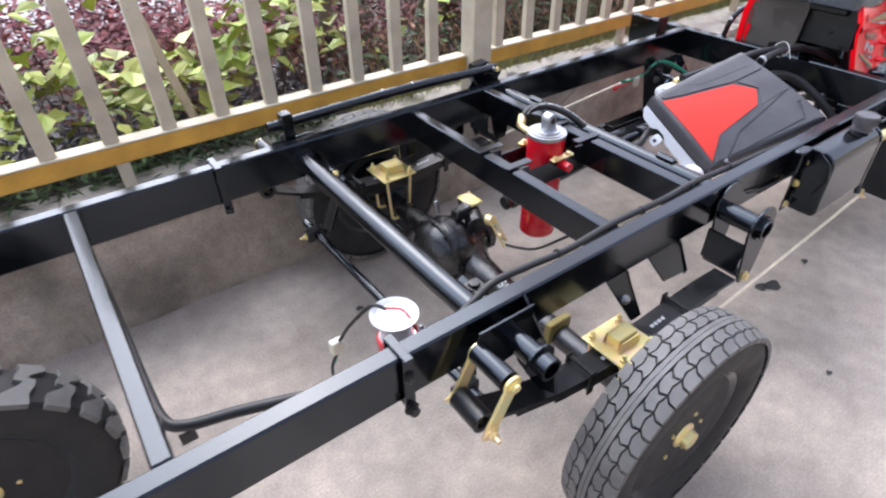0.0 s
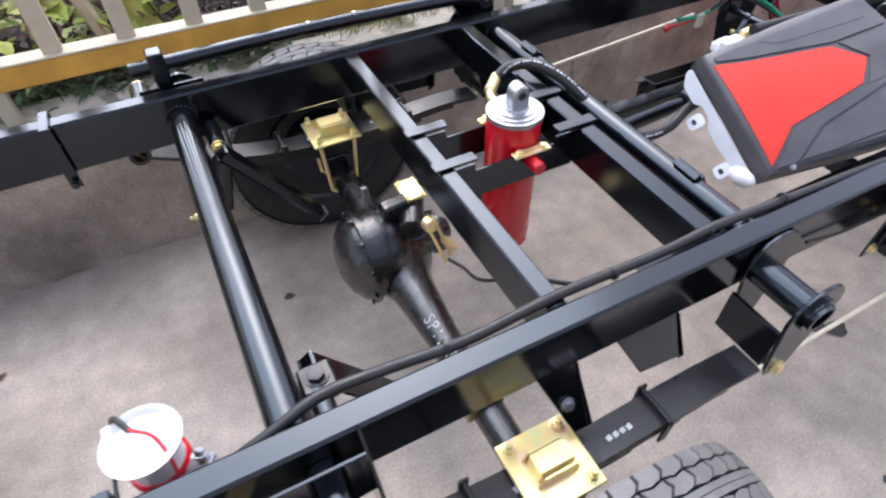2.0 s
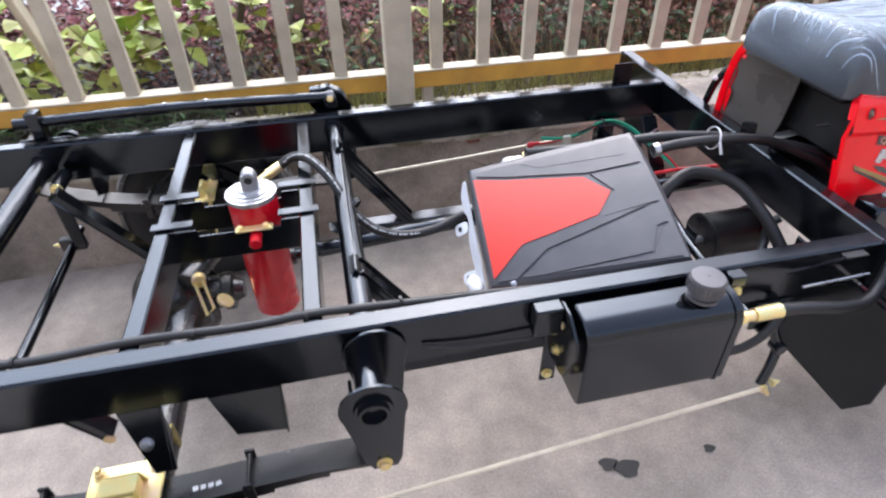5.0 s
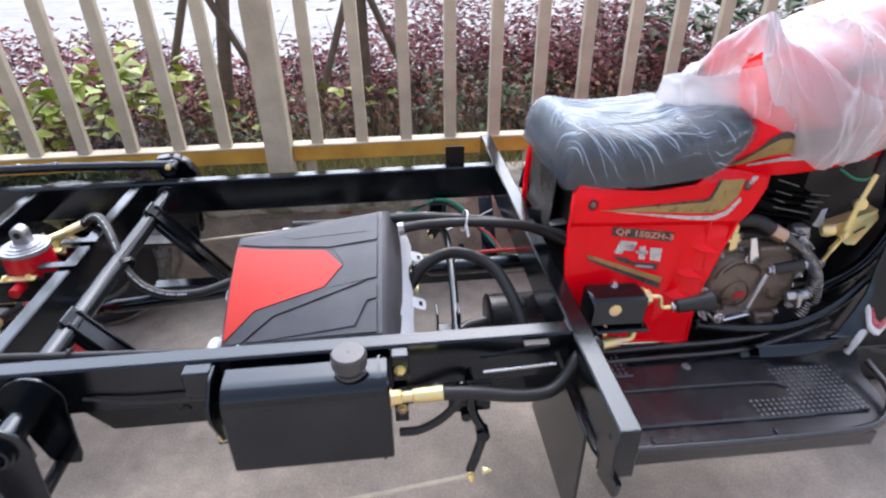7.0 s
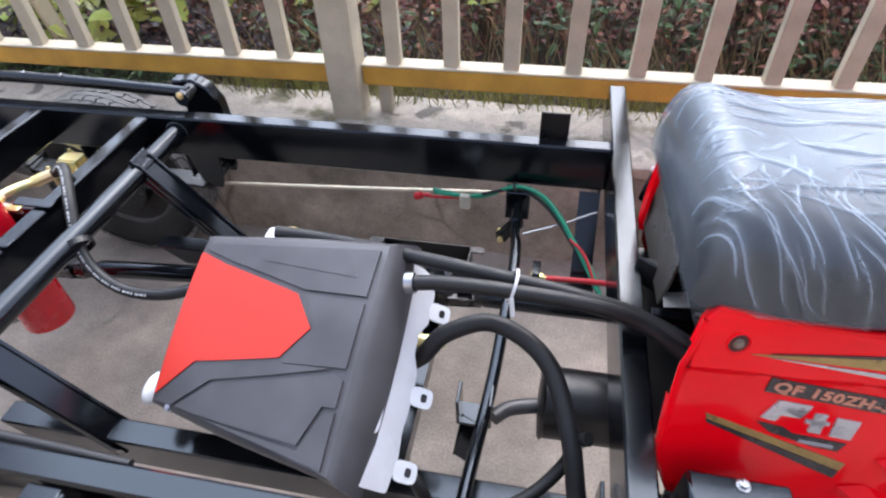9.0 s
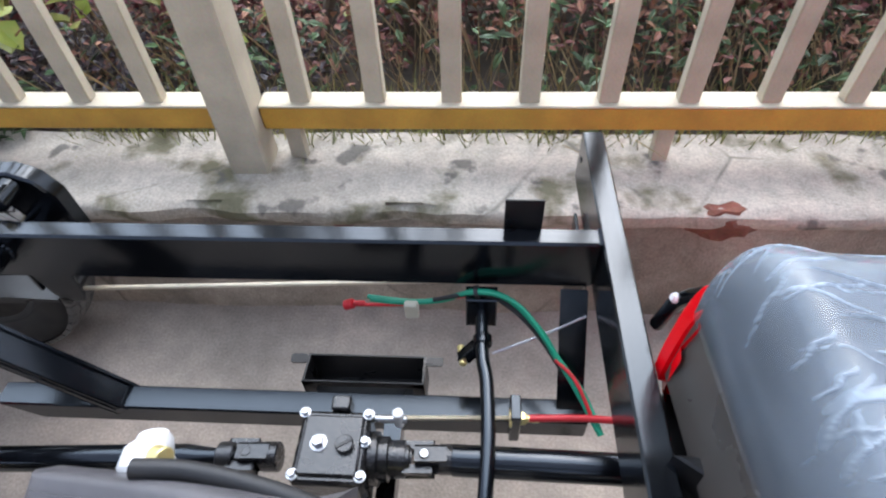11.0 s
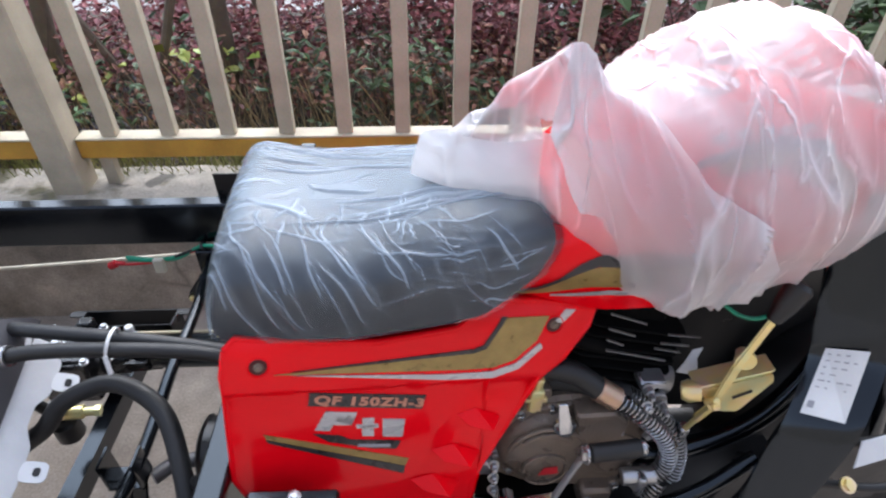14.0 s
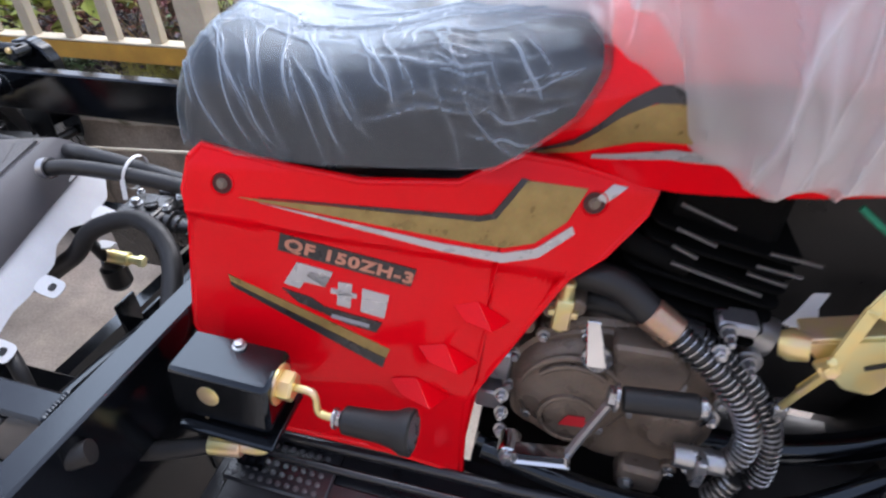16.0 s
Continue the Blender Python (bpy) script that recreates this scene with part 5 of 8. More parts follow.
for at in ((-1.12, 0.475, 0.37), (-0.505, 0.490, 0.409), (-0.250, 0.494, 0.414)):
    P("universal_joint", joint(at, (1, 0.02, 0.04)), CAST, "", ds)
P("grease_cap", rod((-0.25, 0.494, 0.434), (-0.25, 0.494, 0.438), 0.007, 12), STEEL, "", ds)
gbx = P("reverse_gearbox", box(-0.448, -0.348, 0.440, 0.546, 0.352, 0.452, 0.006), CAST, "small black reverse gearbox with bright bolts")
P("gear_lid", box(-0.440, -0.356, 0.450, 0.536, 0.450, 0.458, 0.003), CAST, "", gbx)
for x, y in ((-0.444, 0.54), (-0.352, 0.54), (-0.444, 0.452), (-0.352, 0.452), (-0.352, 0.50)):
    P("gear_bolt", bolt((x, y, 0.453), (0, 0, 1), 0.006, 0.006), STEEL, "", gbx)
P("gear_bolt", bolt((-0.415, 0.494, 0.458), (0, 0, 1), 0.009, 0.010), STEEL, "", gbx)
P("filler_plug", rod((-0.378, 0.492, 0.458), (-0.378, 0.492, 0.466), 0.013, 18), CAST, "", gbx)
P("plug_slot", bar((-0.388, 0.486, 0.4665), (-0.368, 0.498, 0.4665), 0.004, 0.002, 0), BLACK_MATT, "", gbx)
P("gear_lever_block", box(-0.408, -0.380, 0.545, 0.568, 0.425, 0.458, 0.003), CAST, "", gbx)
P("bearing_nose", lathe((-0.348, 0.494, 0.41), (0, 0.5, 0.412), [(0, 0.038), (0.012, 0.038), (0.014, 0.031), (0.026, 0.031), (0.028, 0.026), (0.05, 0.026), (0.052, 0.018), (0.06, 0.018)], 20), CAST, "", gbx)
P("lever_stub", rod((-0.348, 0.545, 0.43), (-0.30, 0.548, 0.425), 0.006, 12), STEEL, "", gbx)
P("lever_stub", rod((-0.312, 0.548, 0.41), (-0.312, 0.548, 0.447), 0.008, 12), WHITE, "", gbx)
P("gearbox_mount", slab([(-0.325, 0.352), (-0.297, 0.352), (-0.297, 0.31), (-0.325, 0.31)], 0.45, (0, 0.585, 0)), BLACK, "black cross strap under the gearbox")
gbx.location.x += 0.02
P("drive_shaft_tube", lathe((-0.215, 0.494, 0.416), (0.30, 0.480, 0.430), [(0, 0.014), (0.005, 0.022), (0.51, 0.022)], 24), BLACK, "", ds)
sl = P("shift_cable", tube([(-0.310, 0.548, 0.428), (-0.22, 0.555, 0.420), (-0.125, 0.562, 0.412)], 0.0035, 8), CABLE, "plated shift rod with a red sheathed cable")
P("adjuster", bolt((-0.128, 0.562, 0.412), (1, 0, 0), 0.010, 0.022, True, 0.02), ZINC, "", sl)
P("cable_stop", box(-0.128, -0.112, 0.552, 0.592, 0.352, 0.43, 0.002), BLACK, "", sl)
P("sheath", tube([(-0.10, 0.562, 0.413), (0.0, 0.563, 0.416), (0.10, 0.55, 0.42), (0.25, 0.5, 0.45)], 0.0055, 10), RED_WIRE, "red cable sheath", sl)
# battery tray on the far lower beam
layout = Matrix.Translation((-0.022, 0.072, -0.088))
tr = P("battery_tray", box(-0.455, -0.245, 0.572, 0.632, 0.352, 0.356, 0.001), BLACK_MATT, "empty black sheet-metal battery tray")
P("tray_side", box(-0.455, -0.245, 0.628, 0.632, 0.352, 0.432, 0.001), BLACK_MATT, "", tr)
P("tray_side", merge(box(-0.455, -0.435, 0.572, 0.576, 0.352, 0.438, 0.001), box(-0.265, -0.245, 0.572, 0.576, 0.352, 0.438, 0.001), box(-0.455, -0.245, 0.572, 0.576, 0.424, 0.440, 0.001)), BLACK_MATT, "", tr)
for x in (-0.455, -0.249):
    P("tray_end", slab([(0.572, 0.352), (0.632, 0.352), (0.632, 0.432), (0.572, 0.438)], 0.004, (x, 0, 0), (0, 1, 0), (0, 0, 1)), BLACK_MATT, "", tr)
for x0, x1 in ((-0.485, -0.455), (-0.245, -0.215)):
    P("tray_ear", slab([(x0, 0.612), (x1, 0.612), (x1, 0.630), (x0, 0.630)], 0.003, (0, 0, 0.43), (1, 0, 0), (0, 1, 0), 0, None, 0.006), BLACK_MATT, "", tr)
layout = AS_DRAWN
# pedal cross shaft
cs = P("pedal_shaft", tube([(-0.172, 0.735, 0.470), (-0.172, 0.68, 0.464), (-0.170, 0.63, 0.463), (-0.164, 0.59, 0.464), (-0.162, 0.50, 0.464), (-0.166, 0.42, 0.456), (-0.170, 0.33, 0.436), (-0.176, 0.25, 0.425), (-0.188, 0.10, 0.425), (-0.192, -0.05, 0.425)], 0.0105, 12, 6), BLACK, "bent black pedal shaft across the frame")
P("shaft_hanger", slab([(-0.198, 0.50), (-0.148, 0.50), (-0.148, 0.43), (-0.198, 0.43)], 0.03, (0, 0.742, 0), bev=0.002), BLACK, "", cs)
P("shaft_collar", rod((-0.171, 0.672, 0.462), (-0.170, 0.655, 0.462), 0.015, 14), BLACK, "", cs)
P("shaft_arm", bar((-0.172, 0.66, 0.462), (-0.20, 0.655, 0.425), 0.012, 0.02, 0.002), BLACK, "", cs)
P("arm_pin", rod((-0.20, 0.64, 0.428), (-0.205, 0.675, 0.428), 0.006, 10), ZINC, "", cs)
P("pull_wire", tube([(-0.155, 0.655, 0.44), (-0.08, 0.68, 0.455), (-0.01, 0.705, 0.475)], 0.0022, 8), STEEL, "", cs)
P("shaft_clamp", merge(box(-0.222, -0.166, 0.235, 0.275, 0.39, 0.396, 0.001), box(-0.222, -0.217, 0.235, 0.275, 0.39, 0.455, 0.001), box(-0.171, -0.166, 0.235, 0.275, 0.39, 0.455, 0.001)), BLACK, "", cs)
P("clamp_post", bar((-0.194, 0.255, 0.39), (-0.205, 0.23, 0.31), 0.03, 0.03, 0.003), BLACK, "", cs)
for near in (True, False):
    Y, s = side(near), (-1 if near else 1)
    cr = P("brake_crank", tube([(-0.185, Y(-0.045), 0.50), (-0.180, Y(-0.050), 0.44), (-0.163, Y(-0.060), 0.395), (-0.175, Y(-0.075), 0.355), (-0.190, Y(-0.085), 0.318)], 0.0095, 10), BLACK, "black brake crank below the rail") if near else None
    if near:
        P("crank_knuckle", rod((-0.163, -0.048, 0.395), (-0.163, -0.075, 0.395), 0.013, 14), BLACK, "", cr)
        P("crank_pin", bolt((-0.190, -0.095, 0.316), (0, -1, 0), 0.007, 0.008, True, 0.008), ZINC, "", cr)
        P("crank_pin", bolt((-0.165, -0.088, 0.318), (1, 0, 0), 0.006, 0.008, True, 0.008), ZINC, "", cr)
        P("crank_plate", box(-0.225, -0.145, -0.04, -0.034, 0.43, 0.5, 0.002), BLACK, "", cr)
    P("brake_rod", tube([(-0.195, -0.095, 0.316), (-0.75, -0.079, 0.208), (-1.30, -0.063, 0.102)] if near else [(-0.20, Y(-0.075), 0.418), (-0.6, Y(-0.079), 0.386), (-1.02, Y(-0.083), 0.355)], 0.0046, 8, 4), ROD_PALE, "thin pale brake rod running back to the wheel")

# wires on the far rail
wr = P("wire_loom", tube([(-0.355, 0.735, 0.468), (-0.30, 0.733, 0.464), (-0.24, 0.730, 0.475), (-0.18, 0.726, 0.505), (-0.13, 0.715, 0.500), (-0.085, 0.68, 0.475), (-0.055, 0.64, 0.450), (-0.02, 0.60, 0.425), (0.005, 0.545, 0.40)], 0.005, 8), GREEN_WIRE, "loose green and red wire loom")
P("wire", tube([(-0.36, 0.738, 0.470), (-0.26, 0.735, 0.463), (-0.18, 0.722, 0.509), (-0.12, 0.708, 0.500), (-0.075, 0.665, 0.47), (-0.03, 0.605, 0.428), (0.0, 0.55, 0.405)], 0.004, 8), GREEN_WIRE, "", wr)
P("wire", tube([(-0.25, 0.73, 0.475), (-0.18, 0.724, 0.502), (-0.135, 0.712, 0.492), (-0.09, 0.68, 0.468), (-0.05, 0.63, 0.44)], 0.004, 8), HOSE, "", wr)
P("wire", tube([(-0.395, 0.735, 0.452), (-0.33, 0.733, 0.455), (-0.27, 0.731, 0.465), (-0.19, 0.725, 0.498)], 0.003, 8), RED_WIRE, "", wr)
P("wire", tube([(-0.06, 0.64, 0.452), (-0.03, 0.61, 0.44), (-0.005, 0.56, 0.41)], 0.003, 8), RED_WIRE, "", wr)
P("red_clip", merge(rod((-0.40, 0.735, 0.448), (-0.385, 0.734, 0.456), 0.009, 12), rod((-0.385, 0.734, 0.456), (-0.365, 0.734, 0.456), 0.005, 10)), RED_WIRE, "", wr)
P("connector", box(-0.298, -0.275, 0.717, 0.730, 0.438, 0.475, 0.003), CREAM, "cream plug connector", wr)
P("wire_tie", hollow((-0.183, 0.725, 0.503), (-0.177, 0.725, 0.505), 0.012, 0.004, 12), BLACK_MATT, "", wr)

# ---- saddle-shaped plastic fuel tank with red inlay ----
A, Bc, Cc, Dc = Vector((-0.661, 0.384, 0.602)), Vector((-0.674, 0.148, 0.480)), Vector((-0.330, 0.335, 0.676)), Vector((-0.340, 0.038, 0.573))


def top_at(u, v, up=0.0):
    p = (Bc * (1 - u) + Dc * u) * (1 - v) + (A * (1 - u) + Cc * u) * v
    crown = 0.012 * 4 * v * (1 - v) * 0.6
    return p + Vector((-0.12, -0.42, 0.9)).normalized() * (up + crown)


N_TANK = Vector((-0.15, -0.45, 0.88)).normalized()
bm = bmesh.new()
nu, nv = 14, 12
rows = []
for i in range(nu + 1):
    rows.append([bm.verts.new(top_at(i / nu, j / nv)) for j in range(nv + 1)])
for i in range(nu):
    for j in range(nv):
        bm.faces.new((rows[i][j], rows[i + 1][j], rows[i + 1][j + 1], rows[i][j + 1]))
ring = [rows[i][0] for i in range(nu + 1)] + [rows[nu][j] for j in range(1, nv + 1)] + [rows[i][nv] for i in range(nu - 1, -1, -1)] + [rows[0][j] for j in range(nv - 1, 0, -1)]
centre = sum((v.co for v in ring), Vector()) / len(ring)
prev = ring
front = set(rows[nu])
for k, (out, dn, fore) in enumerate(((0.007, 0.004, 0.006), (0.011, 0.012, 0.013), (0.012, 0.045, 0.030), (0.0, 0.062, 0.032), (-0.03, 0.070, -0.01))):
    cur = []
    for v in ring:
        o = (v.co - centre)
        o = (o - N_TANK * o.dot(N_TANK)).normalized()
        # the front end slopes away
        cur.append(bm.verts.new(v.co + o * (fore if v in front else out) - N_TANK * dn))
    for a in range(len(ring)):
        b = (a + 1) % len(ring)
        bm.faces.new((prev[a], prev[b], cur[b], cur[a]))
    prev = cur
bm.faces.new(prev)
ft = P("fuel_tank", bm, PLASTIC, "faceted black plastic fuel tank with an orange-red inlay on top")


def inlay(name, poly, material, up=0.0018, label="", m=10):
    """A raised facet that follows the tank's curved top."""
    bm = bmesh.new()
    f = bm.faces.new([bm.verts.new((a, b, 0)) for a, b in poly])
    bmesh.ops.triangulate(bm, faces=[f])
    bmesh.ops.subdivide_edges(bm, edges=bm.edges[:], cuts=4, use_grid_fill=True)
    edge = [e for e in bm.edges if e.is_boundary]
    top = [v for v in bm.verts]
    ext = bmesh.ops.extrude_edge_only(bm, edges=edge)
    low = {e for e in ext["geom"] if isinstance(e, bmesh.types.BMVert)}
    for v in bm.verts:
        v.co = top_at(v.co.x, v.co.y, -0.002 if v in low else up)
    return P(name, bm, material, label, ft)


inlay("red_inlay", [(-0.005, 0.90), (0.18, 0.83), (0.63, 0.71), (0.75, 0.55), (0.64, 0.39), (0.19, 0.265), (0.0, 0.03)], RED_PLASTIC, 0.002, "orange-red plastic inlay")
inlay("facet", [(0.02, 0.955), (0.97, 0.97), (0.97, 0.735), (0.66, 0.735), (0.20, 0.855), (0.02, 0.92)], PLASTIC, 0.0036)
inlay("facet", [(0.30, 0.94), (0.82, 0.955), (0.90, 0.82), (0.40, 0.87)], PLASTIC, 0.0045)
inlay("facet", [(0.68, 0.715), (0.97, 0.70), (0.97, 0.41), (0.92, 0.405), (0.665, 0.37), (0.77, 0.55)], PLASTIC, 0.0036)
inlay("facet", [(0.02, 0.005), (0.20, 0.245), (0.65, 0.365), (0.90, 0.395), (0.32, 0.20), (0.12, 0.005)], PLASTIC, 0.0036)
inlay("facet", [(0.15, 0.012), (0.34, 0.185), (0.92, 0.375), (0.97, 0.36), (0.97, 0.25), (0.91, 0.24), (0.84, 0.065), (0.26, 0.012)], PLASTIC, 0.0036)
inlay("facet", [(0.31, 0.008), (0.85, 0.045), (0.935, 0.22), (0.97, 0.23), (0.97, 0.01)], PLASTIC, 0.0036)
P("tank_screw", bolt(top_at(0.03, 0.02, 0.004) + Vector((0.025, -0.012, -0.004)), N_TANK, 0.005, 0.003), STEEL, "", ft)
# pale sheet brackets at both ends: a sloping strip with ears under the front end, a narrower one behind
for e0, e1, slope, start, ears, lugs in ((Dc, Cc, Vector((0.52, 0, -0.855)), 0.060, (0.10, 0.42, 0.83), (0.27, 0.93)), (Bc, A, Vector((-0.25, 0, -0.97)), 0.050, (0.18, 0.62), ())):
    d = (e1 - e0).normalized()
    q = (slope - d * d.dot(slope)).normalized()
    wide = 0.052 if lugs else 0.022
    org = e0 + q * start
    ln = (e1 - e0).length
    shape = [(0.0, wide - 0.008), (0.05, wide), (0.26 * ln, wide - 0.004), (0.34 * ln, wide), (0.52 * ln, wide), (0.60 * ln, wide - 0.014), (0.70 * ln, wide - 0.014), (0.76 * ln, wide), (0.92 * ln, wide), (ln, wide - 0.02), (ln, -0.01), (0.0, -0.01)]
    br = P("tank_bracket", slab(shape, 0.003, org, d, q, 0, None, 0.006), SHEET, "pale grey sheet bracket under the tank", ft)
    lie = (q + Vector((0.5 if lugs else -0.5, 0, 0.25))).normalized()
    lie = (lie - d * d.dot(lie)).normalized()
    for f in ears:
        c = org + d * ln * f + q * (wide - 0.004)
        P("bracket_ear", slab([(-0.014, 0.0), (0.014, 0.0), (0.014, 0.034), (-0.014, 0.034)], 0.003, c, d, lie, 0, None, 0.010), SHEET, "", ft)
        P("ear_slot", slab([(-0.006, 0.016), (0.006, 0.016), (0.006, 0.025), (-0.006, 0.025)], 0.0045, c - d.cross(lie).normalized() * 0.0007, d, lie, 0, None, 0.004), BLACK_MATT, "", ft)
    for f in lugs:
        P("bracket_lug", slab([(-0.020, 0.0), (0.020, 0.0), (0.020, -0.026), (0.012, -0.036), (-0.012, -0.036), (-0.020, -0.026)], 0.003, org + d * ln * f + d.cross(q).normalized() * (0.005 if d.cross(q).z > 0 else -0.005), d, q, 0, None, 0.010), SHEET, "", ft)
kn = bmesh.new()
bmesh.ops.create_uvsphere(kn, u_segments=20, v_segments=12, radius=1)
for v in kn.verts:
    v.co = Vector((-0.704 + v.co.x * 0.017, 0.183 + v.co.y * 0.030, 0.450 + v.co.z * 0.018))
P("tank_knob", kn, WHITE, "white plastic filler knob", ft)
layout = Matrix.Translation((0.022, -0.012, 0.002))
P("tank_cap", merge(lathe((-0.578, 0.430, 0.555), (-0.578, 0.475, 0.60), [(0, 0.022), (0.03, 0.022), (0.04, 0.016)], 20), box(-0.60, -0.55, 0.405, 0.445, 0.555, 0.60, 0.008)), WHITE, "white plastic port", ft)
P("port_clip", rod((-0.556, 0.425, 0.60), (-0.540, 0.42, 0.606), 0.013, 14), ZINC, "", ft)
layout = Matrix.Translation((0.006, -0.030, 0.022))
fh = P("fuel_hose", tube([(-0.545, 0.420, 0.604), (-0.48, 0.420, 0.602), (-0.38, 0.398, 0.614), (-0.27, 0.358, 0.640), (-0.165, 0.345, 0.636), (-0.06, 0.340, 0.620), (0.015, 0.332, 0.604), (0.09, 0.30, 0.590), (0.16, 0.28, 0.55)], 0.0108, 14), HOSE, "two black rubber hoses tied together")
P("hose", tube([(-0.300, 0.318, 0.632), (-0.25, 0.318, 0.640), (-0.16, 0.318, 0.640), (-0.05, 0.322, 0.626), (0.02, 0.318, 0.604), (0.09, 0.288, 0.575), (0.14, 0.26, 0.54)], 0.0108, 14), HOSE, "", fh)
P("cable_tie", hollow((-0.1585, 0.331, 0.638), (-0.1545, 0.331, 0.637), 0.0245, 0.0015, 20), WHITE, "white cable tie", fh)
P("tie_tail", bar((-0.156, 0.306, 0.640), (-0.152, 0.296, 0.615), 0.006, 0.0025, 0), WHITE, "", fh)
P("hose_clip", hollow((-0.302, 0.318, 0.632), (-0.290, 0.318, 0.634), 0.015, 0.003), STEEL, "", fh)
layout = AS_DRAWN
P("filter_hose", tube([(-0.36, 0.235, 0.47), (-0.31, 0.25, 0.505), (-0.275, 0.258, 0.53), (-0.24, 0.277, 0.568), (-0.172, 0.295, 0.582), (-0.095, 0.255, 0.565), (-0.055, 0.18, 0.515), (-0.035, 0.11, 0.455), (-0.02, 0.08, 0.43)], 0.0135, 14), HOSE, "black rubber hose arching to the air filter")
P("breather_hose", tube([(-0.285, 0.115, 0.470), (-0.255, 0.10, 0.465), (-0.235, 0.085, 0.43), (-0.225, 0.07, 0.39)], 0.0095, 12), HOSE)
P("breather_hose", tube([(-0.25, 0.03, 0.43), (-0.18, 0.07, 0.425), (-0.10, 0.12, 0.43), (-0.055, 0.16, 0.46), (-0.045, 0.175, 0.50), (-0.03, 0.17, 0.52)], 0.0095, 12), HOSE)
af = P("air_filter", lathe((-0.095, 0.312, 0.372), (1, 0.316, 0.378), [(0, 0.02), (0.003, 0.058), (0.008, 0.064), (0.012, 0.060), (0.14, 0.060), (0.145, 0.064), (0.15, 0.05)], 36), BLACK_MATT, "black cylindrical air filter can")
P("inlet_pipe", tube([(-0.095, 0.300, 0.375), (-0.14, 0.285, 0.378), (-0.165, 0.262, 0.38)], 0.013, 12), PLASTIC, "", af)
tap = P("fuel_tap", merge(rod((-0.322, 0.335, 0.462), (-0.282, 0.342, 0.456), 0.012, 14), rod((-0.284, 0.342, 0.456), (-0.262, 0.346, 0.452), 0.0075, 12), lathe((-0.268, 0.345, 0.453), (-0.256, 0.347, 0.451), [(0, 0.0), (0.001, 0.010), (0.010, 0.010), (0.012, 0.0)], 6)), ZINC, "yellow plated fuel tap with a dark cup under the tank")
P("tap_lever", slab([(-0.018, -0.008), (0.014, -0.006), (0.018, 0.006), (-0.012, 0.010)], 0.006, (-0.312, 0.335, 0.482), (1, 0.2, 0), (0, 0.9, 0.3), 0, None, 0.005), SHEET, "pale tap lever", tap)
P("tap_cup", lathe((-0.318, 0.335, 0.455), (-0.318, 0.335, 0.30), [(0, 0.0), (0.002, 0.014), (0.012, 0.015), (0.016, 0.021), (0.050, 0.022), (0.060, 0.014), (0.062, 0.0)], 20), BLACK_MATT, "black filter cup", tap)
P("tap_stem", rod((-0.318, 0.330, 0.46), (-0.345, 0.30, 0.60), 0.009, 12), BLACK_MATT, "", tap)

# ---- hydraulic oil tank on the near rail ----
layout = Matrix.Translation((0.027, -0.003, 0.006))
prof = [(-0.042, 0.586), (-0.085, 0.584), (-0.104, 0.574), (-0.115, 0.556), (-0.118, 0.415), (-0.108, 0.405), (-0.050, 0.405), (-0.042, 0.415)]
ot = P("oil_tank", slab([(y, z) for y, z in prof], 0.275, (-0.632, 0, 0), (0, 1, 0), (0, 0, 1), 0.003, None, 0.008), BLACK, "glossy black hydraulic oil tank with a round cap")
P("seam", slab([(y * 1.0 - (0.0015 if y < -0.07 else 0), z + (0.0015 if z > 0.5 else -0.0015)) for y, z in prof], 0.004, (-0.375, 0, 0), (0, 1, 0), (0, 0, 1)), BLACK, "", ot)
lp = P("end_plate", slab([(-0.036, 0.592), (-0.075, 0.592), (-0.112, 0.565), (-0.118, 0.535), (-0.085, 0.455), (-0.060, 0.448), (-0.036, 0.49)], 0.005, (-0.652, 0, 0), (0, 1, 0), (0, 0, 1), 0.001, None, 0.008), BLACK, "", ot)
for z in (0.552, 0.49):
    P("tank_bolt", bolt((-0.653, -0.052, z), (-1, 0, 0), 0.0075, 0.006), ZINC, "", ot)
P("mount_plate", box(-0.676, -0.648, -0.050, -0.046, 0.410, 0.566, 0.001), BLACK, "", ot)
for z in (0.540, 0.430):
    P("tank_bolt", bolt((-0.664, -0.050, z), (0, -1, 0), 0.0075, 0.006), ZINC, "", ot)
P("mount_block", box(-0.70, -0.652, -0.06, -0.033, 0.535, 0.592, 0.003), BLACK, "", ot)
P("mount_block", box(-0.352, -0.322, -0.056, -0.033, 0.535, 0.592, 0.002), BLACK, "", ot)
P("mount_block", box(-0.352, -0.327, -0.052, -0.033, 0.43, 0.515, 0.002), BLACK, "", ot)
P("tank_bolt", bolt((-0.338, -0.0565, 0.562), (0, -1, 0), 0.0075, 0.006), ZINC, "", ot)
P("tank_bolt", bolt((-0.338, -0.0525, 0.465), (0, -1, 0), 0.0075, 0.006), ZINC, "", ot)
cp = P("filler_cap", lathe((-0.420, -0.075, 0.585), (-0.420, -0.075, 1), [(0, 0.026), (0.006, 0.026), (0.007, 0.0225), (0.014, 0.0225), (0.015, 0.0285), (0.038, 0.0285), (0.042, 0.0262), (0.043, 0.0)], 40), PLASTIC, "round black filler cap", ot)
for k in range(28):
    a = 2 * math.pi * k / 28
    P("cap_rib", bar((-0.420 + 0.0286 * math.cos(a), -0.075 + 0.0286 * math.sin(a), 0.603), (-0.420 + 0.0286 * math.cos(a), -0.075 + 0.0286 * math.sin(a), 0.622), 0.0022, 0.0022, 0), PLASTIC, "", cp)
P("cap_vent", rod((-0.420, -0.075, 0.627), (-0.420, -0.075, 0.6285), 0.0022, 8), BLACK_MATT, "", cp)
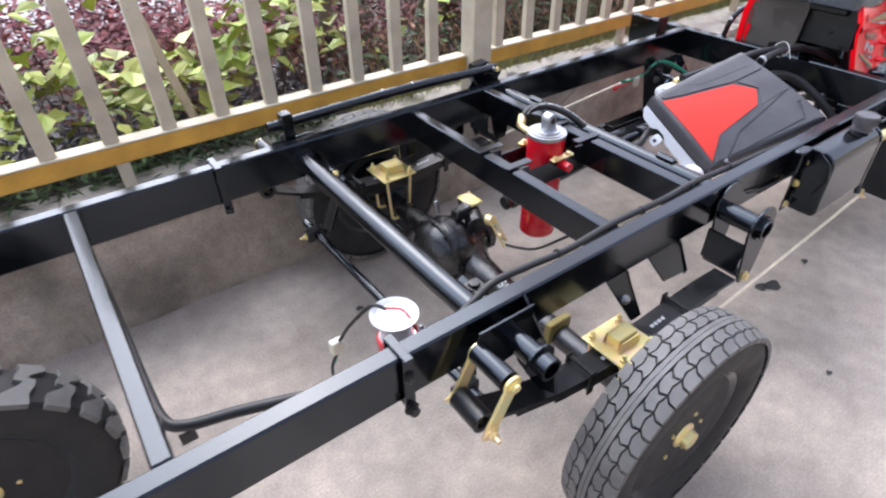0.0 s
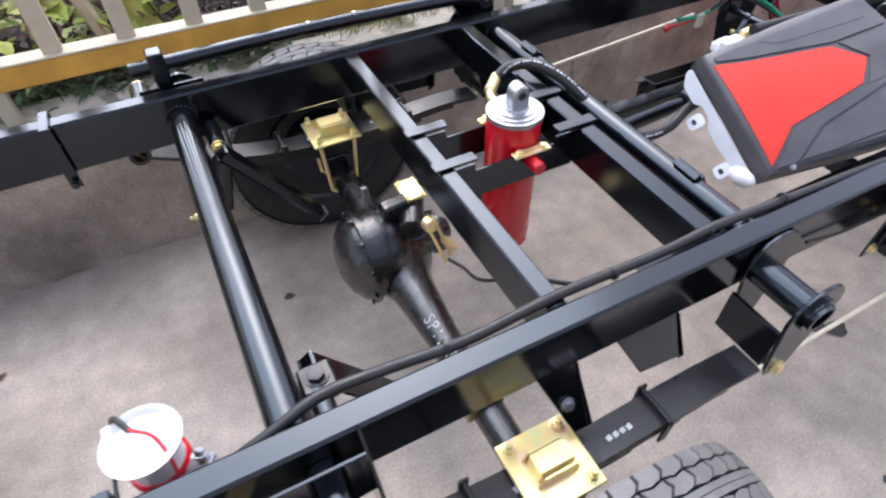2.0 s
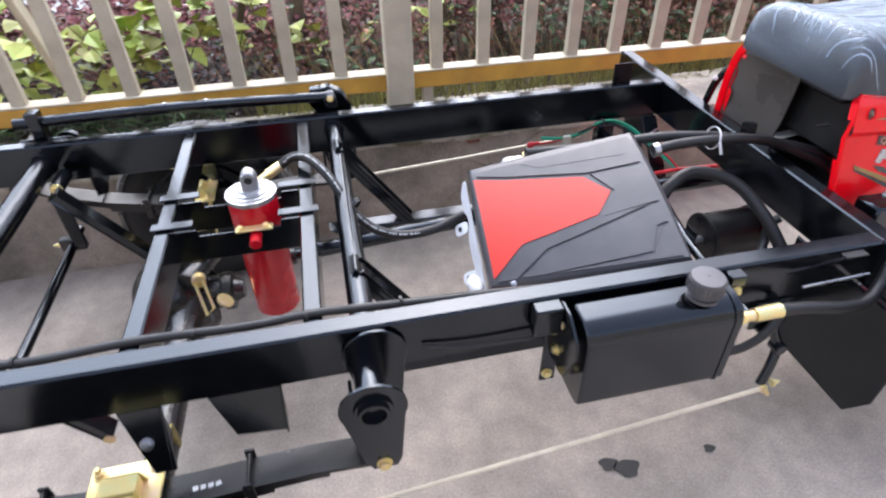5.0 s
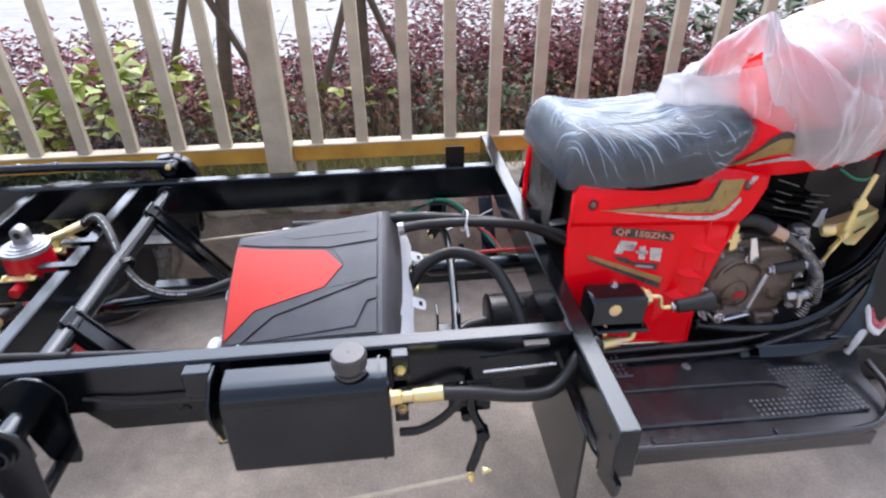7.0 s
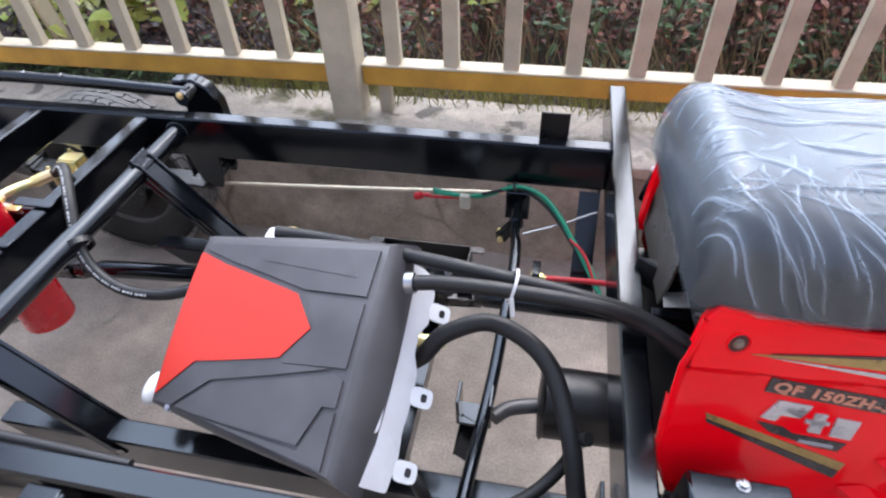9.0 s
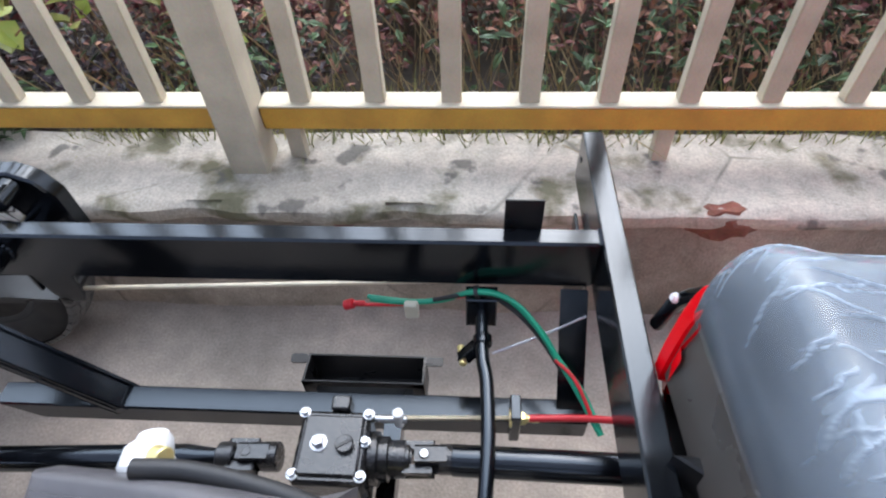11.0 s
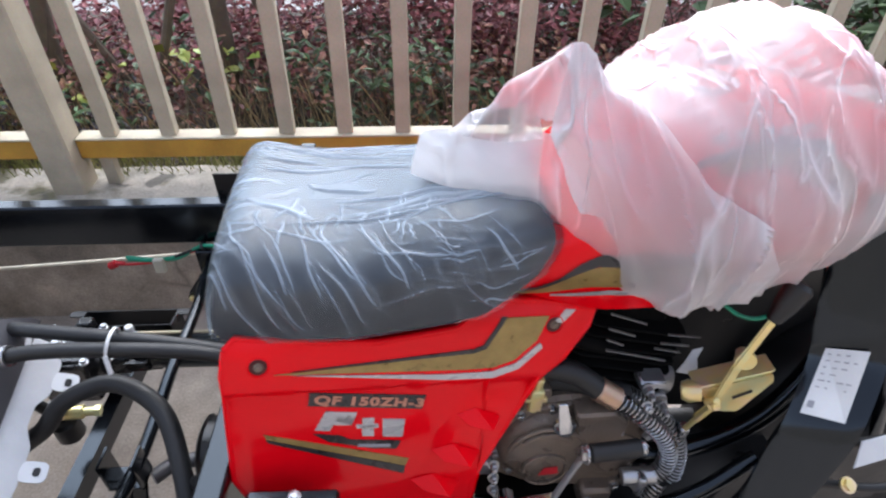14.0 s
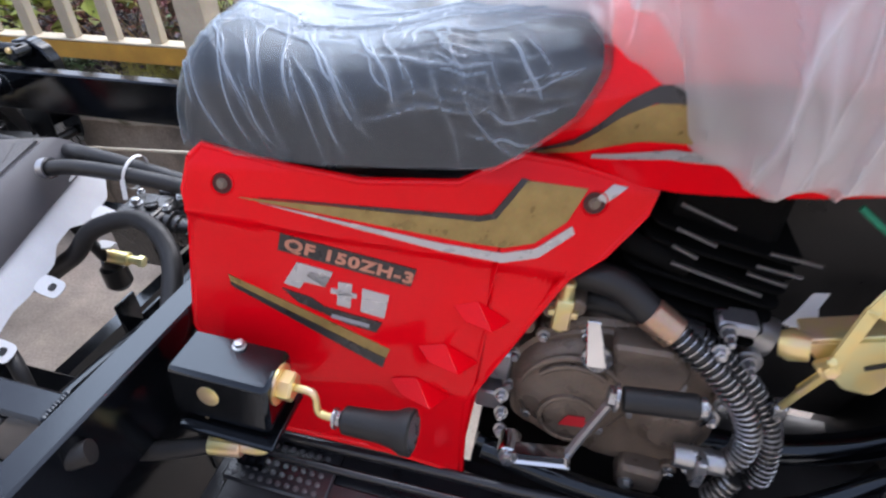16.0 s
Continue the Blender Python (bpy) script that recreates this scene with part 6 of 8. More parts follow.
ff = P("hose_fitting", merge(bolt((-0.356, -0.092, 0.533), (1, 0, 0.03), 0.013, 0.018, True, 0.0), rod((-0.345, -0.092, 0.533), (-0.318, -0.092, 0.534), 0.010, 14), lathe((-0.318, -0.092, 0.534), (0, -0.09, 0.54), [(0, 0.0125), (0.05, 0.0135), (0.052, 0.011)], 16)), ZINC, "yellow zinc hose fitting", ot)
P("suction_hose", tube([(-0.27, -0.092, 0.535), (-0.21, -0.094, 0.530), (-0.14, -0.094, 0.515), (-0.08, -0.088, 0.512), (-0.045, -0.072, 0.53), (-0.02, -0.055, 0.56), (0.02, -0.03, 0.57)], 0.0115, 14), HOSE, "black suction hose of the oil tank")
P("return_hose", tube([(-0.345, -0.085, 0.44), (-0.31, -0.088, 0.445), (-0.27, -0.085, 0.465), (-0.235, -0.07, 0.49), (-0.21, -0.05, 0.50)], 0.008, 12), HOSE)
P("inner_wire", tube([(-0.19, -0.05, 0.535), (-0.12, -0.052, 0.54), (-0.06, -0.054, 0.545)], 0.003, 8), STEEL)
P("rail_wire", tube([(-0.88, -0.036, 0.535), (-0.80, -0.040, 0.522), (-0.70, -0.042, 0.52), (-0.652, -0.045, 0.522)], 0.0028, 8), HOSE)

layout = AS_DRAWN
# a large spare wheel standing behind the rear crossmember
spare = thing("spare_wheel", (-2.50, 0.455, 0.0), "black spare wheel with chunky lugs standing behind the frame", "wheel")
tw = wheel((-2.50, 0.455, 0.25), True, 0.25, 0.115, 22, "lug", spare)

# ---- front body: covers, seat, fuel-tank cowl ----
layout = BODY
P1, P2, P3 = Vector((0.027, 0.205, 0.781)), Vector((0.364, 0.171, 0.379)), Vector((0.506, 0.28, 0.763))
CN = (P2 - P1).cross(P3 - P1).normalized()
if CN.y > 0:
    CN = -CN


def on_cover(x, z, out=0.0):
    """A place on the side cover's sheet, by its x and z."""
    y = P1.y - (CN.x * (x - P1.x) + CN.z * (z - P1.z)) / CN.y
    # the striped band on top stands proud of the panel below, the louvred flank too
    def step(d):
        d = min(1.0, max(0.0, d))
        return d * d * (3 - 2 * d)

    f = 0.012 * step((z - (0.700 - 0.10 * (x - 0.02))) / 0.012) - 0.008 * step((z - 0.755) / 0.03)
    f += 0.007 * step((x - (0.250 + 0.45 * (z - 0.5))) / 0.040) * step((0.66 - z) / 0.03)
    f -= 0.030 * step((0.53 - z) / 0.15)
    return Vector((x, y, z)) + CN * (out + f)


def cover_sheet(name, poly, material, out, thick=0.003, label="", parent=None, cuts=9):
    bm = bmesh.new()
    f = bm.faces.new([bm.verts.new((a, 0, b)) for a, b in poly])
    bmesh.ops.triangulate(bm, faces=[f])
    bmesh.ops.subdivide_edges(bm, edges=bm.edges[:], cuts=cuts, use_grid_fill=True)
    edge = [e for e in bm.edges if e.is_boundary]
    ext = bmesh.ops.extrude_edge_only(bm, edges=edge)
    low = {e for e in ext["geom"] if isinstance(e, bmesh.types.BMVert)}
    for v in bm.verts:
        v.co = on_cover(v.co.x, v.co.z, out - (thick if v in low else 0))
    return P(name, bm, material, label, parent)


COVER = [(0.022, 0.768), (0.034, 0.780), (0.129, 0.764), (0.21, 0.754), (0.31, 0.758), (0.352, 0.778), (0.372, 0.786), (0.42, 0.780), (0.506, 0.760), (0.499, 0.738), (0.468, 0.694), (0.437, 0.667), (0.404, 0.607), (0.373, 0.549), (0.351, 0.504), (0.362, 0.381), (0.266, 0.405), (0.10, 0.425), (0.051, 0.512), (0.019, 0.574), (0.018, 0.641), (0.017, 0.70), (0.016, 0.735)]
LOW = ((0.016, 0.66), (0.019, 0.574), (0.051, 0.512), (0.10, 0.425), (0.266, 0.405), (0.361, 0.381), (0.3625, 0.52), (0.373, 0.549), (0.404, 0.607), (0.437, 0.667), (0.468, 0.694), (0.499, 0.738), (0.506, 0.757))
HIGH = ((0.016, 0.735), (0.022, 0.768), (0.034, 0.780), (0.129, 0.764), (0.21, 0.754), (0.31, 0.758), (0.352, 0.778), (0.372, 0.786), (0.42, 0.780), (0.506, 0.760))


def chain(c, x):
    return float(np.interp(x, [a for a, _ in c], [b for _, b in c]))


def cover_grid(place, nx=90, nz=64):
    """The cover as a fine grid between its lower and upper outline, its border turned inwards."""
    bm = bmesh.new()
    rows = []
    for x in np.linspace(0.0162, 0.5058, nx):
        lo, hi = chain(LOW, x), chain(HIGH, x)
        rows.append([bm.verts.new(place(x, lo + (hi - lo) * k / nz, -0.016 if k in (0, nz) else 0.0)) for k in ([0] + list(range(0, nz + 1)) + [nz])])
        for k, d in ((1, 0.0), (-2, 0.0)):
            z = lo if k == 1 else hi
            rows[-1][k].co = place(x, z, d)
    for a, b in zip(rows, rows[1:]):
        for k in range(len(a) - 1):
            bm.faces.new((a[k], b[k], b[k + 1], a[k + 1]))
    return bm


sc = P("side_cover", cover_grid(on_cover), RED, "glossy red plastic side cover with gold and silver stripes")
rim_pts = [on_cover(a, b, -0.003) for a, b in COVER]
P("cover_edge", tube(rim_pts + [rim_pts[0]], 0.0045, 8, 1, None, False, None, False), RED, "", sc)
cover_sheet("stripe", [(0.078, 0.7305), (0.20, 0.7265), (0.335, 0.722), (0.352, 0.726), (0.378, 0.765), (0.438, 0.7605), (0.424, 0.727), (0.395, 0.703), (0.365, 0.696), (0.33, 0.6985)], GOLD_STRIPE, 0.0016, 0.002, "brushed gold stripe", sc)
cover_sheet("stripe", [(0.10, 0.7315), (0.335, 0.7275), (0.348, 0.7305), (0.372, 0.7665), (0.379, 0.766), (0.353, 0.7255), (0.336, 0.7215)], DARK_STRIPE, 0.0018, 0.002, "dark grey stripe", sc)
cover_sheet("stripe", [(0.100, 0.7265), (0.30, 0.6960), (0.365, 0.6900), (0.398, 0.6975), (0.43, 0.7230), (0.434, 0.7150), (0.402, 0.6880), (0.366, 0.6800), (0.30, 0.6880)], SILVER_STRIPE, 0.0016, 0.002, "silver stripe", sc)
cover_sheet("stripe", [(0.447, 0.752), (0.462, 0.766), (0.476, 0.764), (0.458, 0.748)], SILVER_STRIPE, 0.0016, 0.002, "", sc, 3)
cover_sheet("stripe", [(0.061, 0.638), (0.064, 0.630), (0.252, 0.551), (0.256, 0.562)], GOLD_STRIPE, 0.0016, 0.002, "brushed gold stripe", sc, 6)
cover_sheet("stripe", [(0.063, 0.6295), (0.066, 0.6245), (0.249, 0.5385), (0.252, 0.5500)], DARK_STRIPE, 0.0016, 0.002, "dark grey stripe", sc, 6)
cover_sheet("name_plate", [(0.121, 0.690), (0.119, 0.671), (0.272, 0.640), (0.277, 0.660)], DARK_STRIPE, 0.0016, 0.002, "dark model plate with copper lettering", sc, 4)
# maker's mark as plain shapes
for poly in ([(0.127, 0.633), (0.141, 0.6585), (0.183, 0.650), (0.181, 0.644), (0.156, 0.6485), (0.153, 0.643), (0.178, 0.638), (0.175, 0.632), (0.151, 0.6365), (0.146, 0.628)], [(0.190, 0.6395), (0.206, 0.6375), (0.206, 0.609), (0.190, 0.612)], [(0.182, 0.631), (0.212, 0.6265), (0.212, 0.621), (0.182, 0.6255)], [(0.218, 0.6335), (0.249, 0.6275), (0.246, 0.600), (0.218, 0.606)]):
    cover_sheet("mark", poly, SILVER_STRIPE, 0.0017, 0.002, "silver printed mark", sc, 3)
cover_sheet("mark_base", [(0.125, 0.627), (0.160, 0.618), (0.175, 0.6085), (0.244, 0.594), (0.238, 0.582), (0.205, 0.589), (0.17, 0.602), (0.145, 0.611)], DARK_STRIPE, 0.0015, 0.002, "", sc, 3)
cover_sheet("mark_line", [(0.185, 0.6005), (0.230, 0.5915), (0.229, 0.587), (0.184, 0.596)], INK, 0.0021, 0.002, "", sc, 2)
# model number
txt = bpy.data.curves.new("model_number", "FONT")
txt.body, txt.size, txt.extrude, txt.space_character = "QF 150ZH-3", 0.0225, 0.0004, 1.12
txt.offset = 0.0009
tob = new("model_number", txt)
bpy.context.view_layer.update()
me = bpy.data.meshes.new_from_object(tob)
bpy.data.objects.remove(tob)
bm = bmesh.new()
bm.from_mesh(me)
o, ex = on_cover(0.126, 0.674, 0.0024), on_cover(0.274, 0.644, 0.0024)
xd = (ex - o).normalized()
wmax = max(v.co.x for v in bm.verts)
for v in bm.verts:
    t = v.co.x / wmax
    base = on_cover(0.126 + 0.147 * t, 0.674 - 0.0300 * t, 0.0026 + v.co.z)
    v.co = base + (CN.cross(xd) if CN.cross(xd).z > 0 else xd.cross(CN)).normalized() * v.co.y * 0.78
model_text = P("model_number", bm, PLATE_INK, "copper-coloured raised lettering", sc, False)
# louvres
for a, b, c, d in (((0.320, 0.624), (0.347, 0.634), (0.388, 0.612), (0.351, 0.607)), ((0.286, 0.571), (0.318, 0.580), (0.361, 0.560), (0.320, 0.553)), ((0.257, 0.526), (0.290, 0.534), (0.334, 0.514), (0.295, 0.506))):
    bm = bmesh.new()
    q = [bm.verts.new(on_cover(*p, 0.001)) for p in (a, b, c, d)]
    pk = bm.verts.new(on_cover((c[0] + d[0]) / 2 - 0.004, (c[1] + d[1]) / 2 + 0.004, 0.030))
    pk2 = bm.verts.new(on_cover((a[0] + d[0]) / 2, (a[1] + d[1]) / 2, 0.016))
    bm.faces.new((q[0], q[1], pk, pk2))
    bm.faces.new((q[1], q[2], pk))
    bm.faces.new((q[2], q[3], pk))
    bm.faces.new((q[3], pk2, pk))
    bm.faces.new((q[3], q[0], pk2))
    bm.faces.new((q[0], q[3], q[2], q[1]))
    bmesh.ops.bevel(bm, geom=bm.edges[:], offset=0.0012, segments=1, affect="EDGES")
    P("louvre", bm, RED, "", sc)
for x, z, m in ((0.060, 0.744, RED), (0.447, 0.747, RED)):
    c = on_cover(x, z, 0.0)
    P("screw_cup", lathe(c - CN * 0.002, c + CN, [(0, 0.012), (0.0035, 0.0135), (0.0045, 0.0125), (0.0012, 0.0105), (0.0012, 0.0)], 24), RED, "", sc)
    # darker red disc paints the shade inside the cup
    P("cup_shade", lathe(c - CN * 0.0012, c + CN, [(0, 0.0), (0.0016, 0.0112), (0.0018, 0.0)], 20), mat("shade_red_recess", (0.07, 0.003, 0.004), 0.5), "", sc)
    P("screw", bolt(c, CN, 0.0045, 0.003, True), ENGINE, "", sc)

# far cover's edge and the dark rear panel under the seat
def far_cover(x, z, out=0.0):
    p = on_cover(x, z, out)
    return Vector((p.x + 0.026, 0.752 - p.y, p.z))


bm = cover_grid(far_cover, 40, 30)
fc = P("far_side_cover", bm, RED, "glossy red plastic side cover of the far side")
edge = curve_points([(0.047, 0.606, 0.575), (0.045, 0.605, 0.62), (0.045, 0.600, 0.690), (0.045, 0.586, 0.742), (0.046, 0.562, 0.772), (0.052, 0.532, 0.786)], 8)
bm = bmesh.new()
rows = [[bm.verts.new(p + Vector((dx, dy, dz))) for dx, dy, dz in ((0.016, 0.003, 0.003), (-0.003, 0.003, 0.002), (-0.005, 0.0, 0.0), (-0.003, -0.017, -0.007), (0.006, -0.019, -0.008))] for p in edge]
for a, b in zip(rows, rows[1:]):
    for k in range(4):
        bm.faces.new((a[k], a[k + 1], b[k + 1], b[k]))
P("cover_flange", bm, RED, "", fc)
P("catch", tube([(0.06, 0.67, 0.575), (0.065, 0.655, 0.64), (0.08, 0.625, 0.69), (0.11, 0.60, 0.70)], 0.010, 10), BLACK, "black tube behind the cover", fc)
P("catch_bolt", bolt((0.057, 0.652, 0.650), (-1, 0, 0.3), 0.005, 0.004), SHEET, "", fc)
rp = P("rear_panel", slab([(0.600, 0.58), (0.585, 0.69), (0.565, 0.755), (0.540, 0.79), (0.37, 0.795), (0.375, 0.72), (0.385, 0.64), (0.40, 0.58)], 0.004, (0.060, 0, 0), (0, 1, 0), (-0.02, 0, 1), 0.001), TAUPE, "brown-black plastic panel below the seat")
for y, z in ((0.455, 0.77), (0.50, 0.775)):
    P("panel_slot", box(0.042, 0.048, y - 0.012, y + 0.012, z - 0.012, z + 0.006, 0.002), BLACK_MATT, "", rp)
P("panel_strip", bar((0.066, 0.50, 0.785), (0.068, 0.25, 0.79), 0.008, 0.012, 0.002), BLACK, "", rp)
P("inner_panel", box(0.076, 0.082, 0.215, 0.45, 0.625, 0.785, 0.002), BLACK_MATT, "black inner panel under the saddle")
P("seat_pan", box(0.05, 0.34, 0.25, 0.49, 0.74, 0.765, 0.006), BLACK_MATT, "black seat pan")
P("frame_spine", tube([(0.12, 0.372, 0.64), (0.20, 0.372, 0.67), (0.30, 0.372, 0.70), (0.55, 0.372, 0.80), (0.82, 0.372, 0.88)], 0.022, 14), BLACK, "black main frame spine")
for y in (0.235, 0.505):
    P("seat_stay", tube([(0.085, y, 0.60), (0.095, y, 0.68), (0.10, y, 0.76)], 0.011, 12), BLACK, "black seat stay")
P("cavity_wall", box(0.16, 0.17, 0.22, 0.53, 0.50, 0.76, 0.004), BLACK_MATT, "black inner box under the seat")
P("silver_tag", slab([(-0.030, -0.014), (0.032, -0.017), (0.028, 0.013), (-0.028, 0.015)], 0.002, (0.078, 0.390, 0.606), (0.9, 0.1, 0.1), (0, 1, 0)), mat("dull_plate", (0.42, 0.40, 0.37), 0.5, 0, 0.3, 30), "small pale plate")
P("tag_arm", bar((0.03, 0.36, 0.600), (0.16, 0.35, 0.605), 0.012, 0.012, 0.001), BLACK)
P("inner_guard", box(0.04, 0.165, 0.22, 0.60, 0.515, 0.52, 0.002), BLACK_MATT, "black inner guard under the seat")
P("rear_bracket", slab([(0.02, 0.47), (0.10, 0.41), (0.14, 0.42), (0.15, 0.47)], 0.05, (0, 0, 0.56), (1, 0, 0), (0, 1, 0), 0.003), BLACK_MATT, "black folded bracket")
w2 = P("loose_connector", box(0.064, 0.094, 0.464, 0.484, 0.618, 0.642, 0.003), WHITE, "loose white plug connectors")
P("connector", bar((0.105, 0.438, 0.63), (0.135, 0.430, 0.63), 0.016, 0.014, 0.002), CREAM, "", w2)
P("connector", bar((0.10, 0.476, 0.60), (0.125, 0.470, 0.602), 0.013, 0.012, 0.002), CREAM, "", w2)
P("wire", tube([(0.09, 0.475, 0.63), (0.11, 0.485, 0.64), (0.14, 0.48, 0.66)], 0.004, 8), GREEN_WIRE, "", w2)
P("wire", tube([(0.12, 0.43, 0.64), (0.10, 0.415, 0.645), (0.11, 0.40, 0.66), (0.15, 0.395, 0.68)], 0.003, 8), GREEN_WIRE, "", w2)
P("wire", tube([(0.14, 0.42, 0.64), (0.15, 0.40, 0.63), (0.16, 0.39, 0.62)], 0.003, 8), RED_WIRE, "", w2)
for y in (0.30, 0.44):
    P("wire", tube([(0.06, y, 0.67), (0.09, y - 0.02, 0.69), (0.12, y + 0.01, 0.73)], 0.004, 8), HOSE, "", w2)


def seat_point(t, a, grow=0.0):
    """Rounded saddle, narrower in front, high at the back: t runs forward, a from the far hem over the top to the near one."""
    x = 0.006 - grow + (0.430 + 2 * grow) * t
    half = 0.170 - 0.050 * max(0, t - 0.40) / 0.60
    zb = 0.772 + 0.010 * t + 0.075 * max(0.0, (t - 0.78) / 0.22) ** 1.2
    zt = 0.898 - 0.020 * math.sin(min(1, max(0, (t - 0.02) / 0.62)) * math.pi) + 0.02 * max(0, t - 0.7) / 0.3
    k = 0.45 + 0.55 * math.sqrt(max(0.0, 1 - max(0, (0.11 - t) / 0.11) ** 2.2)) * math.sqrt(max(0.0, 1 - max(0, (t - 0.90) / 0.10) ** 2.5))
    c, s = math.cos(a), math.sin(a)
    p, q = abs(c) ** 0.50 * (1 if c > 0 else -1), max(0.0, s) ** 0.48
    return Vector((x, 0.371 + half * (0.96 + 0.04 * q) * p * (0.86 + 0.14 * k), zb + (zt - zb) * q * k)) + Vector((0, c, s)) * grow


def seat_skin(places, laid=None):
    """A closed skin over rows of places; laid gives two numbers for each corner."""
    bm = bmesh.new()
    rows = [[bm.verts.new(p) for p in row] for row in places]
    for a, b in zip(rows, rows[1:]):
        for j in range(len(a) - 1):
            bm.faces.new((a[j], a[j + 1], b[j + 1], b[j]))
    bm.faces.new(rows[0])
    bm.faces.new(rows[-1])
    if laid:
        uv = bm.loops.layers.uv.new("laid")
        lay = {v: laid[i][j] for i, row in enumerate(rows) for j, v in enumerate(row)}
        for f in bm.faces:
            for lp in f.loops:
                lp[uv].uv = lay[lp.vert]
    return bm


seat = P("seat", seat_skin([[seat_point(i / 34, math.pi * j / 29) for j in range(30)] for i in range(35)]), SEAT, "black vinyl saddle")


def seat_film_mesh(nx=250, na=250):
    """The wrapping: long soft folds along the top, drag creases slanting down the flanks, short pinches on the shoulder."""
    rng = random.Random(41)
    # corners at even steps round the section
    fine = [seat_point(0.4, math.pi * k / 1200) for k in range(1201)]
    run = np.concatenate([[0], np.cumsum([(b - a).length for a, b in zip(fine, fine[1:])])])
    around = np.linspace(0, run[-1], na)
    turn = np.interp(around, run, np.linspace(0, math.pi, 1201))
    places = np.array([[seat_point(i / nx, a, 0.004) for a in turn] for i in range(nx + 1)])
    xs = places[:, :, 0]
    s = np.broadcast_to(run[-1] - around, xs.shape)
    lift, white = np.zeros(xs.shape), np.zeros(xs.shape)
    sets = (
        # how many, x from, x to, s from, s to, forward, up, spread, length, width, height, whiteness
        (40, -0.02, 0.34, 0.10, 0.175, 0.60, -1.0, 0.16, 0.130, 0.0024, 0.0024, 0.85),
        (20, 0.18, 0.40, 0.03, 0.125, 1.0, -0.22, 0.22, 0.110, 0.0022, 0.0022, 0.75),
        (22, 0.04, 0.30, 0.10, 0.165, 0.10, 1.0, 0.45, 0.045, 0.0019, 0.0022, 0.95),
        (36, 0.00, 0.34, 0.14, 0.43, 1.0, 0.04, 0.34, 0.170, 0.0046, 0.0030, 0.62),
        (34, 0.00, 0.38, 0.13, 0.45, 0.9, 0.25, 0.70, 0.070, 0.0022, 0.0016, 0.42),
        (14, 0.00, 0.34, 0.44, 0.52, 0.5, 1.0, 0.4, 0.090, 0.0024, 0.0024, 0.5),
        (30, -0.004, 0.012, 0.11, 0.50, 1.0, 0.25, 0.7, 0.060, 0.0022, 0.0018, 0.9),
    )
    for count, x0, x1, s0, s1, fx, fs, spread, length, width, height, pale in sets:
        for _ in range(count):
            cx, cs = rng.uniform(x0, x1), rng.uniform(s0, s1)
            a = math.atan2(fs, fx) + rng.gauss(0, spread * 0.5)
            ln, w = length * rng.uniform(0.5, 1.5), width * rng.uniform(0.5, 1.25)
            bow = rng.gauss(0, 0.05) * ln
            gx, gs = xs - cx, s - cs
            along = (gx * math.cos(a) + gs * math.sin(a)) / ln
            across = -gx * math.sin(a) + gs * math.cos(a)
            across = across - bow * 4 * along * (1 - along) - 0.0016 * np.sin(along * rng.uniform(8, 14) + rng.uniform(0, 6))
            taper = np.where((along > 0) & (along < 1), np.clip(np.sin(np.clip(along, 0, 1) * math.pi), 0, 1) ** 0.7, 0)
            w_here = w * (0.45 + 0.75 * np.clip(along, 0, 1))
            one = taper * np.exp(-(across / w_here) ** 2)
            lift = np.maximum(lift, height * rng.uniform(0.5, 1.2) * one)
            # white along each crease: clouded film together with its painted highlight
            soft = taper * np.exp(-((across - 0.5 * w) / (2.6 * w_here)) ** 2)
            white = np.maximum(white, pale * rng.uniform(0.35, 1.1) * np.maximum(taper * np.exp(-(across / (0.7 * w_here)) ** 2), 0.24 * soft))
    swell = np.array([[noise.noise(Vector((x * 9, b * 12, 3.3))) for x, b in zip(r, q)] for r, q in zip(xs, s)])
    slack = np.clip((s - 0.125) / 0.05, 0, 1) * np.clip((0.47 - s) / 0.05, 0, 1)
    lift = lift + 0.0018 * (swell + 0.6) * (0.4 + slack)
    ux, us = np.gradient(places, axis=0), np.gradient(places, axis=1)
    nrm = np.cross(us, ux)
    nrm = nrm / np.maximum(np.linalg.norm(nrm, axis=2, keepdims=True), 1e-9)
    out = places - np.array((0.2, 0.371, 0.80))
    nrm = nrm * np.where((nrm * out).sum(axis=2, keepdims=True) < 0, -1, 1)
    border = np.minimum(np.linspace(0, 1, nx + 1), np.linspace(1, 0, nx + 1))[:, None] * 25
    places = places + nrm * (lift * np.clip(border, 0, 1))[:, :, None]
    # extra milkiness over the top stands in for reflected sky
    sky_sheen = slack * (3.3 + 2.2 * swell)
    return seat_skin([[Vector(p) for p in row] for row in places], [[(float(a), float(b)) for a, b in zip(r, q)] for r, q in zip(white, sky_sheen)])


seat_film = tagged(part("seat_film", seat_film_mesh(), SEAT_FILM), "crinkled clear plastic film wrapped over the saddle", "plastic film")

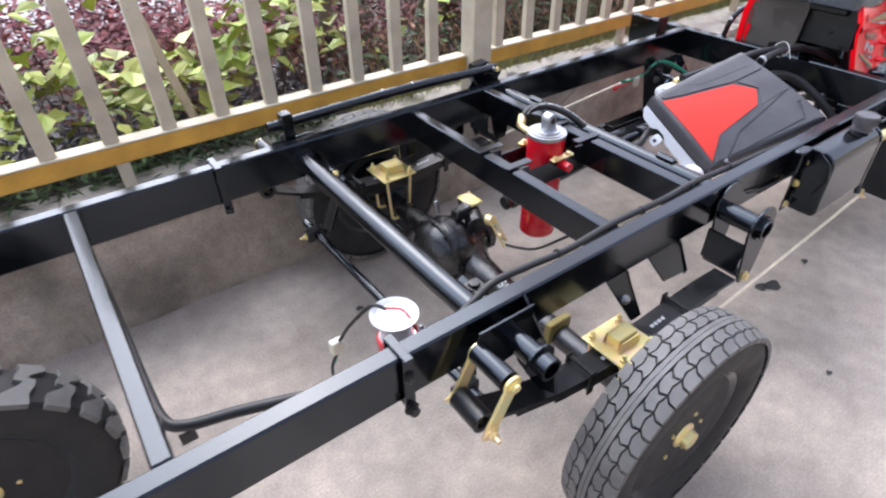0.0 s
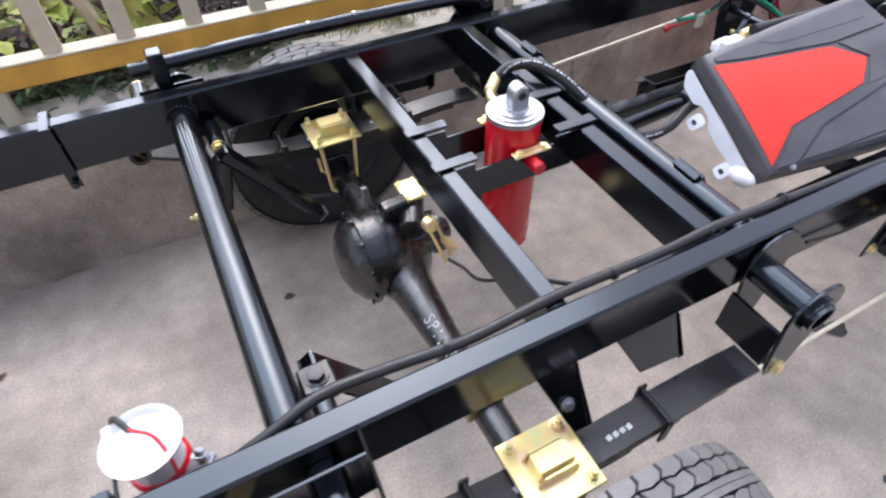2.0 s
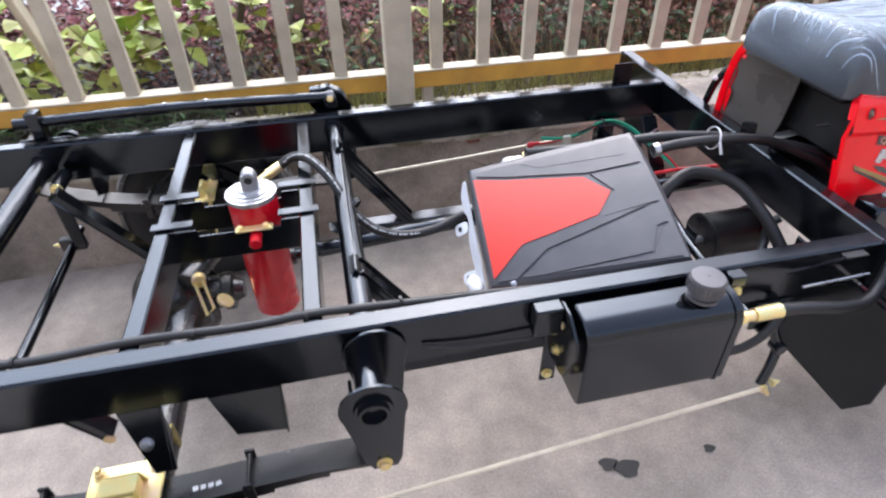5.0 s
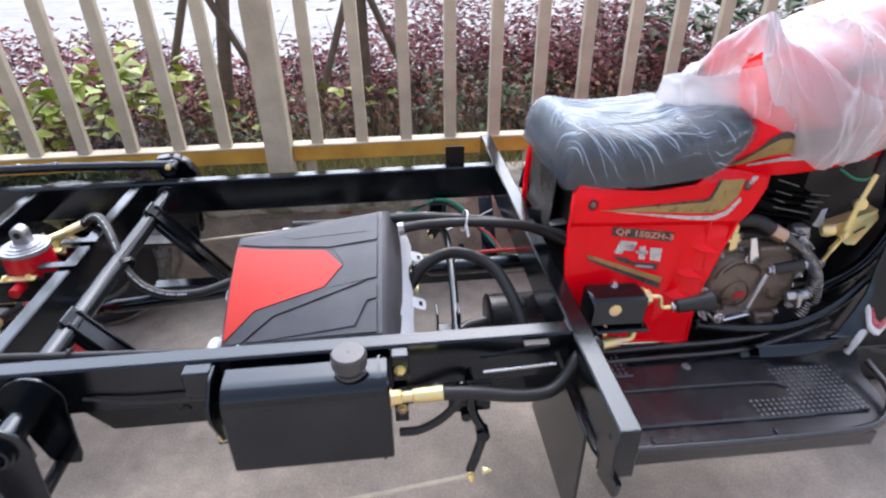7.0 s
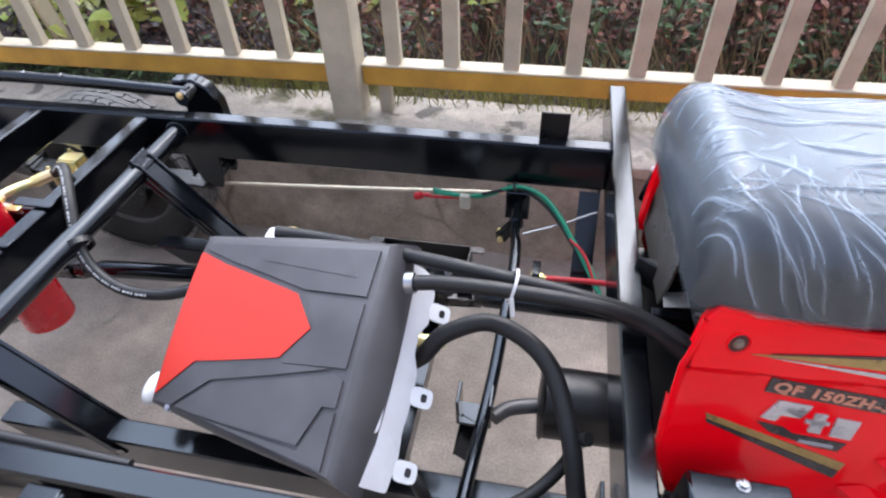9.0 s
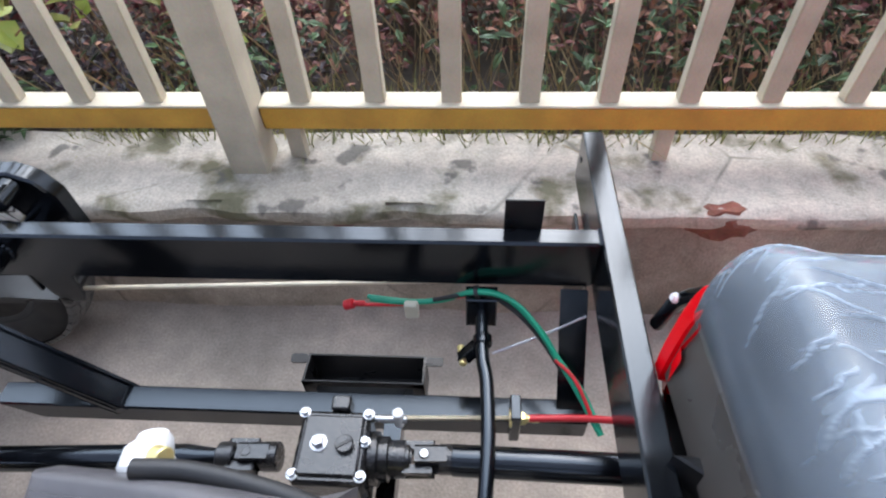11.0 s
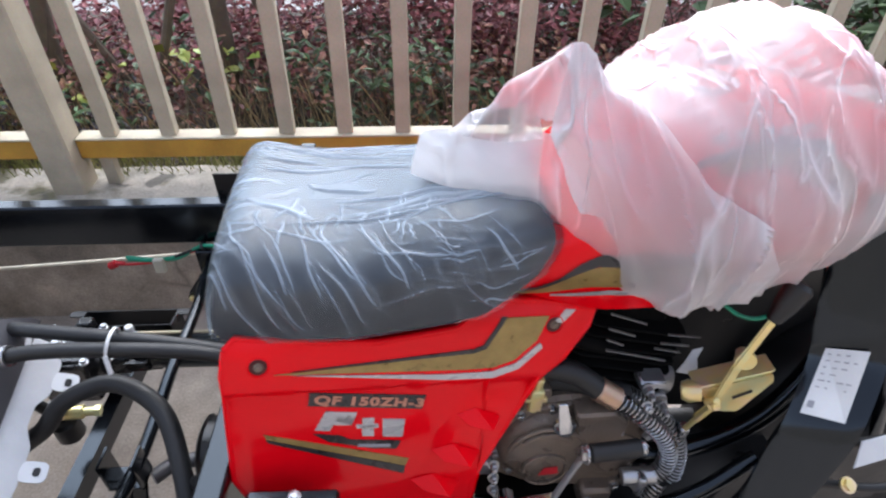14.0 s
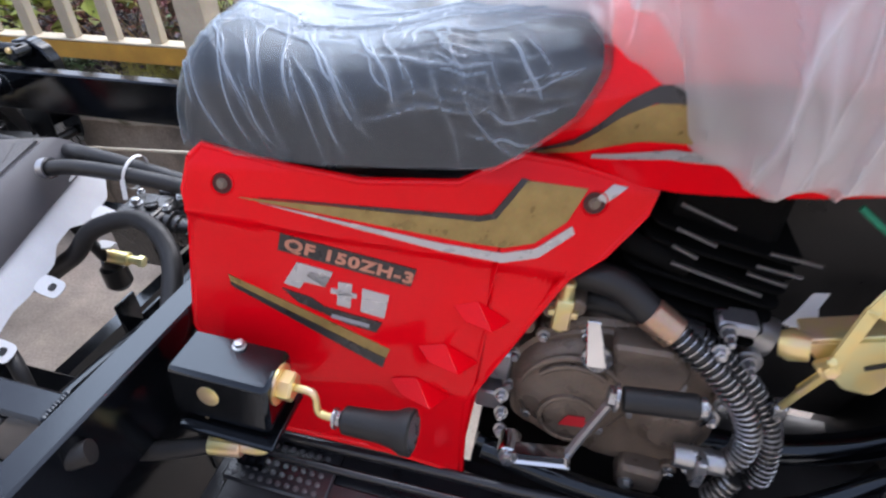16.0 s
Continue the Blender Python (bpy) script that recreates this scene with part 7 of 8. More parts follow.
# fuel-tank shaped cowl in red with stripes
def cowl_point(t, a, grow=0.0):
    """t runs forward, a round the section from the near skirt over the top."""
    x = 0.335 + 0.56 * t
    half = 0.070 + 0.095 * math.sin(min(1.0, 0.05 + t * 0.95) * math.pi) ** 0.9
    zb = 0.765 + 0.012 * t + 0.060 * max(0.0, t - 0.32)
    zt = 0.850 + 0.190 * math.sin(min(1.0, t / 0.55) * math.pi / 2) ** 1.3 * (1 - 0.2 * max(0.0, (t - 0.7) / 0.3))
    c, s = math.cos(a), math.sin(a)
    p, q = abs(c) ** 0.60 * (1 if c > 0 else -1), abs(s) ** 0.75
    tuck = 0.70 + 0.30 * min(1.0, q * 2.2)
    return Vector((x, 0.371 - (half * tuck + grow) * p, zb + (zt - zb + grow) * q))


bm = bmesh.new()
rows = [[bm.verts.new(cowl_point(i / 24, math.pi * j / 26)) for j in range(27)] for i in range(25)]
for a, b in zip(rows, rows[1:]):
    for j in range(26):
        bm.faces.new((a[j], a[j + 1], b[j + 1], b[j]))
bm.faces.new(rows[0])
bm.faces.new(rows[-1])
cowl = P("tank_cowl", bm, RED, "red fuel-tank cowl with gold and silver stripes")


def cowl_strip(name, rows_ta, material, label=""):
    bm = bmesh.new()
    vs = [[bm.verts.new(cowl_point(t, radians(a), 0.0025)) for a in (lo, (lo + hi) / 2, hi)] for t, lo, hi in rows_ta]
    for a, b in zip(vs, vs[1:]):
        for j in range(2):
            bm.faces.new((a[j], a[j + 1], b[j + 1], b[j]))
    return P(name, bm, material, label, cowl)


def lerp_rows(t0, t1, lo0, hi0, lo1, hi1, n=14):
    return [(t0 + (t1 - t0) * k / n, lo0 + (lo1 - lo0) * k / n, hi0 + (hi1 - hi0) * k / n) for k in range(n + 1)]


def band_rows(knots, n=26):
    ts = [k[0] for k in knots]
    return [(t, float(np.interp(t, ts, [k[1] for k in knots])), float(np.interp(t, ts, [k[2] for k in knots]))) for t in np.linspace(ts[0], ts[-1], n)]


cowl_strip("stripe", band_rows([(0.085, 4.4, 5), (0.15, 6.5, 10), (0.21, 10, 20.5), (0.25, 11.5, 23), (0.41, 9, 17), (0.52, 8, 14)]), GOLD_STRIPE, "brushed gold stripe")
cowl_strip("stripe", band_rows([(0.075, 4.6, 5.4), (0.15, 10, 13), (0.21, 20.5, 25), (0.25, 23, 28), (0.41, 17, 22), (0.52, 14, 18)]), DARK_STRIPE, "dark stripe")
cowl_strip("stripe", band_rows([(0.18, 5, 6.5), (0.30, 6.5, 9), (0.45, 4, 6)]), SILVER_STRIPE, "silver stripe")
cowl_strip("stripe", band_rows([(0.42, 52, 55), (0.60, 55, 61), (0.72, 50, 56)]), DARK_STRIPE, "dark stripe")
cowl_strip("stripe", band_rows([(0.46, 47, 52), (0.60, 48, 55), (0.72, 34, 50), (0.80, 26, 40)]), GOLD_STRIPE, "brushed gold stripe")
for k in range(5):
    t0 = 0.45 + 0.048 * k
    cowl_strip("mark", lerp_rows(t0, t0 + 0.034, 60 + 0.4 * k, 64.5, 61 + 0.4 * k, 65.5, 4), SILVER_STRIPE, "silver printed mark")
P("filler_lid", lathe((0.62, 0.371, 1.03), (0.62, 0.371, 2), [(0, 0.04), (0.012, 0.04), (0.016, 0.03), (0.018, 0.0)], 28), CHROME, "chrome filler lid", cowl)


# loose packing film thrown over the cowl and the bars
def drape(u, v):
    """u along the machine, v from the near hem over the top to the far side."""
    x = 0.425 + 0.60 * u
    t = min(1.0, max(0.02, (x - 0.335) / 0.56))
    base, crest = cowl_point(t, 0.0), cowl_point(t, math.pi / 2)
    hem = float(np.interp(x, (0.42, 0.45, 0.513, 0.61, 0.71, 0.77, 0.845, 1.03), (0.985, 0.872, 0.795, 0.800, 0.812, 0.845, 0.890, 0.91)))
    hem += 0.022 * noise.noise(Vector((u * 11, 0, 9.9)))
    a0 = math.asin(min(1.0, max(0.0, (hem - base.z) / (crest.z - base.z)) ** (1 / 0.75)))
    a = a0 + (radians(150) - a0) * v
    lift = 0.018 + 0.016 * math.sin(min(1.0, v * 1.6) * math.pi) * math.sin(min(1.0, u * 1.3) * math.pi)
    p = cowl_point(t, a, lift)
    p.x = x
    f1 = noise.noise(Vector((u * 7 + v * 1.5, v * 1.6, 0.3)))
    f2 = noise.noise(Vector((u * 17 + v * 5, v * 3, 2.1)))
    f3 = noise.noise(Vector((u * 4, v * 5, 7.7)))
    fold = 0.013 * (1 - abs(f1)) ** 5 + 0.008 * (1 - abs(f2)) ** 6 + 0.008 * f3
    p += Vector((0, -math.cos(a), math.sin(a))) * fold
    p.x += 0.015 * f3 + 0.012 * f2 * (1 - v)
    # the rear border stands up in a soft peak
    w = math.exp(-(u / 0.13) ** 2)
    vs = (0.0, 0.2, 0.42, 0.62, 1.0)
    hood = Vector([float(np.interp(v, vs, c)) for c in ((0.436, 0.388, 0.408, 0.395, 0.43), (0.238, 0.240, 0.285, 0.38, 0.53), (0.93, 1.03, 1.105, 1.04, 0.90))])
    p = p.lerp(hood + Vector((0.60 * u, 0, 0)) + Vector((0.5, -0.6, 0.6)) * 0.5 * fold, w)
    p.z += 0.05 * math.exp(-((u - 0.45) / 0.25) ** 2 - ((v - 0.58) / 0.2) ** 2)
    return p


tank_film = tagged(part("tank_film", grid_mesh(np.linspace(0, 1, 90), np.linspace(0, 1, 70), lambda u, v: drape(u, v)), TANK_FILM, None), "milky crumpled packing film draped over the red tank", "plastic film")
# a second fold of the same film lying over its rear part
def second_fold(u, v):
    edge = 0.46 - 0.40 * v + 0.02 * math.sin(v * 9)
    p = drape(u * edge, 0.01 + 0.50 * v)
    n = Vector((0, -math.cos(v * 2.4), math.sin(v * 2.4)))
    return p + n * (0.002 + 0.006 * min(1.0, u * 2) * (1 + 0.6 * noise.noise(Vector((u * 5, v * 5, 4.4)))))


part("overlap", grid_mesh(np.linspace(0, 1, 40), np.linspace(0, 1, 50), lambda u, v: second_fold(u, v)), TANK_FILM, tank_film, "second milky fold")
# the flap that folds back over the saddle
def flap(u, v):
    """A doubled end of the film standing on the saddle's front: u forward, v from its top edge down."""
    top = Vector((0.287, 0.374, 0.940)).lerp(Vector((0.430, 0.335, 0.955)), u)
    low = Vector((0.273, 0.357, 0.893)).lerp(Vector((0.425, 0.292, 0.862)), u)
    p = top.lerp(low, v)
    p += Vector((-0.004, -0.012, 0.004)) * math.sin(v * math.pi) * (0.5 + 0.5 * u)
    p += Vector((0.0, -0.004, 0.003)) * noise.noise(Vector((u * 5, v * 3, 3))) + Vector((0, 0, 0.004)) * math.sin(u * 7.0) * (1 - v)
    return BODY.inverted() @ p


part("flap", grid_mesh(np.linspace(0, 1, 24), np.linspace(0, 1, 24), lambda u, v: flap(u, v)), FLAP_FILM, tank_film, "doubled milky flap")
part("flap", grid_mesh(np.linspace(0, 1, 24), np.linspace(0, 1, 16), lambda u, v: flap(u, v * 0.94) + Vector((0.004, 0.010 + 0.012 * v, -0.002 - 0.004 * v))), FLAP_FILM, tank_film, "doubled milky flap")

# and runs on from the flap into the drape
def bridge(u, v):
    p = flap(1.0, v).lerp(drape(0.13, 0.34 - 0.33 * v), u)
    return p + Vector((-0.003, -0.010, 0.006)) * math.sin(u * math.pi) * (1 + noise.noise(Vector((u * 4, v * 4, 8.8))))


part("bridge", grid_mesh(np.linspace(0, 1, 20), np.linspace(0, 1, 20), lambda u, v: bridge(u, v)), TANK_FILM, tank_film, "milky film between flap and tank")

# the film's slack between the flap and the raised peak
def slack(u, v):
    lo, hi = flap(0.2 + 0.8 * u, 0.06), drape(0.0, 0.85 - 0.62 * u)
    p = lo.lerp(hi, v)
    return p + Vector((-0.010, -0.004, 0.012)) * math.sin(v * math.pi) * (1 + 0.8 * noise.noise(Vector((u * 6, v * 3, 5.5))))


part("slack", grid_mesh(np.linspace(0, 1, 30), np.linspace(0, 1, 24), lambda u, v: slack(u, v)), TANK_FILM, tank_film, "slack milky film")

# ---- engine ----
en = P("engine", lathe((0.472, 0.222, 0.515), (0.472, 1, 0.515), [(0, 0.0), (0.001, 0.020), (0.004, 0.042), (0.008, 0.058), (0.014, 0.067), (0.026, 0.072), (0.028, 0.078), (0.20, 0.080), (0.205, 0.06)], 48), ENGINE, "brown-grey cast engine with hoses and levers")
P("crankcase", slab([(0.400, 0.50), (0.405, 0.435), (0.47, 0.41), (0.60, 0.40), (0.625, 0.44), (0.635, 0.53), (0.60, 0.60), (0.50, 0.615), (0.43, 0.60)], 0.24, (0, 0.49, 0), (1, 0, 0), (0, 0, 1), 0.006, None, 0.02), ENGINE, "", en)
P("gear_block", slab([(0.500, 0.608), (0.560, 0.612), (0.585, 0.588), (0.578, 0.548), (0.540, 0.540), (0.510, 0.560)], 0.05, (0, 0.27, 0), (1, 0, 0), (0, 0, 1), 0.004, None, 0.006), ENGINE, "", en)
P("front_cover", lathe((0.588, 0.228, 0.490), (0.588, 1, 0.490), [(0, 0.0), (0.001, 0.024), (0.004, 0.027), (0.005, 0.030), (0.012, 0.036), (0.014, 0.046), (0.06, 0.048)], 36), ENGINE, "", en)
P("case_rim", slab([(0.405, 0.470), (0.440, 0.425), (0.50, 0.412), (0.60, 0.405), (0.628, 0.45), (0.632, 0.53), (0.60, 0.592), (0.50, 0.606), (0.43, 0.585)], 0.012, (0, 0.258, 0), (1, 0, 0), (0, 0, 1), 0.003, None, 0.02), ENGINE, "", en)
P("cover_boss", lathe((0.474, 0.2195, 0.487), (0.474, 1, 0.487), [(0, 0.0), (0.0008, 0.024), (0.003, 0.030), (0.012, 0.033)], 36), ENGINE, "", en)
P("boss_rim", lathe((0.474, 0.2175, 0.487), (0.474, 1, 0.487), [(0, 0.033), (0.001, 0.036), (0.009, 0.037), (0.009, 0.031), (0.001, 0.031)], 36, None, True), ENGINE, "", en)
for a0, a1, rr in ((0.5, 2.9, 0.062), (0.9, 2.5, 0.050)):
    P("rib", tube([(0.472 + rr * math.cos(a), 0.223, 0.515 + rr * math.sin(a)) for a in np.linspace(a0, a1, 9)], 0.0035, 8), ENGINE, "", en)
P("red_mark", slab([(-0.016, -0.010), (0.015, -0.006), (0.012, 0.010), (-0.008, 0.007)], 0.001, (0.480, 0.2188, 0.487), (1, 0, 0), (0, 0, 1)), RED_WIRE, "", en)
for k in range(10):
    a = 2 * math.pi * k / 10 + 0.3
    c = (0.472 + 0.077 * math.cos(a), 0.249, 0.515 + 0.077 * math.sin(a))
    P("bolt_lug", rod((c[0], 0.262, c[2]), c, 0.010, 14), ENGINE, "", en)
    P("case_bolt", bolt(c, (0, -1, 0), 0.0055, 0.006), STEEL, "", en)
for x, z in ((0.615, 0.470), (0.606, 0.420), (0.556, 0.408), (0.512, 0.598), (0.575, 0.602), (0.582, 0.556), (0.628, 0.545)):
    P("bolt_lug", rod((x, 0.26, z), (x, 0.236, z), 0.010, 14), ENGINE, "", en)
    P("case_bolt", bolt((x, 0.236, z), (0, -1, 0), 0.0055, 0.006), STEEL, "", en)
for x, z in ((0.43, 0.620), (0.455, 0.628), (0.405, 0.59)):
    P("case_plug", rod((x, 0.28, z), (x, 0.242, z), 0.011, 14), ENGINE, "", en)
P("drain_box", box(0.548, 0.600, 0.222, 0.26, 0.385, 0.425, 0.006), ENGINE, "", en)
P("drain_plug", bolt((0.560, 0.222, 0.400), (0, -1, 0), 0.007, 0.008), STEEL, "", en)
P("clutch_arm", slab([(-0.011, 0.0), (0.011, 0.0), (0.007, 0.058), (-0.007, 0.058)], 0.004, (0.487, 0.214, 0.582), (1, 0, 0.1), (-0.25, 0.1, 1), 0.001, None, 0.004), CHROME, "chrome clutch arm", en)
P("arm_boss", lathe((0.487, 0.226, 0.585), (0.487, -1, 0.585), [(0, 0.017), (0.006, 0.017), (0.007, 0.012), (0.014, 0.011)], 20), STEEL, "", en)
P("cable_bracket", merge(box(0.432, 0.452, 0.235, 0.255, 0.600, 0.640, 0.002), rod((0.442, 0.245, 0.595), (0.442, 0.245, 0.66), 0.008, 12), box(0.426, 0.458, 0.236, 0.254, 0.618, 0.626, 0.001)), ZINC, "", en)
P("gear_lever", merge(rod((0.412, 0.205, 0.455), (0.412, 0.175, 0.455), 0.014, 18), bar((0.412, 0.18, 0.457), (0.478, 0.178, 0.474), 0.010, 0.017, 0.003)), CHROME, "chrome gear lever", en)
P("lever_bolt", bolt((0.412, 0.175, 0.455), (0, -1, 0), 0.008, 0.006), STEEL, "", en)
P("shift_rod", tube([(0.476, 0.178, 0.474), (0.488, 0.180, 0.515), (0.508, 0.184, 0.575)], 0.005, 8), ALU, "", en)
P("kick_pedal", rod((0.516, 0.184, 0.575), (0.588, 0.186, 0.583), 0.013, 18), HOSE, "black rubber kick pedal", en)
P("pedal_end", bolt((0.510, 0.184, 0.575), (-1, 0, 0), 0.011, 0.008), STEEL, "", en)
P("pedal_end", rod((0.588, 0.186, 0.583), (0.596, 0.186, 0.584), 0.011, 14), STEEL, "", en)
P("pedal_arm", tube([(0.594, 0.188, 0.583), (0.604, 0.200, 0.560), (0.610, 0.22, 0.53)], 0.006, 10), CHROME, "", en)
for x, z in ((0.395, 0.47), (0.398, 0.440), (0.405, 0.425), (0.392, 0.50), (0.62, 0.452), (0.632, 0.48), (0.618, 0.535), (0.63, 0.57), (0.60, 0.625)):
    P("small_nut", bolt((x, 0.222, z), (0, -1, 0.3), 0.0065, 0.008, True, 0.006), STEEL, "", en)
P("chain_case", slab([(0.33, 0.50), (0.38, 0.56), (0.41, 0.58), (0.40, 0.44), (0.34, 0.44)], 0.10, (0, 0.36, 0), (1, 0, 0), (0, 0, 1), 0.004), BLACK_MATT, "", en)
P("cooling_block", merge(box(0.35, 0.398, 0.24, 0.30, 0.50, 0.545, 0.004), box(0.36, 0.395, 0.235, 0.27, 0.455, 0.485, 0.003), rod((0.375, 0.235, 0.56), (0.375, 0.26, 0.56), 0.016, 16)), ALU, "", en)
cylb = P("cylinder_barrel", box(0.525, 0.645, 0.305, 0.445, 0.60, 0.80, 0.01), FIN, "black finned engine cylinder", en)
for k in range(11):
    z = 0.640 + 0.0165 * k
    g = 0.010 + 0.006 * math.sin(k * 0.4)
    sh = 0.004 * k
    P("fin", slab([(0.505 - g, 0.285 - g), (0.650 + g, 0.285 - g), (0.650 + g, 0.455 + g), (0.505 - g, 0.455 + g)], 0.0042, (sh - 0.02, 0, z), (1, 0, -0.17), (0, 1, 0), 0.001, None, 0.02), FIN, "", en)
# bright edges of single fins
for x0, z0, x1, z1 in ((0.532, 0.755, 0.586, 0.738), (0.535, 0.728, 0.575, 0.716), (0.536, 0.708, 0.562, 0.699), (0.540, 0.688, 0.632, 0.668), (0.625, 0.716, 0.672, 0.712), (0.618, 0.700, 0.660, 0.696), (0.612, 0.690, 0.65, 0.684)):
    P("fin_edge", bar((x0, 0.268, z0), (x1, 0.266, z1), 0.002, 0.0022, 0.0005), FIN_EDGE, "", en)
P("intake", tube([(0.47, 0.30, 0.72), (0.49, 0.285, 0.70), (0.52, 0.28, 0.69), (0.56, 0.285, 0.675)], 0.012, 12), FIN, "", en)
P("dark_bulkhead", slab([(0.30, 0.36), (1.02, 0.36), (1.02, 0.86), (0.56, 0.79), (0.40, 0.72), (0.30, 0.72)], 0.01, (0, 0.45, 0), (1, 0, 0), (0, 0, 1)), BLACK_MATT, "black inner panel behind the engine")
P("belly_pan", box(0.365, 0.98, 0.185, 0.45, 0.334, 0.340, 0.002), BLACK_MATT, "black belly pan under the engine")
P("side_tube", tube([(0.37, 0.225, 0.408), (0.50, 0.215, 0.388), (0.62, 0.212, 0.386), (0.72, 0.215, 0.41)], 0.010, 12), BLACK, "black lower frame tube")
ht = P("heat_hose", tube([(0.415, 0.29, 0.635), (0.444, 0.268, 0.655), (0.491, 0.25, 0.664), (0.530, 0.236, 0.645)], 0.0165, 16), HOSE, "black rubber hose ending in a steel spring")
P("hose_ring", rod((0.527, 0.236, 0.647), (0.556, 0.228, 0.632), 0.0178, 18), mat("copper_ring", (0.62, 0.42, 0.30), 0.3, 0.8), "copper ring", ht)
P("hose", tube([(0.41, 0.30, 0.585), (0.46, 0.285, 0.612), (0.53, 0.27, 0.615), (0.59, 0.262, 0.605)], 0.0165, 16), HOSE, "", ht)
for pts in ([(0.556, 0.228, 0.633), (0.584, 0.220, 0.617), (0.612, 0.214, 0.596), (0.640, 0.211, 0.566), (0.654, 0.209, 0.533), (0.653, 0.207, 0.505), (0.641, 0.205, 0.488)], [(0.590, 0.262, 0.605), (0.627, 0.255, 0.584), (0.660, 0.246, 0.556), (0.684, 0.239, 0.522), (0.694, 0.234, 0.480), (0.695, 0.231, 0.445)], [(0.662, 0.215, 0.462), (0.654, 0.21, 0.440), (0.646, 0.208, 0.425)]):
    P("inner_hose", tube(pts, 0.0121, 12), HOSE, "", ht)
    line = curve_points(pts, 14)
    # the spring's coil round the hose
    coil, s0 = [], None
    ln = sum((b - a).length for a, b in zip(line, line[1:]))
    turns, steps = ln / 0.0072, int(ln / 0.0072 * 12)
    acc = np.cumsum([0] + [(b - a).length for a, b in zip(line, line[1:])])
    for k in range(steps + 1):
        d = ln * k / steps
        i = min(len(line) - 2, int(np.searchsorted(acc, d, "right") - 1))
        f = (d - acc[i]) / max(1e-9, acc[i + 1] - acc[i])
        c, tn = line[i].lerp(line[i + 1], f), (line[i + 1] - line[i]).normalized()
        if s0 is None:
            _, s0, _ = frame_of(tn)
        s0 = (s0 - tn * s0.dot(tn)).normalized()
        a = 2 * math.pi * turns * k / steps
        coil.append(c + (s0 * math.cos(a) + s0.cross(tn) * math.sin(a)) * 0.0132)
    P("spring", tube(coil, 0.0012, 5, 1, None, True, None, False), STEEL, "coiled steel spring", ht)
P("hose_end", merge(rod((0.644, 0.205, 0.490), (0.592, 0.208, 0.484), 0.013, 14), box(0.612, 0.626, 0.188, 0.212, 0.462, 0.500, 0.003)), STEEL, "", ht)
P("ignition_tag", slab([(-0.004, 0.026), (0.012, 0.028), (0.007, 0.010), (0.016, -0.020), (-0.004, -0.017), (-0.022, -0.012), (-0.012, 0.004)], 0.0015, (0.690, 0.285, 0.640), (0.95, 0.1, 0.0), (0, 0.15, 1)), SHEET, "small pale torn label")
P("carburettor", merge(rod((0.62, 0.31, 0.60), (0.675, 0.30, 0.59), 0.022, 18), rod((0.65, 0.27, 0.575), (0.65, 0.33, 0.575), 0.016, 16), box(0.60, 0.64, 0.25, 0.28, 0.625, 0.64, 0.003), bolt((0.61, 0.248, 0.632), (0, -1, 0), 0.007, 0.010, True, 0.012), bolt((0.64, 0.245, 0.60), (0, -1, 0), 0.006, 0.010, True, 0.010)), ALU, "small grey carburettor")
P("ignition_lead", tube([(0.68, 0.27, 0.775), (0.71, 0.262, 0.757), (0.74, 0.26, 0.752), (0.77, 0.262, 0.765), (0.765, 0.265, 0.785)], 0.003, 8), GREEN_WIRE, "thin green wire")

# brake ratchet in yellow zinc: a folded box, a flat lever in front of it, a round grip
layout = AS_DRAWN
rt = P("hand_brake", slab([(0.654, 0.640), (0.746, 0.671), (0.752, 0.655), (0.722, 0.592), (0.698, 0.594), (0.668, 0.622)], 0.003, (0, 0.203, 0), (1, 0, 0), (0, 0, 1), 0, None, 0.004), ZINC, "yellow zinc hand brake with a black grip")
P("ratchet_cap", slab([(0.652, 0.639), (0.748, 0.671), (0.749, 0.675), (0.651, 0.643)], 0.030, (0, 0.233, 0), (1, 0, 0), (0, 0, 1), 0.001), ZINC, "", rt)
P("ratchet_back", slab([(0.656, 0.640), (0.744, 0.670), (0.735, 0.620), (0.680, 0.615)], 0.003, (0, 0.232, 0), (1, 0, 0), (0, 0, 1)), ZINC, "", rt)
P("ratchet_slot", slab([(0.704, 0.626), (0.727, 0.640), (0.729, 0.636), (0.706, 0.622)], 0.002, (0, 0.2005, 0), (1, 0, 0), (0, 0, 1)), BLACK_MATT, "", rt)
P("ratchet_wheel", lathe((0.705, 0.206, 0.690), (0.712, 0.232, 0.684), [(0, 0.0), (0.0005, 0.013), (0.006, 0.014), (0.008, 0.009), (0.022, 0.009)], 20), ZINC, "", rt)
P("ratchet_barrel", lathe((0.636, 0.212, 0.628), (0.662, 0.204, 0.634), [(0, 0.0), (0.001, 0.012), (0.010, 0.016), (0.026, 0.013)], 18), ZINC, "", rt)
P("brake_lever", bar((0.677, 0.192, 0.632), (0.685, 0.194, 0.694), 0.004, 0.009, 0.001, None, (1, 0, 0)), ZINC, "", rt)
P("brake_lever", bar((0.684, 0.194, 0.691), (0.724, 0.216, 0.768), 0.004, 0.007, 0.001, None, (1, 0, 0)), ZINC, "", rt)
P("brake_grip", lathe((0.718, 0.213, 0.757), (0.748, 0.229, 0.808), [(0, 0.007), (0.003, 0.010), (0.030, 0.0150), (0.052, 0.0165), (0.058, 0.012), (0.060, 0.0)], 20), HOSE, "black rubber grip", rt)
P("brake_pin", bolt((0.674, 0.190, 0.626), (0, -1, 0.2), 0.007, 0.007), ZINC, "", rt)
P("brake_pin", rod((0.667, 0.196, 0.622), (0.672, 0.184, 0.640), 0.005, 12), ZINC, "", rt)
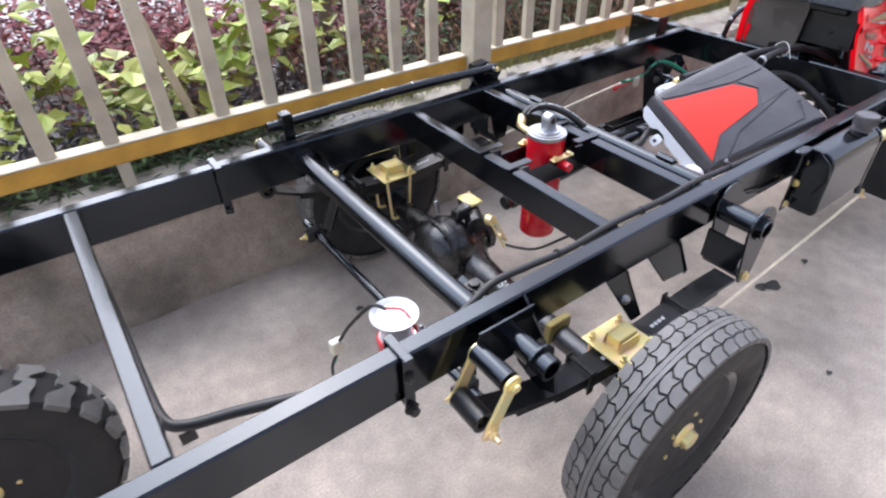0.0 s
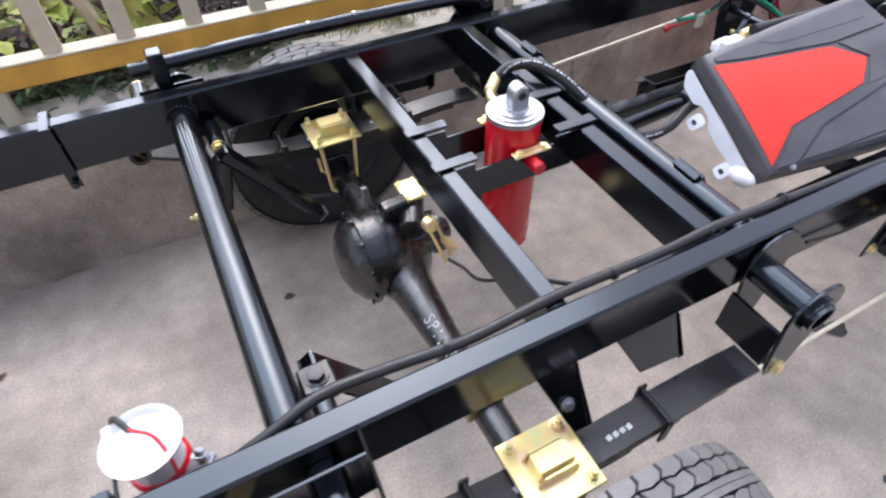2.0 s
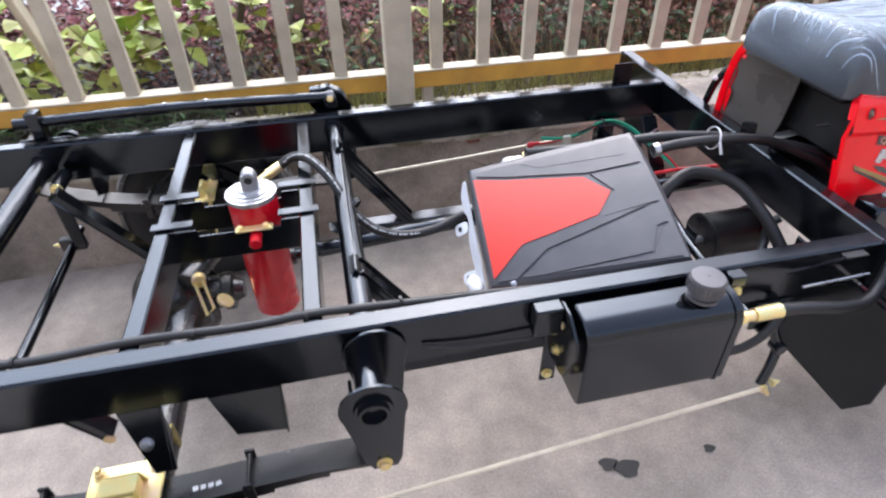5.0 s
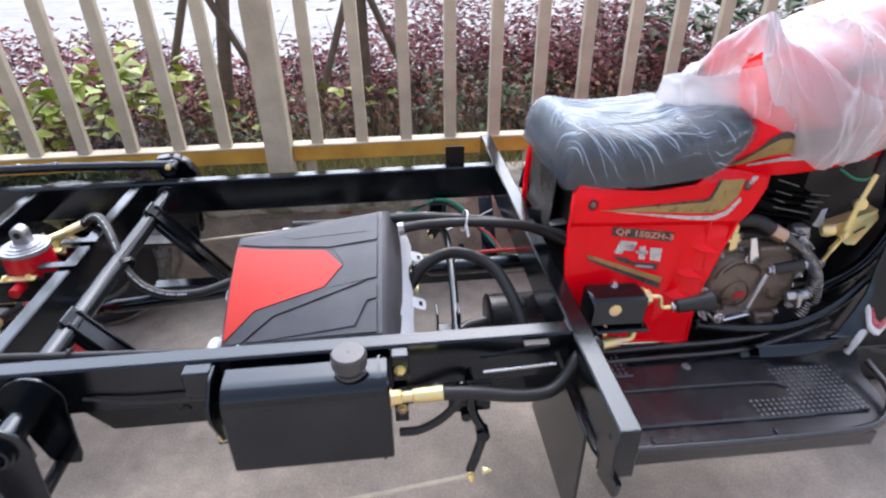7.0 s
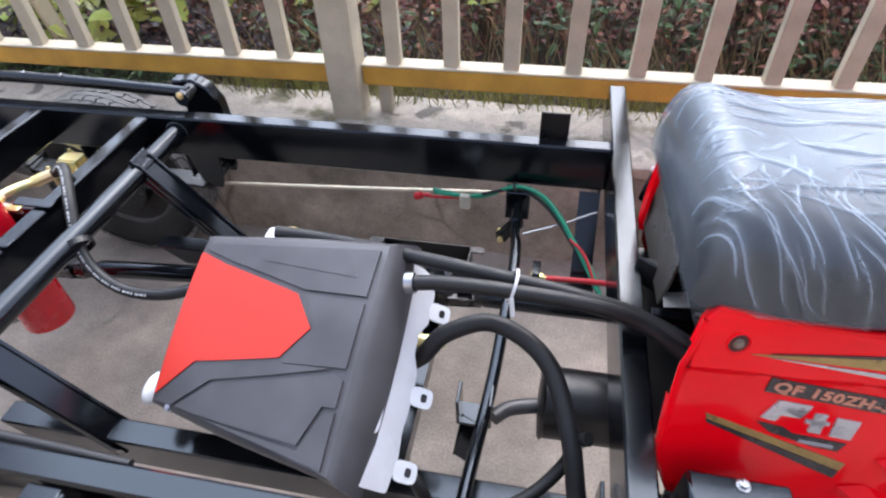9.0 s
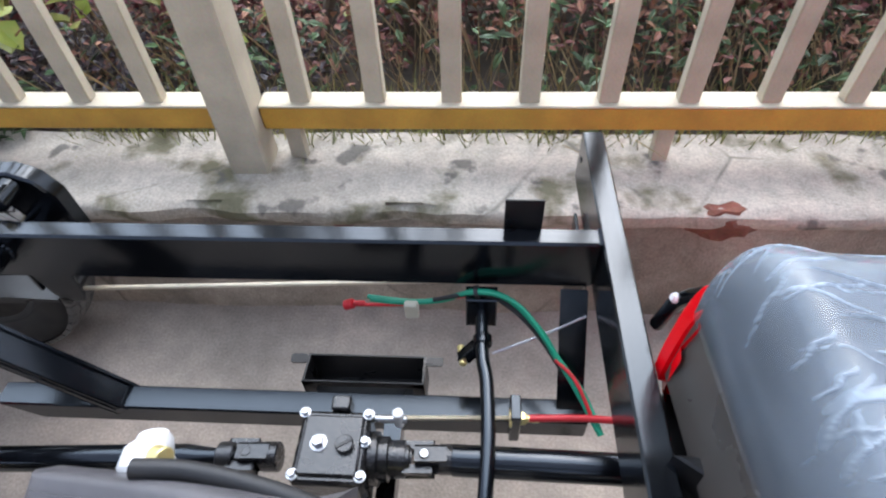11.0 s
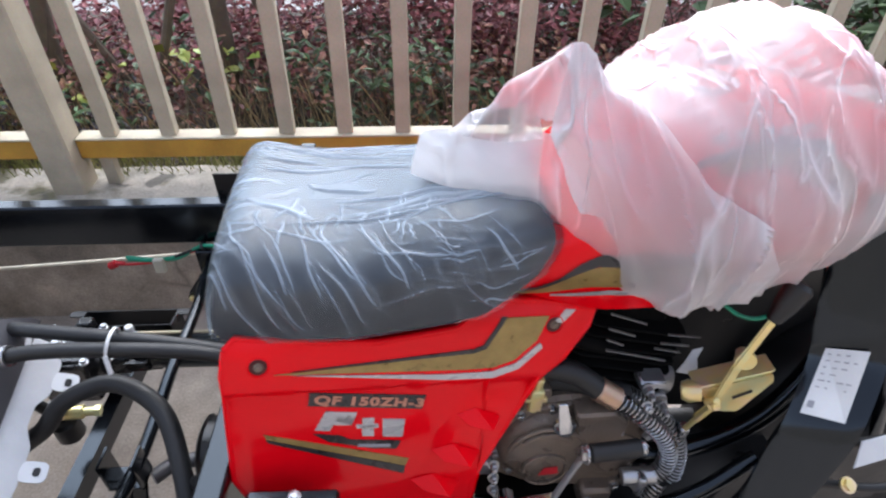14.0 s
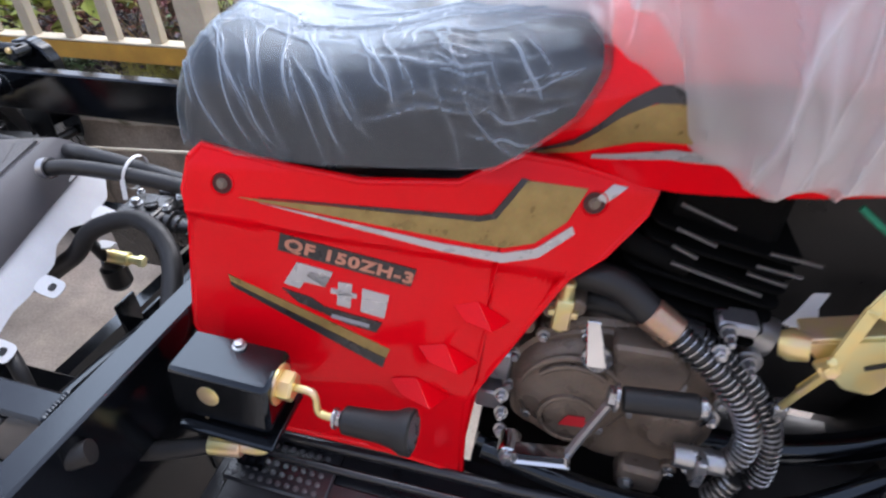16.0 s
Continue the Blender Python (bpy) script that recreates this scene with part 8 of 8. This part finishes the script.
P("brake_link", merge(bar((0.676, 0.192, 0.620), (0.664, 0.196, 0.585), 0.010, 0.005, 0.001), rod((0.667, 0.195, 0.592), (0.657, 0.202, 0.548), 0.004, 10)), ZINC, "", rt)
P("link_block", box(0.650, 0.666, 0.196, 0.214, 0.535, 0.556, 0.003), STEEL, "", rt)
layout = BODY

# ---- footboard, leg shield, front end ----
layout = BOARD
fb = P("footboard", slab([(0.037, -0.095), (0.045, -0.118), (0.60, -0.112), (0.665, -0.085), (0.715, -0.03), (0.73, 0.06), (0.80, 0.16), (0.80, 0.20), (0.037, 0.20)], 0.012, (0, 0, 0.352), (1, 0, 0), (0, 1, 0), 0.002, None, 0.012), FOOT, "glossy black footboard with a dotted tread")
P("outer_lip", tube([(0.04, -0.112, 0.372), (0.2, -0.116, 0.372), (0.45, -0.116, 0.374), (0.60, -0.110, 0.378), (0.665, -0.082, 0.384), (0.712, -0.03, 0.392), (0.725, 0.05, 0.40)], 0.008, 10), FOOT, "", fb)
P("skirt", slab([(0.04, 0.330), (0.62, 0.336), (0.62, 0.372), (0.04, 0.368)], 0.006, (0, -0.112, 0), (1, 0, 0), (0, 0, 1), 0.002), FOOT, "", fb)
P("raised_step", box(0.06, 0.535, -0.060, 0.115, 0.364, 0.372, 0.004), FOOT, "", fb)
P("ridge", tube([(0.05, 0.125, 0.376), (0.30, 0.130, 0.378), (0.48, 0.135, 0.380), (0.60, 0.150, 0.395), (0.72, 0.175, 0.42)], 0.006, 10), FOOT, "", fb)
P("ridge", tube([(0.05, 0.150, 0.386), (0.30, 0.155, 0.388), (0.50, 0.160, 0.392), (0.64, 0.180, 0.41)], 0.008, 10), FOOT, "", fb)
P("ridge", tube([(0.05, 0.035, 0.374), (0.45, 0.035, 0.375), (0.52, 0.02, 0.375)], 0.004, 8), FOOT, "", fb)
for x0, x1 in ((0.06, 0.13), (0.42, 0.51), (0.16, 0.40)):
    P("lip_pad", box(x0, x1, -0.106, -0.080, 0.362, 0.3705, 0.003), FOOT, "", fb)
bm = bmesh.new()
for i in range(26):
    for j in range(11):
        x, y = 0.34 + 0.0125 * i, -0.052 + 0.0125 * j
        if x < 0.405 or (x < 0.505 and y > -0.012) or x > 0.66 - 0.1 * abs(y):
            continue
        lathe((x, y, 0.3715), (x, y, 1), [(0, 0.0042), (0.0018, 0.0036), (0.003, 0.0)], 8, bm)
P("tread_dots", bm, FOOT_DOT, "raised dots of the foot tread", fb)
P("dotted_pad", box(0.50, 0.66, -0.058, 0.085, 0.364, 0.3718, 0.004), FOOT, "", fb)
bm = bmesh.new()
for i in range(10):
    for j in range(8):
        lathe((0.07 + 0.0125 * i, 0.09 + 0.0125 * j, 0.376), (0.07 + 0.0125 * i, 0.09 + 0.0125 * j, 1), [(0, 0.0042), (0.0018, 0.0036), (0.003, 0.0)], 8, bm)
P("tread_dots", bm, FOOT_DOT, "", fb)
P("rear_pad", box(0.055, 0.20, 0.08, 0.195, 0.364, 0.3765, 0.003), FOOT, "", fb)
P("pad_bolt", rod((0.33, 0.10, 0.372), (0.33, 0.10, 0.376), 0.010, 16), ALU, "", fb)

layout = BODY
WD = Vector((0.77, -0.50, 0.36)).normalized()
spine_pts = curve_points([(0.50, 0.158, 0.378), (0.62, 0.150, 0.386), (0.72, 0.136, 0.420), (0.775, 0.137, 0.52), (0.795, 0.147, 0.60), (0.808, 0.157, 0.662), (0.842, 0.203, 0.728), (0.838, 0.225, 0.80), (0.838, 0.245, 0.88), (0.84, 0.26, 0.95)], 6)
bm = bmesh.new()
rows = []
for i, p in enumerate(spine_pts):
    f = i / (len(spine_pts) - 1)
    wdt = 0.020 + 0.024 * min(1, f * 2.2)
    d = (spine_pts[min(i + 1, len(spine_pts) - 1)] - spine_pts[max(0, i - 1)]).normalized()
    n = WD.cross(d).normalized()
    n = n if n.z > 0 or n.x < 0 else -n
    rows.append([bm.verts.new(p + WD * (a * wdt) + n * b) for a, b in ((-1.0, -0.02), (-1.0, 0.0), (-0.6, 0.006), (0.6, 0.006), (1.0, 0.0), (1.0, -0.02))])
for a, b in zip(rows, rows[1:]):
    for j in range(5):
        bm.faces.new((a[j], a[j + 1], b[j + 1], b[j]))
ls = P("leg_shield", bm, BLACK, "curved black leg shield carrying a white sticker")
TL, TR, BL, BR = Vector((0.829, 0.222, 0.722)), Vector((0.865, 0.196, 0.741)), Vector((0.780, 0.164, 0.668)), Vector((0.836, 0.150, 0.662))
stn = (TR - TL).cross(BL - TL).normalized()
stn = stn if stn.z > 0 else -stn


def sticker(u, v, up):
    return (TL * (1 - u) + TR * u) * (1 - v) + (BL * (1 - u) + BR * u) * v + stn * up


def st_quad(u0, u1, v0, v1, up, bm):
    lo = [bm.verts.new(sticker(u, v, up - 0.0008)) for u, v in ((u0, v0), (u1, v0), (u1, v1), (u0, v1))]
    hi = [bm.verts.new(sticker(u, v, up)) for u, v in ((u0, v0), (u1, v0), (u1, v1), (u0, v1))]
    bm.faces.new(hi)
    bm.faces.new(lo)
    for i in range(4):
        bm.faces.new((lo[i], lo[(i + 1) % 4], hi[(i + 1) % 4], hi[i]))
    return bm


stk = P("sticker", st_quad(0, 1, 0, 1, 0.022, bmesh.new()), WHITE, "white paper sticker with small grey print", ls, False)
bm = bmesh.new()
for k in range(6):
    for j in range(4):
        if random.random() < 0.75:
            st_quad(0.10 + 0.21 * j, 0.10 + 0.21 * j + random.uniform(0.06, 0.15), 0.08 + 0.10 * k, 0.095 + 0.10 * k, 0.0228, bm)
st_quad(0.08, 0.22, 0.80, 0.90, 0.0228, bm)
P("print", bm, INK, "", stk, False)

lw = P("front_frame", tube([(0.52, 0.30, 0.43), (0.70, 0.28, 0.44), (0.86, 0.29, 0.52), (0.95, 0.33, 0.70), (0.93, 0.36, 0.92)], 0.017, 14), BLACK, "black front frame tube")
P("frame_tube", tube([(0.38, 0.205, 0.420), (0.50, 0.195, 0.408), (0.62, 0.195, 0.410), (0.72, 0.20, 0.45), (0.80, 0.21, 0.52)], 0.012, 12), BLACK, "", lw)
for side_y in (0.29, 0.45):
    P("fork_leg", tube([(0.92, side_y, 0.95), (1.02, side_y, 0.62), (1.12, side_y, 0.30)], 0.019, 14), BLACK, "", lw)
for pts in (((0.86, 0.17, 0.60), (0.93, 0.16, 0.63), (1.00, 0.18, 0.64)), ((0.84, 0.14, 0.56), (0.92, 0.12, 0.58), (1.05, 0.15, 0.60))):
    P("front_cable", tube(pts, 0.006, 10), HOSE, "", lw)
P("light_bracket", slab([(0.0, 0.0), (0.085, 0.015), (0.08, 0.045), (0.01, 0.035)], 0.003, (0.865, 0.135, 0.60), (1, 0, 0.15), (0, 0.5, 0.8), 0.001), SHEET, "", lw)
P("bracket_bolt", bolt((0.855, 0.12, 0.585), (0, -0.5, 0.8), 0.008, 0.006), ZINC, "", lw)
P("bracket_bolt", bolt((0.80, 0.10, 0.48), (0, -0.5, 0.8), 0.008, 0.006), ZINC, "", lw)
P("lower_shield", slab([(0.75, 0.37), (1.05, 0.40), (1.08, 0.52), (0.90, 0.56), (0.80, 0.50)], 0.006, (0, 0.22, 0), (1, 0, 0), (0, 0, 1), 0.002), BLACK_MATT, "black lower shield panel")
layout = AS_DRAWN
wheel((1.13, 0.371, 0.285), True, 0.285, 0.10, 34)
layout = Matrix.Translation((-0.03, 0, 0))
P("front_mudguard", lathe((1.16, 0.31, 0.285), (1.16, 0.44, 0.285), [(0, 0.305), (0.02, 0.325), (0.065, 0.332), (0.11, 0.325), (0.13, 0.305), (0.11, 0.318), (0.065, 0.325), (0.02, 0.318)], 48, None, True), BLACK_MATT, "black round front mudguard")
# brake pedal
layout = Matrix.Translation((-0.027, 0.020, 0.006)) @ BODY
bp = P("brake_pedal", slab([(-0.045, -0.02), (-0.02, -0.045), (0.03, -0.04), (0.05, 0.0), (0.03, 0.035), (-0.02, 0.035)], 0.010, (0.800, 0.122, 0.467), (0.85, 0.45, 0.1), (-0.2, 0.5, 0.8), 0.002, None, 0.012), SHEET, "white brake pedal with a red dotted pad")
P("pedal_pad", slab([(-0.035, -0.012), (-0.012, -0.034), (0.028, -0.030), (0.040, 0.0), (0.024, 0.026), (-0.016, 0.026)], 0.006, Vector((0.800, 0.122, 0.467)) + Vector((0.85, 0.45, 0.1)).cross(Vector((-0.2, 0.5, 0.8))).normalized() * 0.008, (0.85, 0.45, 0.1), (-0.2, 0.5, 0.8), 0.001, None, 0.01), mat("faded_red_pad", (0.62, 0.10, 0.13), 0.5), "", bp)
bm = bmesh.new()
for a in (-0.02, -0.002, 0.016, 0.03):
    for b in (-0.02, -0.002, 0.014):
        c = Vector((0.800, 0.122, 0.467)) + Vector((0.85, 0.45, 0.1)).normalized() * a + Vector((-0.2, 0.5, 0.8)).normalized() * b
        nn = Vector((0.85, 0.45, 0.1)).cross(Vector((-0.2, 0.5, 0.8))).normalized()
        rod(c + nn * 0.013, c + nn * 0.0155, 0.0028, 8, bm)
P("pad_dots", bm, BLACK_MATT, "", bp)
P("pedal_stem", tube([(0.79, 0.115, 0.445), (0.765, 0.10, 0.42), (0.76, 0.11, 0.37)], 0.008, 10), SHEET, "", bp)

# hydraulic control valve beside the saddle
layout = BODY
vb = P("control_valve", box(0.042, 0.162, 0.070, 0.130, 0.532, 0.598, 0.005), BLACK, "black hydraulic control valve with a bent lever")
P("valve_base", box(0.055, 0.170, 0.058, 0.135, 0.522, 0.530, 0.002), BLACK, "", vb)
P("valve_plug", lathe((0.092, 0.071, 0.571), (0.092, -1, 0.571), [(0, 0.013), (0.002, 0.013), (0.003, 0.010), (0.0035, 0.0)], 22), ZINC, "", vb)
P("valve_nut", bolt((0.162, 0.100, 0.578), (1, 0, 0), 0.016, 0.016), ZINC, "", vb)
P("valve_lever", tube([(0.175, 0.100, 0.578), (0.198, 0.098, 0.580), (0.204, 0.098, 0.572), (0.206, 0.096, 0.560), (0.212, 0.095, 0.554), (0.235, 0.093, 0.556)], 0.0042, 10, 5), ZINC, "", vb)
P("lever_nut", bolt((0.228, 0.093, 0.556), (1, 0, 0.15), 0.008, 0.010), STEEL, "", vb)
P("lever_grip", lathe((0.236, 0.093, 0.557), (0.335, 0.088, 0.572), [(0, 0.010), (0.004, 0.014), (0.045, 0.0155), (0.060, 0.018), (0.070, 0.0225), (0.078, 0.0225), (0.080, 0.019), (0.078, 0.017), (0.074, 0.0)], 24), HOSE, "black rubber lever grip", vb)
P("grip_ring", lathe((0.3110, 0.0893, 0.5686), (0.335, 0.088, 0.5725), [(0, 0.0200), (0.003, 0.0205), (0.004, 0.0185)], 24), STEEL, "", vb)
P("valve_elbow", merge(bolt((0.085, 0.085, 0.522), (-0.4, -0.3, -0.6), 0.011, 0.016), tube([(0.150, 0.09, 0.520), (0.150, 0.085, 0.500), (0.140, 0.080, 0.492), (0.11, 0.078, 0.490)], 0.007, 10), rod((0.118, 0.078, 0.490), (0.078, 0.074, 0.486), 0.012, 14)), ZINC, "", vb)
P("valve_hose", tube([(0.08, 0.074, 0.486), (0.04, 0.06, 0.48), (0.0, 0.05, 0.475), (-0.06, 0.05, 0.46), (-0.15, 0.06, 0.43)], 0.0105, 12), HOSE, "", vb)
P("valve_bolt", bolt((0.105, 0.118, 0.598), (0, 0, 1), 0.006, 0.005), STEEL, "", vb)
P("valve_stand", slab([(0.04, 0.525), (0.12, 0.525), (0.10, 0.36), (0.06, 0.36)], 0.005, (0, 0.14, 0), (1, 0, 0), (0, 0, 1), 0.001), BLACK, "", vb)
